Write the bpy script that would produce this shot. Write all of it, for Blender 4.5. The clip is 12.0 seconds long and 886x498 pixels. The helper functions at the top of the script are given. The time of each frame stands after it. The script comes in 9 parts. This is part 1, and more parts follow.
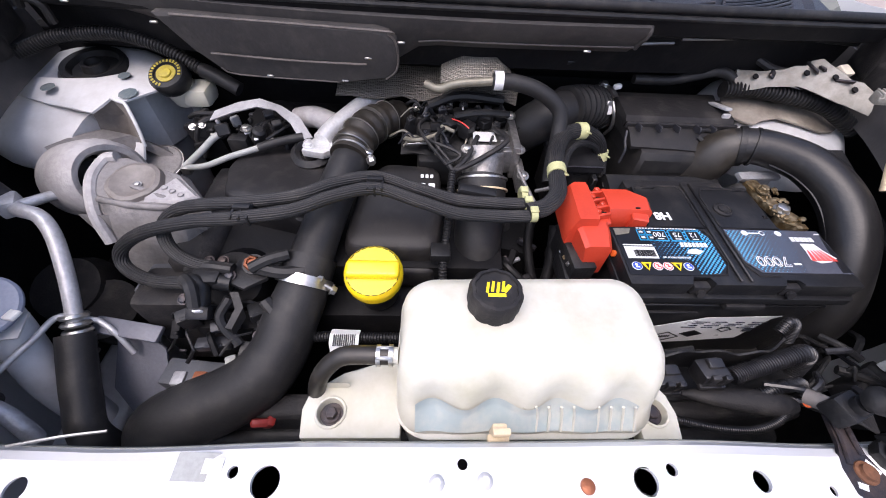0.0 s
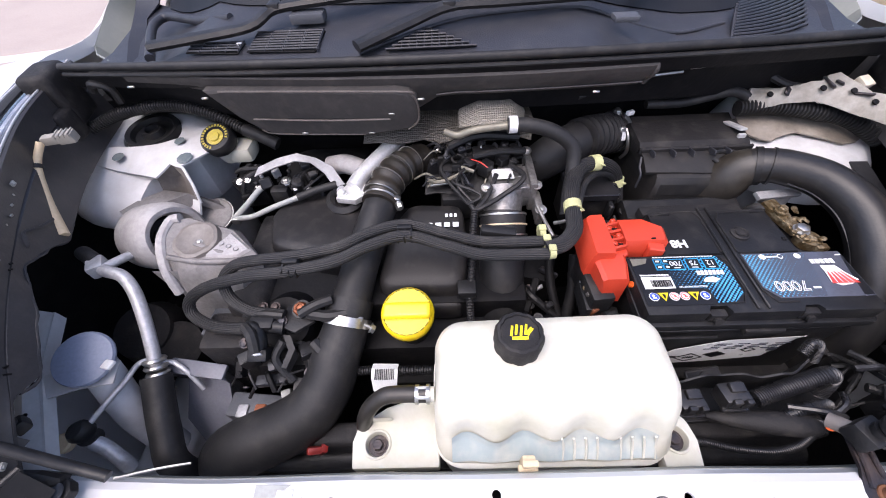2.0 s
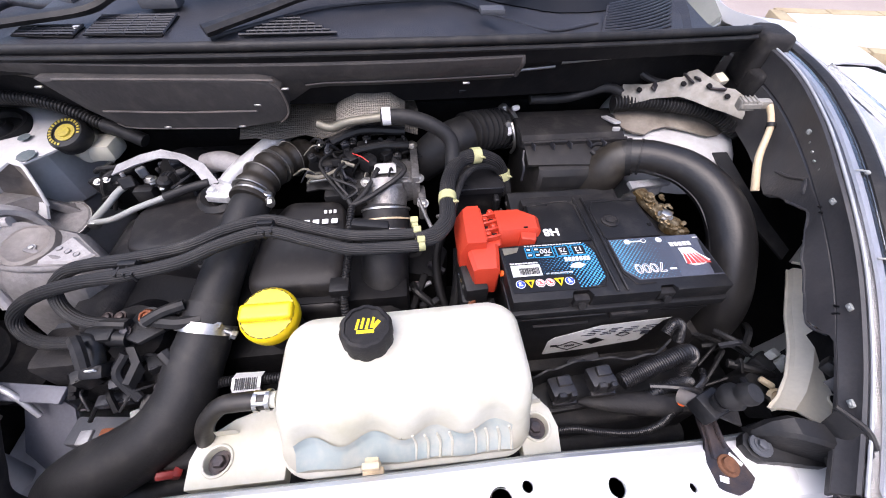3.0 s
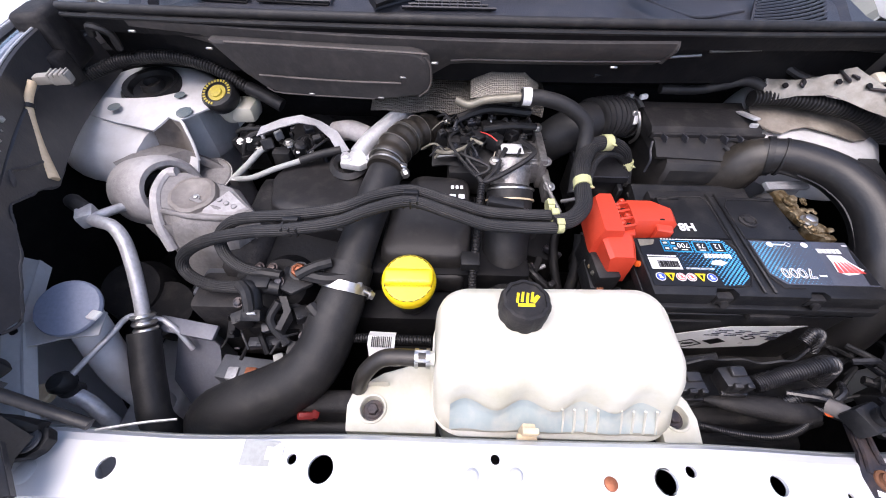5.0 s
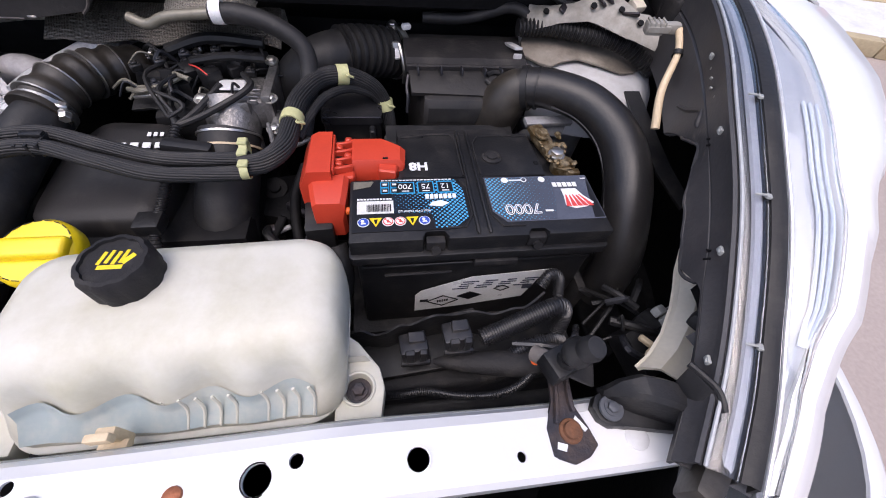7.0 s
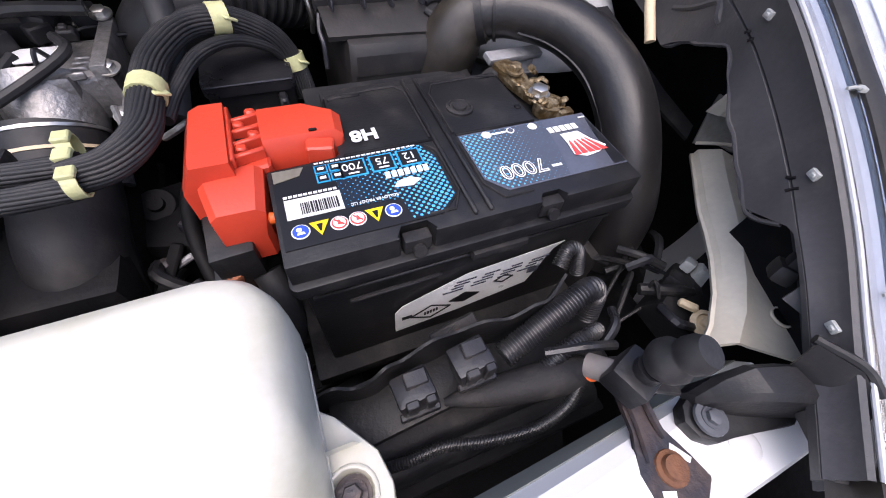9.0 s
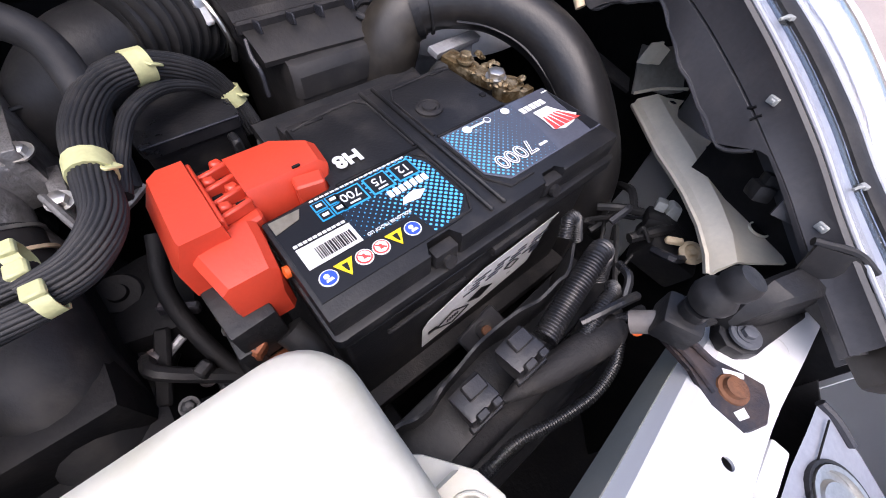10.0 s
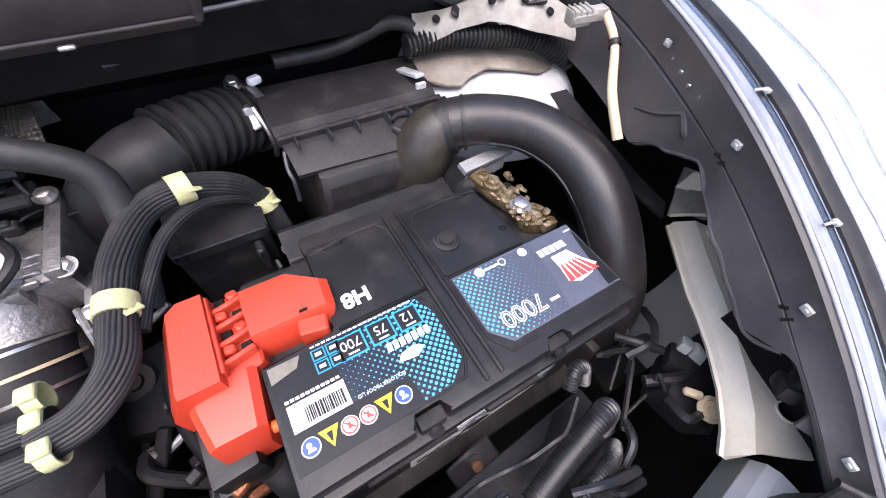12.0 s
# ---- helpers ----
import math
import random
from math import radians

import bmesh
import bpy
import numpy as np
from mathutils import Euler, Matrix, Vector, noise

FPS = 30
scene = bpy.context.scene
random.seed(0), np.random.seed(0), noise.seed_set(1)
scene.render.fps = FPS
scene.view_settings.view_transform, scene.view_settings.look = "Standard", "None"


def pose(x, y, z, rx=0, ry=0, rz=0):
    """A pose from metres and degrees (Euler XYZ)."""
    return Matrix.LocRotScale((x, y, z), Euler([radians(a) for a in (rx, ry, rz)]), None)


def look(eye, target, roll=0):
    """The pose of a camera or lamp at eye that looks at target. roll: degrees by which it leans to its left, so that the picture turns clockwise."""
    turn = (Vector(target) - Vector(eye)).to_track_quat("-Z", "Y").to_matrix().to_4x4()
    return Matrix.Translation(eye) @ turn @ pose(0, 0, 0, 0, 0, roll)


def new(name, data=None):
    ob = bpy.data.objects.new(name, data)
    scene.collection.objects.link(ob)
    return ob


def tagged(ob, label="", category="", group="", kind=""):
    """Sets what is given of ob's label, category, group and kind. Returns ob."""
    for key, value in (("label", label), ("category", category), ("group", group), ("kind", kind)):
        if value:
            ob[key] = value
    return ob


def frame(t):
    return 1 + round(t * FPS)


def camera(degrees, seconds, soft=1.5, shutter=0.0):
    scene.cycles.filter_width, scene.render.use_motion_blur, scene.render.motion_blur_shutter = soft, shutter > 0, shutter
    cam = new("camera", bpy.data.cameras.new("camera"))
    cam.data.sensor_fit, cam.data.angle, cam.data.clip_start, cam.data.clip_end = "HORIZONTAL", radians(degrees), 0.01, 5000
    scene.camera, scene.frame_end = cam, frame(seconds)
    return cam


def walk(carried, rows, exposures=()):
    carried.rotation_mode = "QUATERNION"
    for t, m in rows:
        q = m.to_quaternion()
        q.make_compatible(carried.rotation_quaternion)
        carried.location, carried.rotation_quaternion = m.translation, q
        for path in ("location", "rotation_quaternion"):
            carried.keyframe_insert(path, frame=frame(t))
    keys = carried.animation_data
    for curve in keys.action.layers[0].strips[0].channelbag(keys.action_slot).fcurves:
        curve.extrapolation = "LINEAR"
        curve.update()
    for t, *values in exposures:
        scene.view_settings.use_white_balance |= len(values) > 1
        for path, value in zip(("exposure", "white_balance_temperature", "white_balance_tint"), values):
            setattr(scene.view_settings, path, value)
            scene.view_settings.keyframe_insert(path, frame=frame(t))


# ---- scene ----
cam = camera(100.3, 12.0, soft=1.0)
PATH = [
    (0, (-0.069, 0.292, 1.287), (0.025, 1.564, -0.254), 4.4),
    (0.5, (-0.142, 0.32, 1.314), (0.131, 1.687, -0.12), 11.5),
    (1, (-0.086, 0.332, 1.391), (0.008, 1.645, -0.115), 1.1),
    (1.5, (-0.083, 0.343, 1.368), (0.012, 1.658, -0.135), 3.9),
    (2, (-0.069, 0.306, 1.353), (-0.118, 1.579, -0.188), -3.6),
    (2.5, (0.049, 0.299, 1.322), (0.258, 1.607, -0.177), 1.9),
    (3, (0.052, 0.295, 1.321), (0.208, 1.602, -0.184), 1.2),
    (3.5, (-0.023, 0.28, 1.33), (-0.024, 1.575, -0.194), 2.6),
    (3.7, (-0.034, 0.275, 1.324), (-0.017, 1.546, -0.219), 4.2),
    (5.3, (-0.099, 0.29, 1.321), (-0.149, 1.535, -0.244), -0.9),
    (5.5, (-0.105, 0.292, 1.325), (-0.191, 1.507, -0.262), -2.2),
    (6, (0.029, 0.288, 1.293), (0.108, 1.58, -0.231), -1.1),
    (6.5, (0.138, 0.284, 1.267), (0.353, 1.515, -0.295), 3.7),
    (7, (0.204, 0.297, 1.241), (0.492, 1.474, -0.351), 8.0),
    (7.2, (0.227, 0.322, 1.233), (0.541, 1.509, -0.346), 7.8),
    (8.8, (0.213, 0.378, 1.148), (0.691, 1.484, -0.449), 11.1),
    (9, (0.195, 0.385, 1.148), (0.753, 1.403, -0.48), 8.5),
    (9.5, (0.155, 0.394, 1.153), (0.777, 1.299, -0.518), 2.4),
    (10, (0.151, 0.426, 1.145), (0.961, 1.254, -0.485), 5.6),
    (10.5, (0.141, 0.441, 1.11), (0.99, 1.208, -0.531), 10.3),
    (11, (0.185, 0.471, 1.107), (1.019, 1.21, -0.554), 13.5),
    (11.5, (0.247, 0.51, 1.142), (1.12, 1.283, -0.483), 12.5),
    (12, (0.215, 0.483, 1.207), (0.913, 1.47, -0.386), 5.7),
]
EXPOSURES = [(t, e, 6200, 19) for t, e in ((0.0, 0.80), (0.5, 0.93), (1.0, 0.88), (2.0, 0.95), (5.5, 1.03), (6.5, 0.82), (7.0, 0.43), (8.8, 0.88), (9.5, 1.03), (10.5, 0.98), (11.0, 1.12), (11.5, 1.32), (12.0, 1.42))]
walk(cam, [(t, look(eye, target, roll)) for t, eye, target, roll in PATH], EXPOSURES)

# ---- world and sun ----
world = bpy.data.worlds.new("world")
scene.world = world
world.use_nodes = True
sky = world.node_tree.nodes.new("ShaderNodeTexSky")
sky.sky_type = "NISHITA"
sky.sun_disc = False
sky.sun_elevation = radians(67)
sky.sun_rotation = radians(200)
sky.dust_density = 4.0
sky.air_density = 1.0
world.node_tree.links.new(sky.outputs[0], world.node_tree.nodes["Background"].inputs[0])
world.node_tree.nodes["Background"].inputs[1].default_value = 0.15
sun = new("sun", bpy.data.lights.new("sun", "SUN"))
sun.data.energy = 1.4
sun.data.angle = radians(60)
sun.data.color = (1.0, 0.97, 0.93)
sun.matrix_world = look((-1.1, -0.4, 2.8), (0, 0, 0))


# ---- materials ----
def material(name, base, rough=0.5, metal=0.0, other=None, amount=0.5, scale=9.0, fine=160.0, bump=0.15, dust=0.0, spec=0.5, coat=0.0, trans=0.0, sss=0.0, grainy=0.35):
    """A surface with broad stains (scale, per metre) and fine grain; other: the colour of the stains."""
    m = bpy.data.materials.new(name)
    m.use_nodes = True
    nt = m.node_tree
    b = nt.nodes["Principled BSDF"]
    co = nt.nodes.new("ShaderNodeTexCoord")
    big = nt.nodes.new("ShaderNodeTexNoise")
    big.inputs["Scale"].default_value, big.inputs["Detail"].default_value, big.inputs["Roughness"].default_value = scale, 6, 0.65
    small = nt.nodes.new("ShaderNodeTexNoise")
    small.inputs["Scale"].default_value, small.inputs["Detail"].default_value = fine, 4
    for n in (big, small):
        nt.links.new(co.outputs["Object"], n.inputs["Vector"])
    ramp = nt.nodes.new("ShaderNodeValToRGB")
    ramp.color_ramp.elements[0].position, ramp.color_ramp.elements[1].position = 0.42, 0.72
    nt.links.new(big.outputs["Fac"], ramp.inputs["Fac"])
    if other is None:
        other = tuple(min(1, c * 1.5 + 0.01) for c in base)
    mix = nt.nodes.new("ShaderNodeMix")
    mix.data_type = "RGBA"
    mul = nt.nodes.new("ShaderNodeMath")
    mul.operation = "MULTIPLY"
    mul.inputs[1].default_value = amount
    nt.links.new(ramp.outputs["Color"], mul.inputs[0])
    nt.links.new(mul.outputs[0], mix.inputs["Factor"])
    mix.inputs["A"].default_value, mix.inputs["B"].default_value = (*base, 1), (*other, 1)
    out = mix.outputs["Result"]
    grain = nt.nodes.new("ShaderNodeMix")
    grain.data_type = "RGBA"
    grain.blend_type = "MULTIPLY"
    grain.inputs["Factor"].default_value = grainy
    gr = nt.nodes.new("ShaderNodeValToRGB")
    gr.color_ramp.elements[0].position, gr.color_ramp.elements[1].position = 0.3, 0.7
    gr.color_ramp.elements[0].color = (0.6, 0.6, 0.6, 1)
    nt.links.new(small.outputs["Fac"], gr.inputs["Fac"])
    nt.links.new(out, grain.inputs["A"])
    nt.links.new(gr.outputs["Color"], grain.inputs["B"])
    out = grain.outputs["Result"]
    if dust:
        dn = nt.nodes.new("ShaderNodeTexNoise")
        dn.inputs["Scale"].default_value, dn.inputs["Detail"].default_value = 45, 8
        nt.links.new(co.outputs["Object"], dn.inputs["Vector"])
        dr = nt.nodes.new("ShaderNodeValToRGB")
        dr.color_ramp.elements[0].position, dr.color_ramp.elements[1].position = 0.5, 0.8
        nt.links.new(dn.outputs["Fac"], dr.inputs["Fac"])
        dm = nt.nodes.new("ShaderNodeMath")
        dm.operation = "MULTIPLY"
        dm.inputs[1].default_value = dust
        nt.links.new(dr.outputs["Color"], dm.inputs[0])
        dx = nt.nodes.new("ShaderNodeMix")
        dx.data_type = "RGBA"
        nt.links.new(dm.outputs[0], dx.inputs["Factor"])
        nt.links.new(out, dx.inputs["A"])
        dx.inputs["B"].default_value = (0.28, 0.25, 0.21, 1)
        out = dx.outputs["Result"]
    nt.links.new(out, b.inputs["Base Color"])
    rr = nt.nodes.new("ShaderNodeMapRange")
    rr.inputs["To Min"].default_value, rr.inputs["To Max"].default_value = max(0.03, rough - 0.12), min(1, rough + 0.14)
    nt.links.new(big.outputs["Fac"], rr.inputs["Value"])
    nt.links.new(rr.outputs["Result"], b.inputs["Roughness"])
    b.inputs["Metallic"].default_value = metal
    b.inputs["Specular IOR Level"].default_value = spec
    b.inputs["Coat Weight"].default_value = coat
    b.inputs["Transmission Weight"].default_value = trans
    if sss:
        b.inputs["Subsurface Weight"].default_value = sss
        b.inputs["Subsurface Radius"].default_value = (0.03, 0.03, 0.025)
        b.inputs["Subsurface Scale"].default_value = 0.4
    if bump:
        bp = nt.nodes.new("ShaderNodeBump")
        bp.inputs["Strength"].default_value, bp.inputs["Distance"].default_value = bump, 0.002
        nt.links.new(small.outputs["Fac"], bp.inputs["Height"])
        nt.links.new(bp.outputs["Normal"], b.inputs["Normal"])
    return m


def glass(name, tint=(0.9, 0.95, 1.0), rough=0.03, ior=1.45):
    m = bpy.data.materials.new(name)
    m.use_nodes = True
    b = m.node_tree.nodes["Principled BSDF"]
    b.inputs["Base Color"].default_value = (*tint, 1)
    b.inputs["Roughness"].default_value = rough
    b.inputs["Transmission Weight"].default_value = 1.0
    b.inputs["IOR"].default_value = ior
    return m


def woven(name, base, other, pitch=300.0, rough=0.45, metal=0.35):
    """Embossed metal foil: a fine net of dimples."""
    m = material(name, base, rough, metal, other, 0.8, 14, 300, 0.0)
    nt = m.node_tree
    co = nt.nodes.new("ShaderNodeTexCoord")
    vo = nt.nodes.new("ShaderNodeTexVoronoi")
    vo.inputs["Scale"].default_value, vo.inputs["Randomness"].default_value = pitch, 0.25
    nt.links.new(co.outputs["Object"], vo.inputs["Vector"])
    bp = nt.nodes.new("ShaderNodeBump")
    bp.inputs["Strength"].default_value, bp.inputs["Distance"].default_value = 0.8, 0.0022
    nt.links.new(vo.outputs["Distance"], bp.inputs["Height"])
    nt.links.new(bp.outputs["Normal"], nt.nodes["Principled BSDF"].inputs["Normal"])
    return m


def dotted(name, base, dot, pitch=0.0042, fade=(0.0, 1.0)):
    """Printed label stock: rows of dots that thin out across the label."""
    m = material(name, base, 0.22, 0.0, None, 0.1, 30, 400, 0.0, coat=0.6)
    nt = m.node_tree
    b = nt.nodes["Principled BSDF"]
    co = nt.nodes.new("ShaderNodeTexCoord")
    mp = nt.nodes.new("ShaderNodeMapping")
    mp.inputs["Scale"].default_value = (1 / pitch, 1 / pitch, 0)
    mp.inputs["Rotation"].default_value = (0, 0, radians(45))
    nt.links.new(co.outputs["Object"], mp.inputs["Vector"])
    vo = nt.nodes.new("ShaderNodeTexVoronoi")
    vo.inputs["Scale"].default_value, vo.inputs["Randomness"].default_value = 1.0, 0.0
    nt.links.new(mp.outputs["Vector"], vo.inputs["Vector"])
    lt = nt.nodes.new("ShaderNodeMath")
    lt.operation = "LESS_THAN"
    sep = nt.nodes.new("ShaderNodeSeparateXYZ")
    nt.links.new(co.outputs["Object"], sep.inputs[0])
    mr = nt.nodes.new("ShaderNodeMapRange")
    mr.inputs["From Min"].default_value, mr.inputs["From Max"].default_value = fade
    mr.inputs["To Min"].default_value, mr.inputs["To Max"].default_value = 0.06, 0.37
    nt.links.new(sep.outputs["X"], mr.inputs["Value"])
    nt.links.new(mr.outputs["Result"], lt.inputs[1])
    nt.links.new(vo.outputs["Distance"], lt.inputs[0])
    old = b.inputs["Base Color"].links[0].from_socket
    mix = nt.nodes.new("ShaderNodeMix")
    mix.data_type = "RGBA"
    nt.links.new(lt.outputs[0], mix.inputs["Factor"])
    nt.links.new(old, mix.inputs["A"])
    mix.inputs["B"].default_value = (*dot, 1)
    nt.links.new(mix.outputs["Result"], b.inputs["Base Color"])
    return m


M_WHITE = material("white_paint", (0.76, 0.76, 0.755), 0.32, 0.0, (0.70, 0.69, 0.67), 0.5, 5, 220, 0.0, coat=0.5, grainy=0.04)
M_WHITE_DULL = material("dusty_white_paint", (0.62, 0.62, 0.62), 0.5, 0.0, (0.42, 0.41, 0.39), 0.7, 12, 200, 0.05, dust=0.2, grainy=0.12)
M_BEIGE = material("weathered_primer", (0.84, 0.77, 0.62), 0.38, 0.0, (0.68, 0.61, 0.47), 0.6, 16, 220, 0.08, dust=0.15, grainy=0.15)
M_TANK = material("milky_plastic", (0.60, 0.585, 0.50), 0.36, 0.0, (0.43, 0.41, 0.29), 0.8, 13, 240, 0.04, sss=0.25, grainy=0.08)
M_COOLANT = material("coolant_tint", (0.37, 0.435, 0.435), 0.35, 0.0, (0.60, 0.595, 0.52), 0.9, 26, 300, 0.0, sss=0.2, grainy=0.05)
M_BLACK = material("black_plastic", (0.0131, 0.0131, 0.0140), 0.42, 0.0, (0.0225, 0.0219, 0.0219), 0.7, 12, 260, 0.2, dust=0.09, spec=0.32)
M_BLACK_DULL = material("dull_black_plastic", (0.0163, 0.0156, 0.0163), 0.62, 0.0, (0.0264, 0.0246, 0.0240), 0.8, 9, 320, 0.3, dust=0.12, spec=0.25)
M_COVER = material("engine_cover_black", (0.0138, 0.0130, 0.0134), 0.48, 0.0, (0.0240, 0.0216, 0.0206), 0.7, 8, 420, 0.10, dust=0.09, spec=0.35)
M_RUBBER = material("black_rubber", (0.0172, 0.0170, 0.0175), 0.52, 0.0, (0.0276, 0.0270, 0.0274), 0.6, 14, 200, 0.2, dust=0.09, spec=0.32)
M_DUSTY = material("dusty_black", (0.0196, 0.0192, 0.0192), 0.46, 0.0, (0.0351, 0.0311, 0.0284), 0.8, 11, 160, 0.2, dust=0.06, spec=0.30)
M_BROWNED = material("browned_black_plastic", (0.019, 0.0165, 0.0135), 0.42, 0.0, (0.042, 0.034, 0.024), 0.9, 14, 180, 0.15, dust=0.08)
M_GREYPL = material("grey_plastic", (0.0638, 0.0680, 0.0782), 0.5, 0.0, (0.0935, 0.0978, 0.1062), 0.7, 9, 260, 0.2, dust=0.08)
M_APRON = material("charcoal_panel", (0.0430, 0.0420, 0.0445), 0.42, 0.0, (0.062, 0.060, 0.061), 0.7, 8, 300, 0.15, dust=0.09, spec=0.45)
M_COWL = material("cowl_plastic", (0.026, 0.027, 0.033), 0.40, 0.0, (0.044, 0.045, 0.052), 0.7, 6, 420, 0.22, dust=0.07, spec=0.4)
M_PAD = material("sound_pad", (0.0459, 0.0424, 0.0413), 0.7, 0.0, (0.0747, 0.0666, 0.0607), 0.8, 8, 200, 0.3, dust=0.12)
M_WORN = material("worn_pad_edge", (0.125, 0.108, 0.095), 0.5, 0.0, (0.060, 0.050, 0.043), 0.8, 40, 240, 0.2)
# near-black base holds the bay's deep shade; also fills slots and holes
M_SHADEBLACK = material("shade_black", (0.0048, 0.0048, 0.0056), 0.6, 0.0, (0.0091, 0.0083, 0.0083), 0.8, 16, 160, 0.3, dust=0.03, spec=0.2)
M_ALU = material("cast_aluminium", (0.40, 0.395, 0.385), 0.45, 0.7, (0.22, 0.21, 0.20), 0.8, 24, 260, 0.35, dust=0.10)
M_ALU_DULL = material("dull_cast_aluminium", (0.40, 0.40, 0.41), 0.58, 0.55, (0.26, 0.255, 0.25), 0.8, 20, 220, 0.5, dust=0.22)
M_DIRTYALU = material("oily_cast_aluminium", (0.30, 0.29, 0.28), 0.42, 0.7, (0.10, 0.095, 0.09), 0.9, 55, 260, 0.5, dust=0.06)
M_BRIGHT = material("bright_aluminium", (0.80, 0.80, 0.79), 0.38, 0.45, (0.52, 0.51, 0.50), 0.8, 30, 260, 0.25)
M_PIPE = material("oxidised_aluminium_pipe", (0.56, 0.56, 0.57), 0.48, 0.45, (0.34, 0.335, 0.33), 0.8, 45, 260, 0.2, dust=0.08)
M_STEEL = material("zinc_steel", (0.60, 0.59, 0.56), 0.33, 0.95, (0.40, 0.37, 0.33), 0.7, 40, 300, 0.15)
M_FOIL = woven("heat_shield_foil", (0.36, 0.335, 0.285), (0.16, 0.14, 0.11))
M_FOILDARK = woven("browned_shield_foil", (0.15, 0.135, 0.11), (0.06, 0.052, 0.042))
M_OLIVE = material("olive_steel", (0.24, 0.225, 0.175), 0.42, 0.3, (0.14, 0.12, 0.09), 0.7, 40, 260, 0.15)
M_LOOM = material("dark_loom_plastic", (0.020, 0.021, 0.026), 0.42, 0.0, (0.034, 0.034, 0.038), 0.7, 12, 260, 0.2, dust=0.05)
M_GLOSSBLACK = material("shiny_black_plastic", (0.0155, 0.0155, 0.0172), 0.29, 0.0, (0.030, 0.029, 0.030), 0.7, 20, 300, 0.12, dust=0.11, spec=0.55)
M_TEAL = material("mottled_teal", (0.10, 0.13, 0.14), 0.6, 0.0, (0.20, 0.21, 0.20), 0.8, 60, 260, 0.3)
M_BATTERY = material("battery_plastic", (0.0120, 0.0120, 0.0130), 0.42, 0.0, (0.0200, 0.0195, 0.0200), 0.7, 9, 420, 0.15, dust=0.09, spec=0.35)
M_ELBOW = material("smooth_black_duct", (0.0150, 0.0145, 0.0150), 0.37, 0.0, (0.030, 0.027, 0.024), 0.8, 7, 260, 0.12, dust=0.05, spec=0.42)
M_LAMPBED = material("lamp_bed_grey", (0.30, 0.315, 0.36), 0.35, 0.1, (0.24, 0.25, 0.28), 0.6, 12, 200, 0.05)
M_LAMPDARK = material("lamp_housing_grey", (0.045, 0.046, 0.050), 0.45, 0.0, (0.06, 0.06, 0.064), 0.6, 12, 200, 0.05)
M_CLEAREDGE = material("clear_plastic_edge", (0.42, 0.43, 0.44), 0.3, 0.0, (0.30, 0.31, 0.32), 0.6, 40, 200, 0.05)
M_CAST = material("rough_cast_alloy", (0.235, 0.222, 0.215), 0.6, 0.15, (0.13, 0.120, 0.112), 0.85, 34, 190, 0.55, dust=0.20, grainy=0.4)
# blotchy brown, darker than the paint and casting round it
M_WEB = material("blotchy_brown_grey", (0.165, 0.145, 0.128), 0.5, 0.0, (0.29, 0.265, 0.245), 0.8, 22, 200, 0.2, dust=0.15)
M_CASTPALE = material("pale_cast_alloy", (0.43, 0.41, 0.40), 0.6, 0.1, (0.26, 0.245, 0.235), 0.8, 26, 190, 0.45, dust=0.15, grainy=0.35)
M_DULLYELLOW = material("grimy_yellow_plastic", (0.50, 0.40, 0.045), 0.45, 0.0, (0.30, 0.23, 0.05), 0.8, 70, 320, 0.1)
M_SATIN = material("satin_grey", (0.145, 0.150, 0.178), 0.5, 0.1, (0.10, 0.105, 0.122), 0.7, 10, 240, 0.15, dust=0.1)
M_STAIN = material("stained_body_paint", (0.17, 0.145, 0.115), 0.55, 0.0, (0.40, 0.36, 0.30), 0.8, 14, 200, 0.2, dust=0.2)
# blotches are stains; the lowered grey also holds shade on the body flange
M_FLANGE = material("stained_grey_flange", (0.33, 0.315, 0.275), 0.5, 0.0, (0.17, 0.15, 0.12), 0.9, 26, 200, 0.2, dust=0.15)
M_RUST = material("rusty_steel", (0.20, 0.085, 0.038), 0.75, 0.2, (0.09, 0.045, 0.03), 0.8, 60, 200, 0.6)
M_IRON = material("stained_black_steel", (0.035, 0.034, 0.040), 0.4, 0.4, (0.10, 0.055, 0.035), 0.6, 45, 220, 0.4, dust=0.1)
M_CORR = material("corroded_terminal", (0.13, 0.085, 0.035), 0.42, 0.65, (0.50, 0.42, 0.28), 0.8, 90, 260, 0.9)
M_COPPER = material("copper_brown", (0.32, 0.11, 0.05), 0.45, 0.5, (0.16, 0.06, 0.03), 0.7, 50, 220, 0.4)
M_YELLOW = material("yellow_plastic", (0.88, 0.66, 0.008), 0.30, 0.0, (0.74, 0.45, 0.004), 0.5, 14, 320, 0.02, coat=0.2, grainy=0.05)
M_RED = material("red_plastic", (0.55, 0.054, 0.024), 0.34, 0.0, (0.45, 0.040, 0.019), 0.6, 16, 300, 0.08, grainy=0.12)
M_REDDARK = material("dark_red_plastic", (0.26, 0.018, 0.012), 0.45, 0.0, (0.14, 0.012, 0.010), 0.7, 60, 300, 0.1)
M_ORANGE = material("orange_plastic", (0.75, 0.12, 0.015), 0.4, 0.0, (0.6, 0.10, 0.02), 0.5, 30, 300, 0.05)
M_TAPE = material("pale_yellow_tape", (0.56, 0.56, 0.28), 0.5, 0.0, (0.42, 0.40, 0.20), 0.7, 40, 300, 0.15)
M_CREAM = material("cream_sleeve", (0.70, 0.56, 0.36), 0.5, 0.0, (0.55, 0.42, 0.26), 0.7, 25, 300, 0.1)
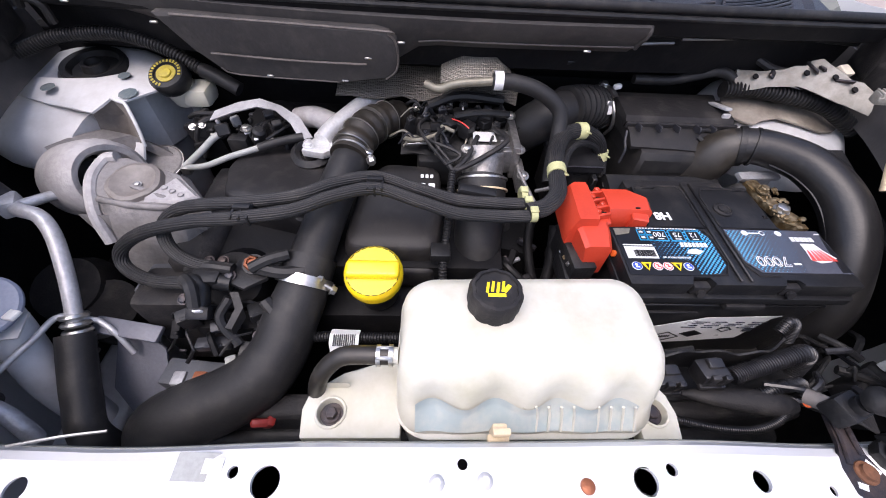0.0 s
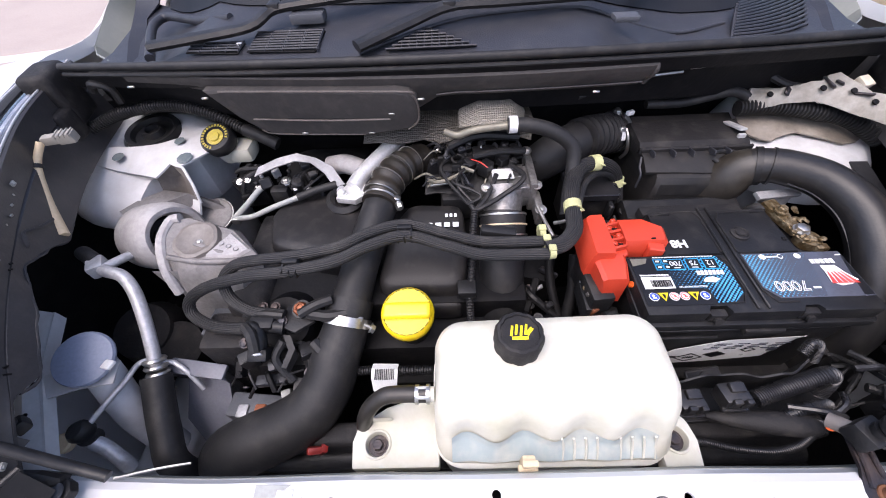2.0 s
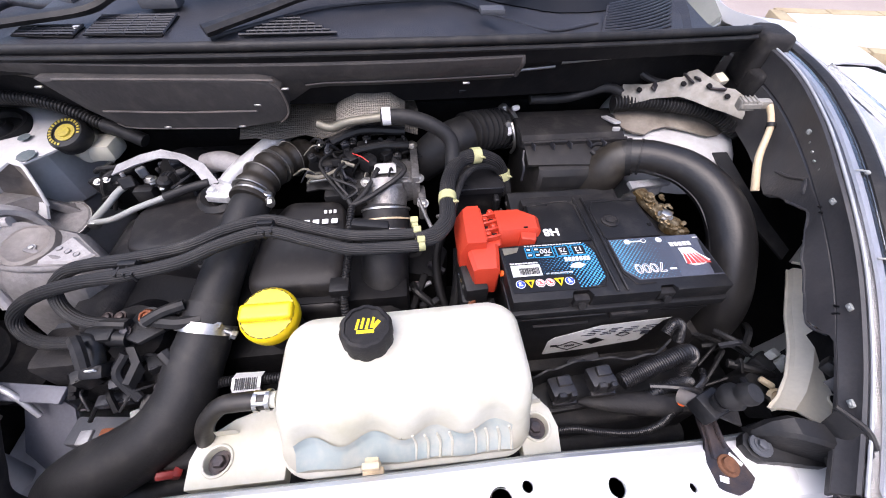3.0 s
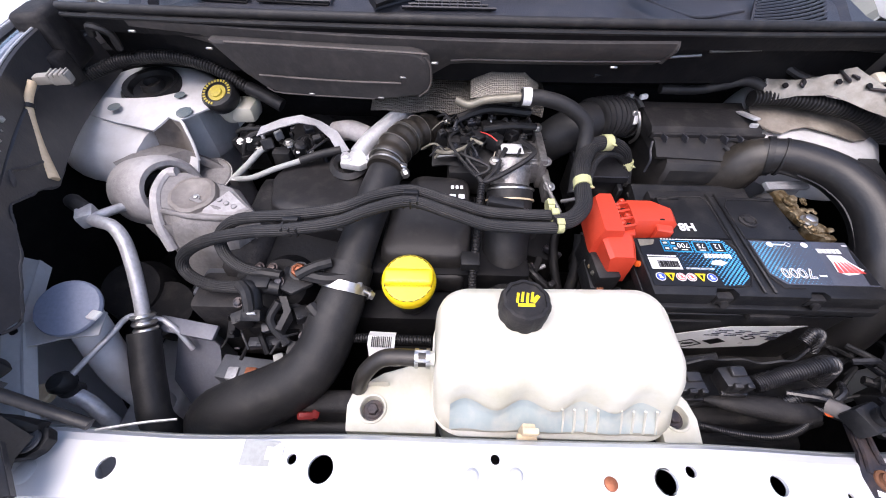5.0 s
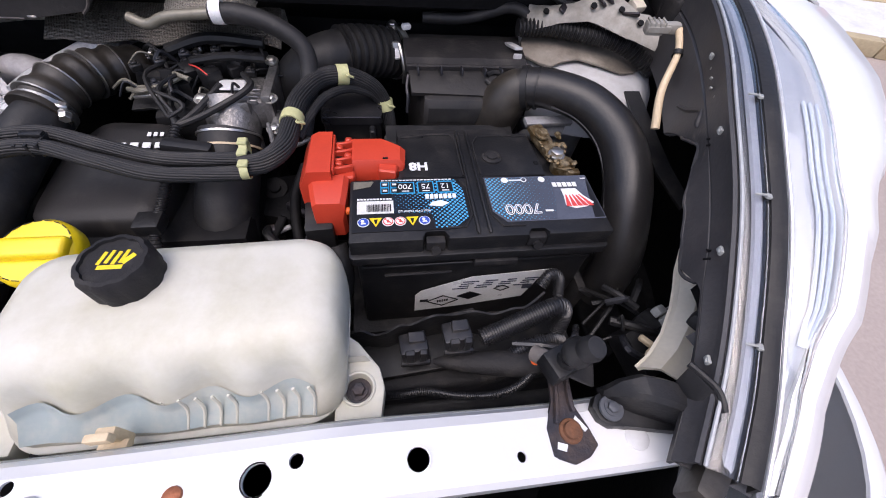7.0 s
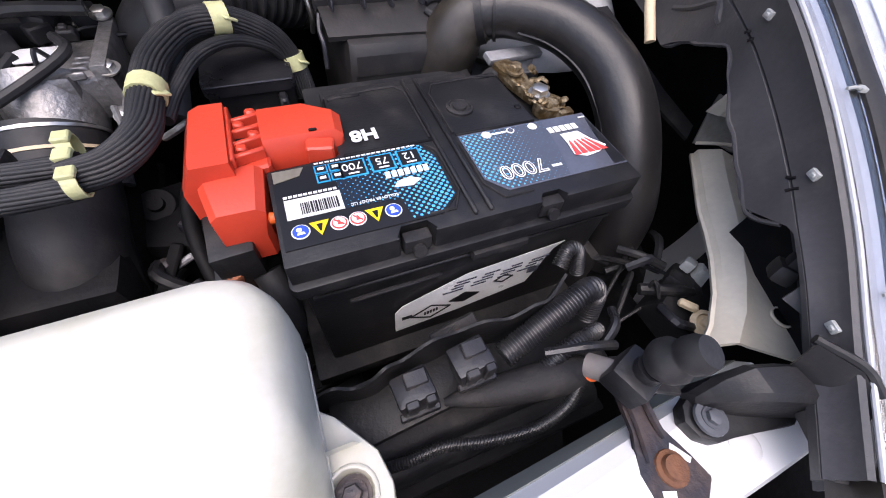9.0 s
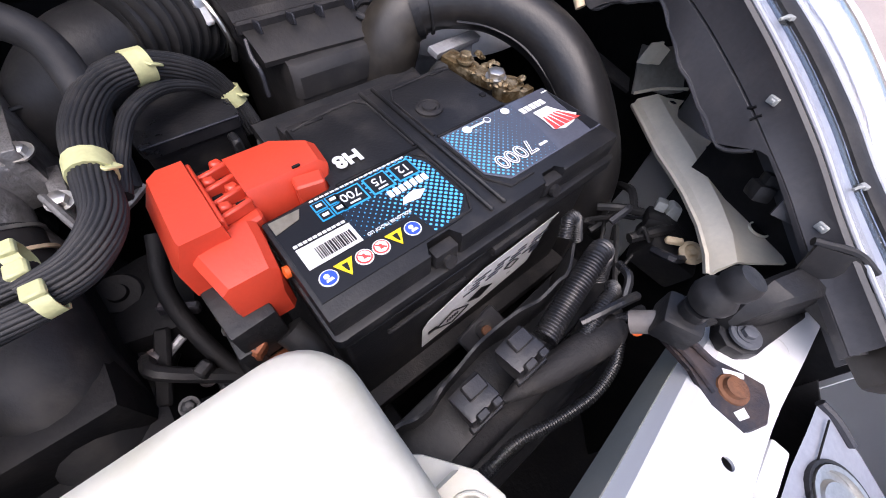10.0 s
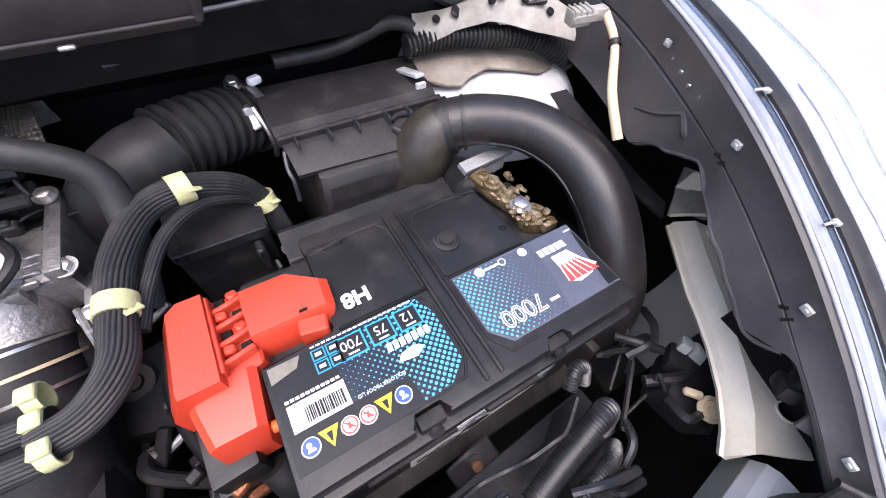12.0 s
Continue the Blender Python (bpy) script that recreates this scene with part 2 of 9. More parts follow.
# grey for dirt on the support flange and for painted shade in the gutters
M_SHADEDIRT = material("shade_and_dirt_grey", (0.20, 0.21, 0.19), 0.55, 0.0, (0.27, 0.275, 0.245), 0.7, 10, 220, 0.1, dust=0.1, grainy=0.12)
M_GREYCON = material("grey_connector", (0.36, 0.37, 0.35), 0.45, 0.0, (0.26, 0.26, 0.24), 0.6, 40, 300, 0.1)
M_PAPER = material("white_label", (0.72, 0.72, 0.70), 0.4, 0.0, (0.58, 0.58, 0.56), 0.5, 30, 400, 0.03)
M_STICKER = material("silver_label", (0.82, 0.82, 0.80), 0.3, 0.1, (0.62, 0.62, 0.60), 0.7, 25, 400, 0.04)
M_INK = material("black_ink", (0.008, 0.008, 0.009), 0.38, 0.0, None, 0.3, 30, 400, 0.0, spec=0.35)
# grey of printed rows, and of sky sheen painted on the right label
M_LABELGREY = material("sheen_and_print_grey", (0.075, 0.080, 0.102), 0.16, 0.0, (0.11, 0.115, 0.135), 0.7, 18, 400, 0.0, coat=0.8)
M_DOTS = dotted("blue_dot_print", (0.006, 0.010, 0.016), (0.07, 0.36, 0.62), 0.0038, (-0.095, -0.030))
# the grey between the dots paints the same sky sheen
M_DOTS_B = dotted("blue_dot_print_thinning", (0.060, 0.066, 0.085), (0.09, 0.38, 0.60), 0.0038, (0.072, 0.010))
M_BLUE = material("blue_print", (0.03, 0.30, 0.55), 0.25, 0.0, None, 0.2, 30, 400, 0.0)
M_WARNBLUE = material("warning_blue", (0.03, 0.08, 0.45), 0.3, 0.0, None, 0.2, 30, 400, 0.0)
M_WARNRED = material("warning_red", (0.65, 0.06, 0.05), 0.3, 0.0, None, 0.2, 30, 400, 0.0)
M_PRINTWHITE = material("white_print", (0.80, 0.80, 0.79), 0.3, 0.0, None, 0.2, 30, 400, 0.0)
M_SHIELD = material("windscreen_black", (0.010, 0.011, 0.014), 0.45, 0.0, None, 0.2, 6, 300, 0.0, spec=0.2)
M_CABIN = material("cabin_trim", (0.05, 0.05, 0.055), 0.6)
M_GLASS = glass("window_glass", (0.55, 0.63, 0.70), 0.02, 4.2)
M_LENS = glass("lens_plastic", (0.96, 0.97, 0.98), 0.06)
M_BLUEWHITE = material("pale_blue_plastic", (0.60, 0.66, 0.76), 0.3, 0.0, (0.66, 0.70, 0.77), 0.5, 14, 200, 0.02)
M_REFLECTOR = material("lamp_reflector", (0.46, 0.48, 0.52), 0.35, 0.2, (0.38, 0.40, 0.45), 0.6, 14, 200, 0.05)
M_ASPHALT = material("pale_paving", (0.41, 0.345, 0.305), 0.85, 0.0, (0.33, 0.275, 0.245), 0.7, 0.8, 60, 0.6)
M_LINE = material("white_road_paint", (0.74, 0.74, 0.72), 0.7, 0.0, (0.55, 0.54, 0.52), 0.7, 5, 60, 0.3)
M_KERB = material("kerb_stone", (0.48, 0.40, 0.25), 0.85, 0.0, (0.36, 0.28, 0.17), 0.8, 4, 60, 0.6)
M_CARBLUE = material("blue_car_paint", (0.012, 0.16, 0.62), 0.25, 0.0, (0.010, 0.14, 0.55), 0.4, 3, 200, 0.0, coat=0.6, grainy=0.03)
M_CARBLACK = material("black_car_paint", (0.010, 0.011, 0.016), 0.3, 0.0, (0.016, 0.017, 0.024), 0.4, 3, 200, 0.0, coat=0.5, grainy=0.03)
M_PLATE = material("yellow_plate", (0.85, 0.52, 0.03), 0.4, 0.0, (0.78, 0.46, 0.02), 0.4, 20, 300, 0.0)


# ---- mesh helpers ----
def base_of(ob):
    """The world place of an unturned object's origin."""
    p = Vector((0, 0, 0))
    while ob is not None:
        p += ob.location
        ob = ob.parent
    return p


def finish(bm, name, mat, smooth):
    me = bpy.data.meshes.new(name)
    bmesh.ops.recalc_face_normals(bm, faces=bm.faces[:])
    bm.to_mesh(me)
    bm.free()
    me.materials.append(mat)
    if smooth:
        for p in me.polygons:
            p.use_smooth = True
        me.set_sharp_from_angle(angle=radians(smooth))
    return me


def part(name, bm, mat, parent, label="", smooth=38):
    """One mesh, drawn in world places, as a part of a thing or of a part."""
    o = base_of(parent)
    bmesh.ops.translate(bm, verts=bm.verts[:], vec=-o)
    ob = new(name, finish(bm, name, mat, smooth))
    ob.parent = parent
    if label:
        ob["label"] = label
    return ob


def thing(name, at, label, category, group="", kind=""):
    ob = new(name)
    ob.empty_display_size = 0.02
    ob.location = at
    return tagged(ob, label, category, group, kind)


def solid(name, bm, mat, at, label, category, group="", kind="", smooth=38):
    bmesh.ops.translate(bm, verts=bm.verts[:], vec=-Vector(at))
    ob = new(name, finish(bm, name, mat, smooth))
    ob.location = at
    return tagged(ob, label, category, group, kind)


def join(*bms):
    out = bmesh.new()
    for b in bms:
        me = bpy.data.meshes.new("tmp")
        b.to_mesh(me)
        out.from_mesh(me)
        bpy.data.meshes.remove(me)
        b.free()
    return out


def turned(bm, m):
    bmesh.ops.transform(bm, matrix=m, verts=bm.verts[:])
    return bm


def loft(rings, caps=True, loop=True):
    bm = bmesh.new()
    vs = [[bm.verts.new(p) for p in r] for r in rings]
    n = len(rings[0])
    for a, b in zip(vs, vs[1:]):
        for i in range(n if loop else n - 1):
            j = (i + 1) % n
            bm.faces.new((a[i], a[j], b[j], b[i]))
    if caps and loop:
        bm.faces.new(vs[0][::-1])
        bm.faces.new(vs[-1])
    return bm


def spline(pts, sub=6):
    """Catmull-Rom through the points; each may carry a radius as a fourth number."""
    P = [np.array(p, float) for p in pts]
    if len(P) == 2:
        return [P[0] + (P[1] - P[0]) * i / sub for i in range(sub + 1)]
    P = [2 * P[0] - P[1]] + P + [2 * P[-1] - P[-2]]
    out = []
    for a, b, c, d in zip(P, P[1:], P[2:], P[3:]):
        for i in range(sub):
            t = i / sub
            out.append(0.5 * (2 * b + (c - a) * t + (2 * a - 5 * b + 4 * c - d) * t * t + (3 * b - a - 3 * c + d) * t ** 3))
    out.append(P[-2])
    return out


def frames(path):
    """Along a path: place, and two axes across it that don't twist."""
    pts = [Vector(p[:3]) for p in path]
    out, u = [], None
    for i, p in enumerate(pts):
        d = (pts[min(i + 1, len(pts) - 1)] - pts[max(i - 1, 0)]).normalized()
        if u is None:
            u = d.cross(Vector((0, 0, 1)))
            if u.length < 0.1:
                u = d.cross(Vector((1, 0, 0)))
        u = (u - d * u.dot(d)).normalized()
        out.append((p, u, d.cross(u)))
    return out


def tube(pts, r=None, n=14, sub=6, flat=1.0, offset=(0, 0), caps=True):
    """A round bar or hose through the points."""
    path = spline(pts, sub)
    rings = []
    for q, (p, u, v) in zip(path, frames(path)):
        rad = r if r is not None else q[3]
        c = p + u * offset[0] + v * offset[1]
        rings.append([c + u * (rad * math.cos(2 * math.pi * k / n)) + v * (rad * flat * math.sin(2 * math.pi * k / n)) for k in range(n)])
    return loft(rings, caps)


def ribbed(pts, r, pitch=0.005, depth=0.0012, n=14, square=False):
    """A corrugated hose: rings of ridge and groove along the path."""
    path = spline([tuple(p[:3]) for p in pts], 40)
    s, cum = 0.0, [0.0]
    for a, b in zip(path, path[1:]):
        s += float(np.linalg.norm(b - a))
        cum.append(s)
    count = max(4, int(s / pitch * 4))
    path2 = []
    for i in range(count + 1):
        t = s * i / count
        k = min(max(int(np.searchsorted(cum, t)), 1), len(cum) - 1)
        f = (t - cum[k - 1]) / max(1e-9, cum[k] - cum[k - 1])
        path2.append(path[k - 1] + (path[k] - path[k - 1]) * f)
    rings = []
    for i, (p, u, v) in enumerate(frames(path2)):
        rad = r + (depth, depth, -depth, -depth)[i % 4]
        rings.append([p + u * (rad * math.cos(2 * math.pi * k / n)) + v * (rad * math.sin(2 * math.pi * k / n)) for k in range(n)])
    return loft(rings)


def bundle(pts, r, strands=6, sub=6):
    """A taped loom: many strands laid side by side round a core, slowly twisting."""
    path = spline(pts, sub)
    n = strands * 5
    rings = []
    for i, (p, u, v) in enumerate(frames(path)):
        rings.append([p + (u * math.cos(2 * math.pi * k / n + 0.05 * i) + v * math.sin(2 * math.pi * k / n + 0.05 * i)) * r * (0.91 + 0.09 * abs(math.sin(math.pi * k / 5))) for k in range(n)])
    return loft(rings)


def box(c, s, bevel=0.002, seg=2, turn=None):
    bm = bmesh.new()
    bmesh.ops.create_cube(bm, size=1)
    bmesh.ops.scale(bm, vec=s, verts=bm.verts[:])
    if bevel:
        bmesh.ops.bevel(bm, geom=bm.edges[:], offset=min(bevel, min(s) * 0.45), segments=seg, affect="EDGES", profile=0.6)
    m = Matrix.Translation(c)
    if turn:
        m = m @ Euler([radians(a) for a in turn]).to_matrix().to_4x4()
    return turned(bm, m)


def prism(poly, z0, z1, bevel=0.0, seg=2):
    """A plan polygon from z0 up to z1, with softened edges."""
    bm = bmesh.new()
    lo = [bm.verts.new((x, y, z0)) for x, y in poly]
    hi = [bm.verts.new((x, y, z1)) for x, y in poly]
    n = len(poly)
    bm.faces.new(lo[::-1])
    bm.faces.new(hi)
    for i in range(n):
        bm.faces.new((lo[i], lo[(i + 1) % n], hi[(i + 1) % n], hi[i]))
    if bevel:
        bmesh.ops.bevel(bm, geom=bm.edges[:], offset=bevel, segments=seg, affect="EDGES", profile=0.6)
    return bm


def rounded(x0, y0, x1, y1, r, n=6):
    """A rectangle with round corners, as a plan polygon."""
    out = []
    for cx, cy, a in ((x1 - r, y1 - r, 0), (x0 + r, y1 - r, 90), (x0 + r, y0 + r, 180), (x1 - r, y0 + r, 270)):
        for k in range(n + 1):
            t = radians(a + 90 * k / n)
            out.append((cx + r * math.cos(t), cy + r * math.sin(t)))
    return out


def lathe(profile, n=28, at=None, lobes=0, depth=0.0):
    """A turned shape from (radius, height) pairs; lobes: flutes round its rim."""
    rings = []
    for r, z in profile:
        rings.append([Vector(((r - (depth * max(0, math.cos(lobes * 2 * math.pi * k / n)) if lobes else 0)) * math.cos(2 * math.pi * k / n),
                              (r - (depth * max(0, math.cos(lobes * 2 * math.pi * k / n)) if lobes else 0)) * math.sin(2 * math.pi * k / n), z)) for k in range(n)])
    bm = loft(rings)
    return turned(bm, at) if at is not None else bm


def aim(p, d):
    """The pose at p whose z axis points along d."""
    return Matrix.Translation(p) @ Vector(d).to_track_quat("Z", "Y").to_matrix().to_4x4()


def ring(p, d, r, width, thick=0.0015, n=24):
    """A band clamp round an axis."""
    return lathe([(r, -width / 2), (r + thick, -width / 2), (r + thick, width / 2), (r, width / 2), (r, -width / 2)], n, aim(p, d))


def bolt(p, d=(0, 0, 1), r=0.007, h=0.005, washer=1.5):
    return join(lathe([(0.0001, 0), (r * washer, 0), (r * washer, h * 0.25), (0.0001, h * 0.25)], 16, aim(p, d)), lathe([(0.0001, h * 0.2), (r, h * 0.2), (r, h * 0.9), (r * 0.85, h), (0.0001, h)], 6, aim(p, d)))


def sheet(rows, thick=0.003):
    """A skin through a grid of points, given thickness along its own normals."""
    bm = loft([[Vector(p) for p in r] for r in rows], caps=False, loop=False)
    bmesh.ops.recalc_face_normals(bm, faces=bm.faces[:])
    bmesh.ops.solidify(bm, geom=bm.faces[:], thickness=thick)
    return bm


def words(text, size, m, depth=0.0003, swell=0.0):
    cu = bpy.data.curves.new("writing", "FONT")
    cu.body, cu.size, cu.extrude, cu.align_x, cu.align_y = text, size, depth, "CENTER", "CENTER"
    cu.offset = swell
    ob = bpy.data.objects.new("writing", cu)
    me = bpy.data.meshes.new_from_object(ob)
    bm = bmesh.new()
    bm.from_mesh(me)
    bpy.data.objects.remove(ob)
    bpy.data.meshes.remove(me)
    return turned(bm, m)


def mirror_x(bm):
    bmesh.ops.scale(bm, vec=(-1, 1, 1), verts=bm.verts[:])
    bmesh.ops.translate(bm, vec=(-0.05, 0, 0), verts=bm.verts[:])
    bmesh.ops.reverse_faces(bm, faces=bm.faces[:])
    return bm


# ---- the setting ----
ground = solid("ground", prism([(-90, -90), (90, -90), (90, 90), (-90, 90)], -0.3, 0.0), M_ASPHALT, (0, 0, 0), "pale sunlit paved ground round the parked car", "ground", kind="structure")
solid("road_marking", box((-3.9, 3.9, 0.002), (2.6, 0.16, 0.004), 0, turn=(0, 0, 12)), M_LINE, (-3.9, 3.9, 0), "worn white painted line on the paved ground", "road marking", kind="structure")
kerb = thing("kerb", (4.2, 3.6, 0), "pale yellowish stone kerb beside the parking place", "kerb", kind="structure")
ISLAND = [(3.93, 4.28), (3.70, 3.62), (3.78, 3.34), (4.00, 3.23), (6.60, 2.30), (7.50, 3.70)]


def kerb_run(a, b, parent):
    """Kerb stones end to end from a to b."""
    a, b = Vector((*a, 0)), Vector((*b, 0))
    n = max(1, round((b - a).length / 0.5))
    turn = math.degrees(math.atan2(b.y - a.y, b.x - a.x))
    for i in range(n):
        c = a.lerp(b, (i + 0.5) / n)
        part("kerb_stone", box((c.x, c.y, 0.065), ((b - a).length / n - 0.008, 0.14, 0.13), 0.02, 2, (0, 0, turn)), M_KERB, parent)


for i in range(6):
    kerb_run(ISLAND[i], ISLAND[(i + 1) % 6], kerb)
solid("pavement", prism(ISLAND, 0.0, 0.115), M_LINE, (5.0, 3.4, 0), "pale concrete top of the kerbed parking island", "pavement", kind="structure")
far_kerb = thing("kerb", (6.8, 5.8, 0), "yellowish stone kerb in front of the parked cars", "kerb", kind="structure")
kerb_run((6.80, 6.20), (6.86, 5.40), far_kerb)
kerb_run((6.86, 5.40), (8.60, 3.90), far_kerb)
solid("road_marking", box((6.02, 6.22, 0.002), (0.85, 0.12, 0.004), 0, turn=(0, 0, -6)), M_LINE, (6.0, 6.2, 0), "short worn white line beside the parked cars", "road marking", kind="structure")


# ---- the car's shell ----
def cut(bm, cutters):
    """bm with the cutters taken out of it."""
    obs = []
    for k, b in enumerate((bm, cutters)):
        me = bpy.data.meshes.new("tmp")
        bmesh.ops.recalc_face_normals(b, faces=b.faces[:])
        b.to_mesh(me)
        b.free()
        obs.append(new("tmp", me))
    mod = obs[0].modifiers.new("cut", "BOOLEAN")
    mod.operation, mod.object, mod.solver = "DIFFERENCE", obs[1], "EXACT"
    bpy.context.view_layer.update()
    me = bpy.data.meshes.new_from_object(obs[0].evaluated_get(bpy.context.evaluated_depsgraph_get()))
    out = bmesh.new()
    out.from_mesh(me)
    for o in obs:
        old = o.data
        bpy.data.objects.remove(o)
        bpy.data.meshes.remove(old)
    bpy.data.meshes.remove(me)
    return out


def parked_car(at, heading, paint, label, plate):
    """A hatchback that faces along its x axis, with its parts."""
    ob = thing("parked_car", (at[0], at[1], 0), label, "car")
    m = Matrix.Translation((at[0], at[1], 0)) @ Euler((0, 0, radians(heading))).to_matrix().to_4x4()
    rings = []
    for x, w, low, top in ((-2.06, 0.62, 0.42, 0.72), (-2.02, 0.76, 0.30, 0.88), (-1.80, 0.85, 0.24, 0.95), (-0.9, 0.88, 0.22, 0.96), (0.3, 0.88, 0.22, 0.94), (1.0, 0.87, 0.22, 0.92), (1.55, 0.85, 0.23, 0.83), (1.90, 0.76, 0.26, 0.72), (2.05, 0.58, 0.34, 0.60)):
        rings.append([Vector((x, y * w, low + (top - low) * z)) for y, z in ((-0.9, 0), (-1, 0.12), (-1, 0.55), (-0.97, 0.85), (-0.86, 1), (0.86, 1), (0.97, 0.85), (1, 0.55), (1, 0.12), (0.9, 0))])
    arches = join(*[lathe([(0.0001, -0.16), (0.36, -0.16), (0.36, 0.16), (0.0001, 0.16)], 24, aim((x, y, 0.31), (0, 1, 0))) for x in (-1.25, 1.27) for y in (-0.82, 0.82)])
    part("body", turned(cut(loft(rings), arches), m), paint, ob)
    part("windows", turned(loft([[Vector((x, -w, z0)), Vector((x, -w * 0.86, z)), Vector((x, w * 0.86, z)), Vector((x, w, z0))] for x, w, z0, z in ((-1.93, 0.72, 0.92, 0.95), (-1.62, 0.78, 0.92, 1.30), (-1.3, 0.80, 0.92, 1.39), (0.0, 0.80, 0.92, 1.40), (0.45, 0.79, 0.91, 1.25), (1.05, 0.75, 0.89, 0.93))]), m), M_SHIELD, ob, "dark window glass")
    part("roof", turned(loft([[Vector((x, y * 0.68, z + 0.03 * (1 - y * y))) for y in (-1, -0.5, 0, 0.5, 1)] + [Vector((x, y * 0.66, z - 0.04)) for y in (1, -1)] for x, z in ((-1.42, 1.39), (-0.8, 1.43), (-0.1, 1.42), (0.1, 1.38))]), m), paint, ob)
    for y in (-0.80, 0.80):
        for x in (-1.25, 1.27):
            wheel = part("wheel", turned(lathe([(0.21, -0.09), (0.29, -0.10), (0.31, -0.07), (0.312, 0.07), (0.29, 0.10), (0.21, 0.09), (0.21, -0.09)], 28, aim((x, y, 0.312), (0, 1, 0))), m), M_RUBBER, ob, "black tyre")
            spokes = [box((x + 0.11 * math.cos(a), y + math.copysign(0.06, y), 0.312 + 0.11 * math.sin(a)), (0.20, 0.02, 0.035), 0.004, 1, (0, -math.degrees(a), 0)) for a in [2 * math.pi * k / 7 for k in range(7)]]
            part("rim", turned(join(ring((x, y, 0.312), (0, 1, 0), 0.19, 0.025, 0.15, 24), *spokes), m), M_ALU, wheel, "spoked alloy rim")
        part("tail_lamp", turned(box((-1.98, y * 0.86, 0.82), (0.10, 0.16, 0.20), 0.02, 2), m), M_WARNRED, ob)
        part("head_lamp", turned(box((1.86, y * 0.80, 0.66), (0.14, 0.22, 0.12), 0.02, 2), m), M_LENS, ob)
    part("bumper_trim", turned(box((-2.04, 0, 0.40), (0.08, 1.2, 0.12), 0.02, 2), m), M_BLACK_DULL, ob)
    part("plate", turned(box((-2.075 if plate else 2.06, 0, 0.66 if plate else 0.45), (0.012, 0.52, 0.11), 0.003, 1), m), M_PLATE if plate else M_PRINTWHITE, ob, "plain number plate")


parked_car((8.55, 7.90), 175, M_CARBLUE, "bright blue hatchback parked beyond the kerb", False)
parked_car((9.25, 5.85), -8, M_CARBLACK, "black hatchback with a yellow rear plate, parked behind the kerb", True)
car = thing("car", (0, 1.5, 0), "parked white car with its engine bay open to view", "car")


def top_z(x):
    a = abs(x)
    t = min(1.0, max(0.0, (a - 0.13) / 0.28))
    return 0.950 - 0.058 * t * t * (3 - 2 * t) - 0.12 * max(0.0, a - 0.41)


def support_rows():
    rows = []
    for i in range(41):
        x = -0.56 + 1.04 * i / 40
        t, d = top_z(x), 0.06 * x * x
        rows.append([(x, 0.311, t - 0.055), (x, 0.311, t - 0.008), (x, 0.315, t), (x, 0.352 + d, t), (x, 0.360 + d, t - 0.005), (x, 0.366 + d, t - 0.018)])
    return rows


HOLES = [(-0.190, 0.337, 0.0115), (-0.220, 0.345, 0.0045), (0.111, 0.334, 0.0095), (0.135, 0.342, 0.0048), (0.217, 0.335, 0.0082), (-0.036, 0.347, 0.0042), (0.30, 0.330, 0.004), (-0.420, 0.340, 0.010)]
support = part("radiator_support", cut(sheet(support_rows(), 0.0025), join(*[lathe([(0.0001, -0.02), (r, -0.02), (r, 0.02), (0.0001, 0.02)], 20, Matrix.Translation((x, y, top_z(x)))) for x, y, r in HOLES])), M_WHITE, car, "white painted steel radiator support with punched holes", smooth=24)
part("rear_flange", sheet([[(r[5][0], r[5][1] + 0.0005, r[5][2] + 0.001), (r[5][0], r[5][1] + 0.004, r[5][2] - 0.012), (r[5][0], r[5][1] + 0.006, r[5][2] - 0.024)] for r in support_rows()], 0.002), M_SHADEDIRT, support, "dirty grey rear flange")
for x, y, r in HOLES[:5]:
    part("hole_lip", ring((x, y, top_z(x) - 0.002), (0, 0, 1), r, 0.004, 0.001), M_WHITE, support)
for x, y in ((-0.057, 0.334), (-0.019, 0.335)):
    part("stud", lathe([(0.0001, 0), (0.0065, 0), (0.006, 0.004), (0.003, 0.007), (0.0001, 0.007)], 14, Matrix.Translation((x, y, top_z(x) - 0.0005))), M_WHITE_DULL, support, "painted stud")
part("rivet", lathe([(0.0001, 0), (0.006, 0), (0.0055, 0.002), (0.003, 0.003), (0.0001, 0.003)], 14, Matrix.Translation((0.062, 0.331, top_z(0.06)))), M_COPPER, support, "brown rivet head")
for x in (0.414, -0.507):
    part("blank_plug", lathe([(0.0001, 0), (0.011, 0), (0.011, 0.0015), (0.008, 0.003), (0.0001, 0.0022)], 18, Matrix.Translation((x, 0.335, top_z(x) - 0.0005))), M_WHITE_DULL, support)
tag = part("label_plate", box((-0.247, 0.350, top_z(-0.247) + 0.0015), (0.044, 0.021, 0.0008), 0.0003, 1, (0, 9.5, 0)), M_GREYCON, support, "small grey printed information label")
for k, (dx, w) in enumerate(((-0.012, 0.011), (0.004, 0.008), (0.013, 0.007))):
    part("print_mark", box((-0.247 + dx, 0.350, top_z(-0.247 + dx) + 0.0025), (w, 0.011, 0.0006), 0.0002, 1, (0, 9.5, 0)), M_PRINTWHITE, tag)

# closing walls of the bay, near-black to hold its deep shade
part("bay_floor", box((0, 0.62, 0.30), (1.50, 0.75, 0.02), 0.004), M_SHADEBLACK, car)
# sheet added so no ground shows through the bay's dark bottom
part("undertray", prism([(-0.72, 0.46), (-0.62, 0.22), (-0.40, 0.13), (0.40, 0.13), (0.62, 0.22), (0.72, 0.46)], 0.236, 0.244), M_SHADEBLACK, car, "added dark undertray sheet that hides the ground below")
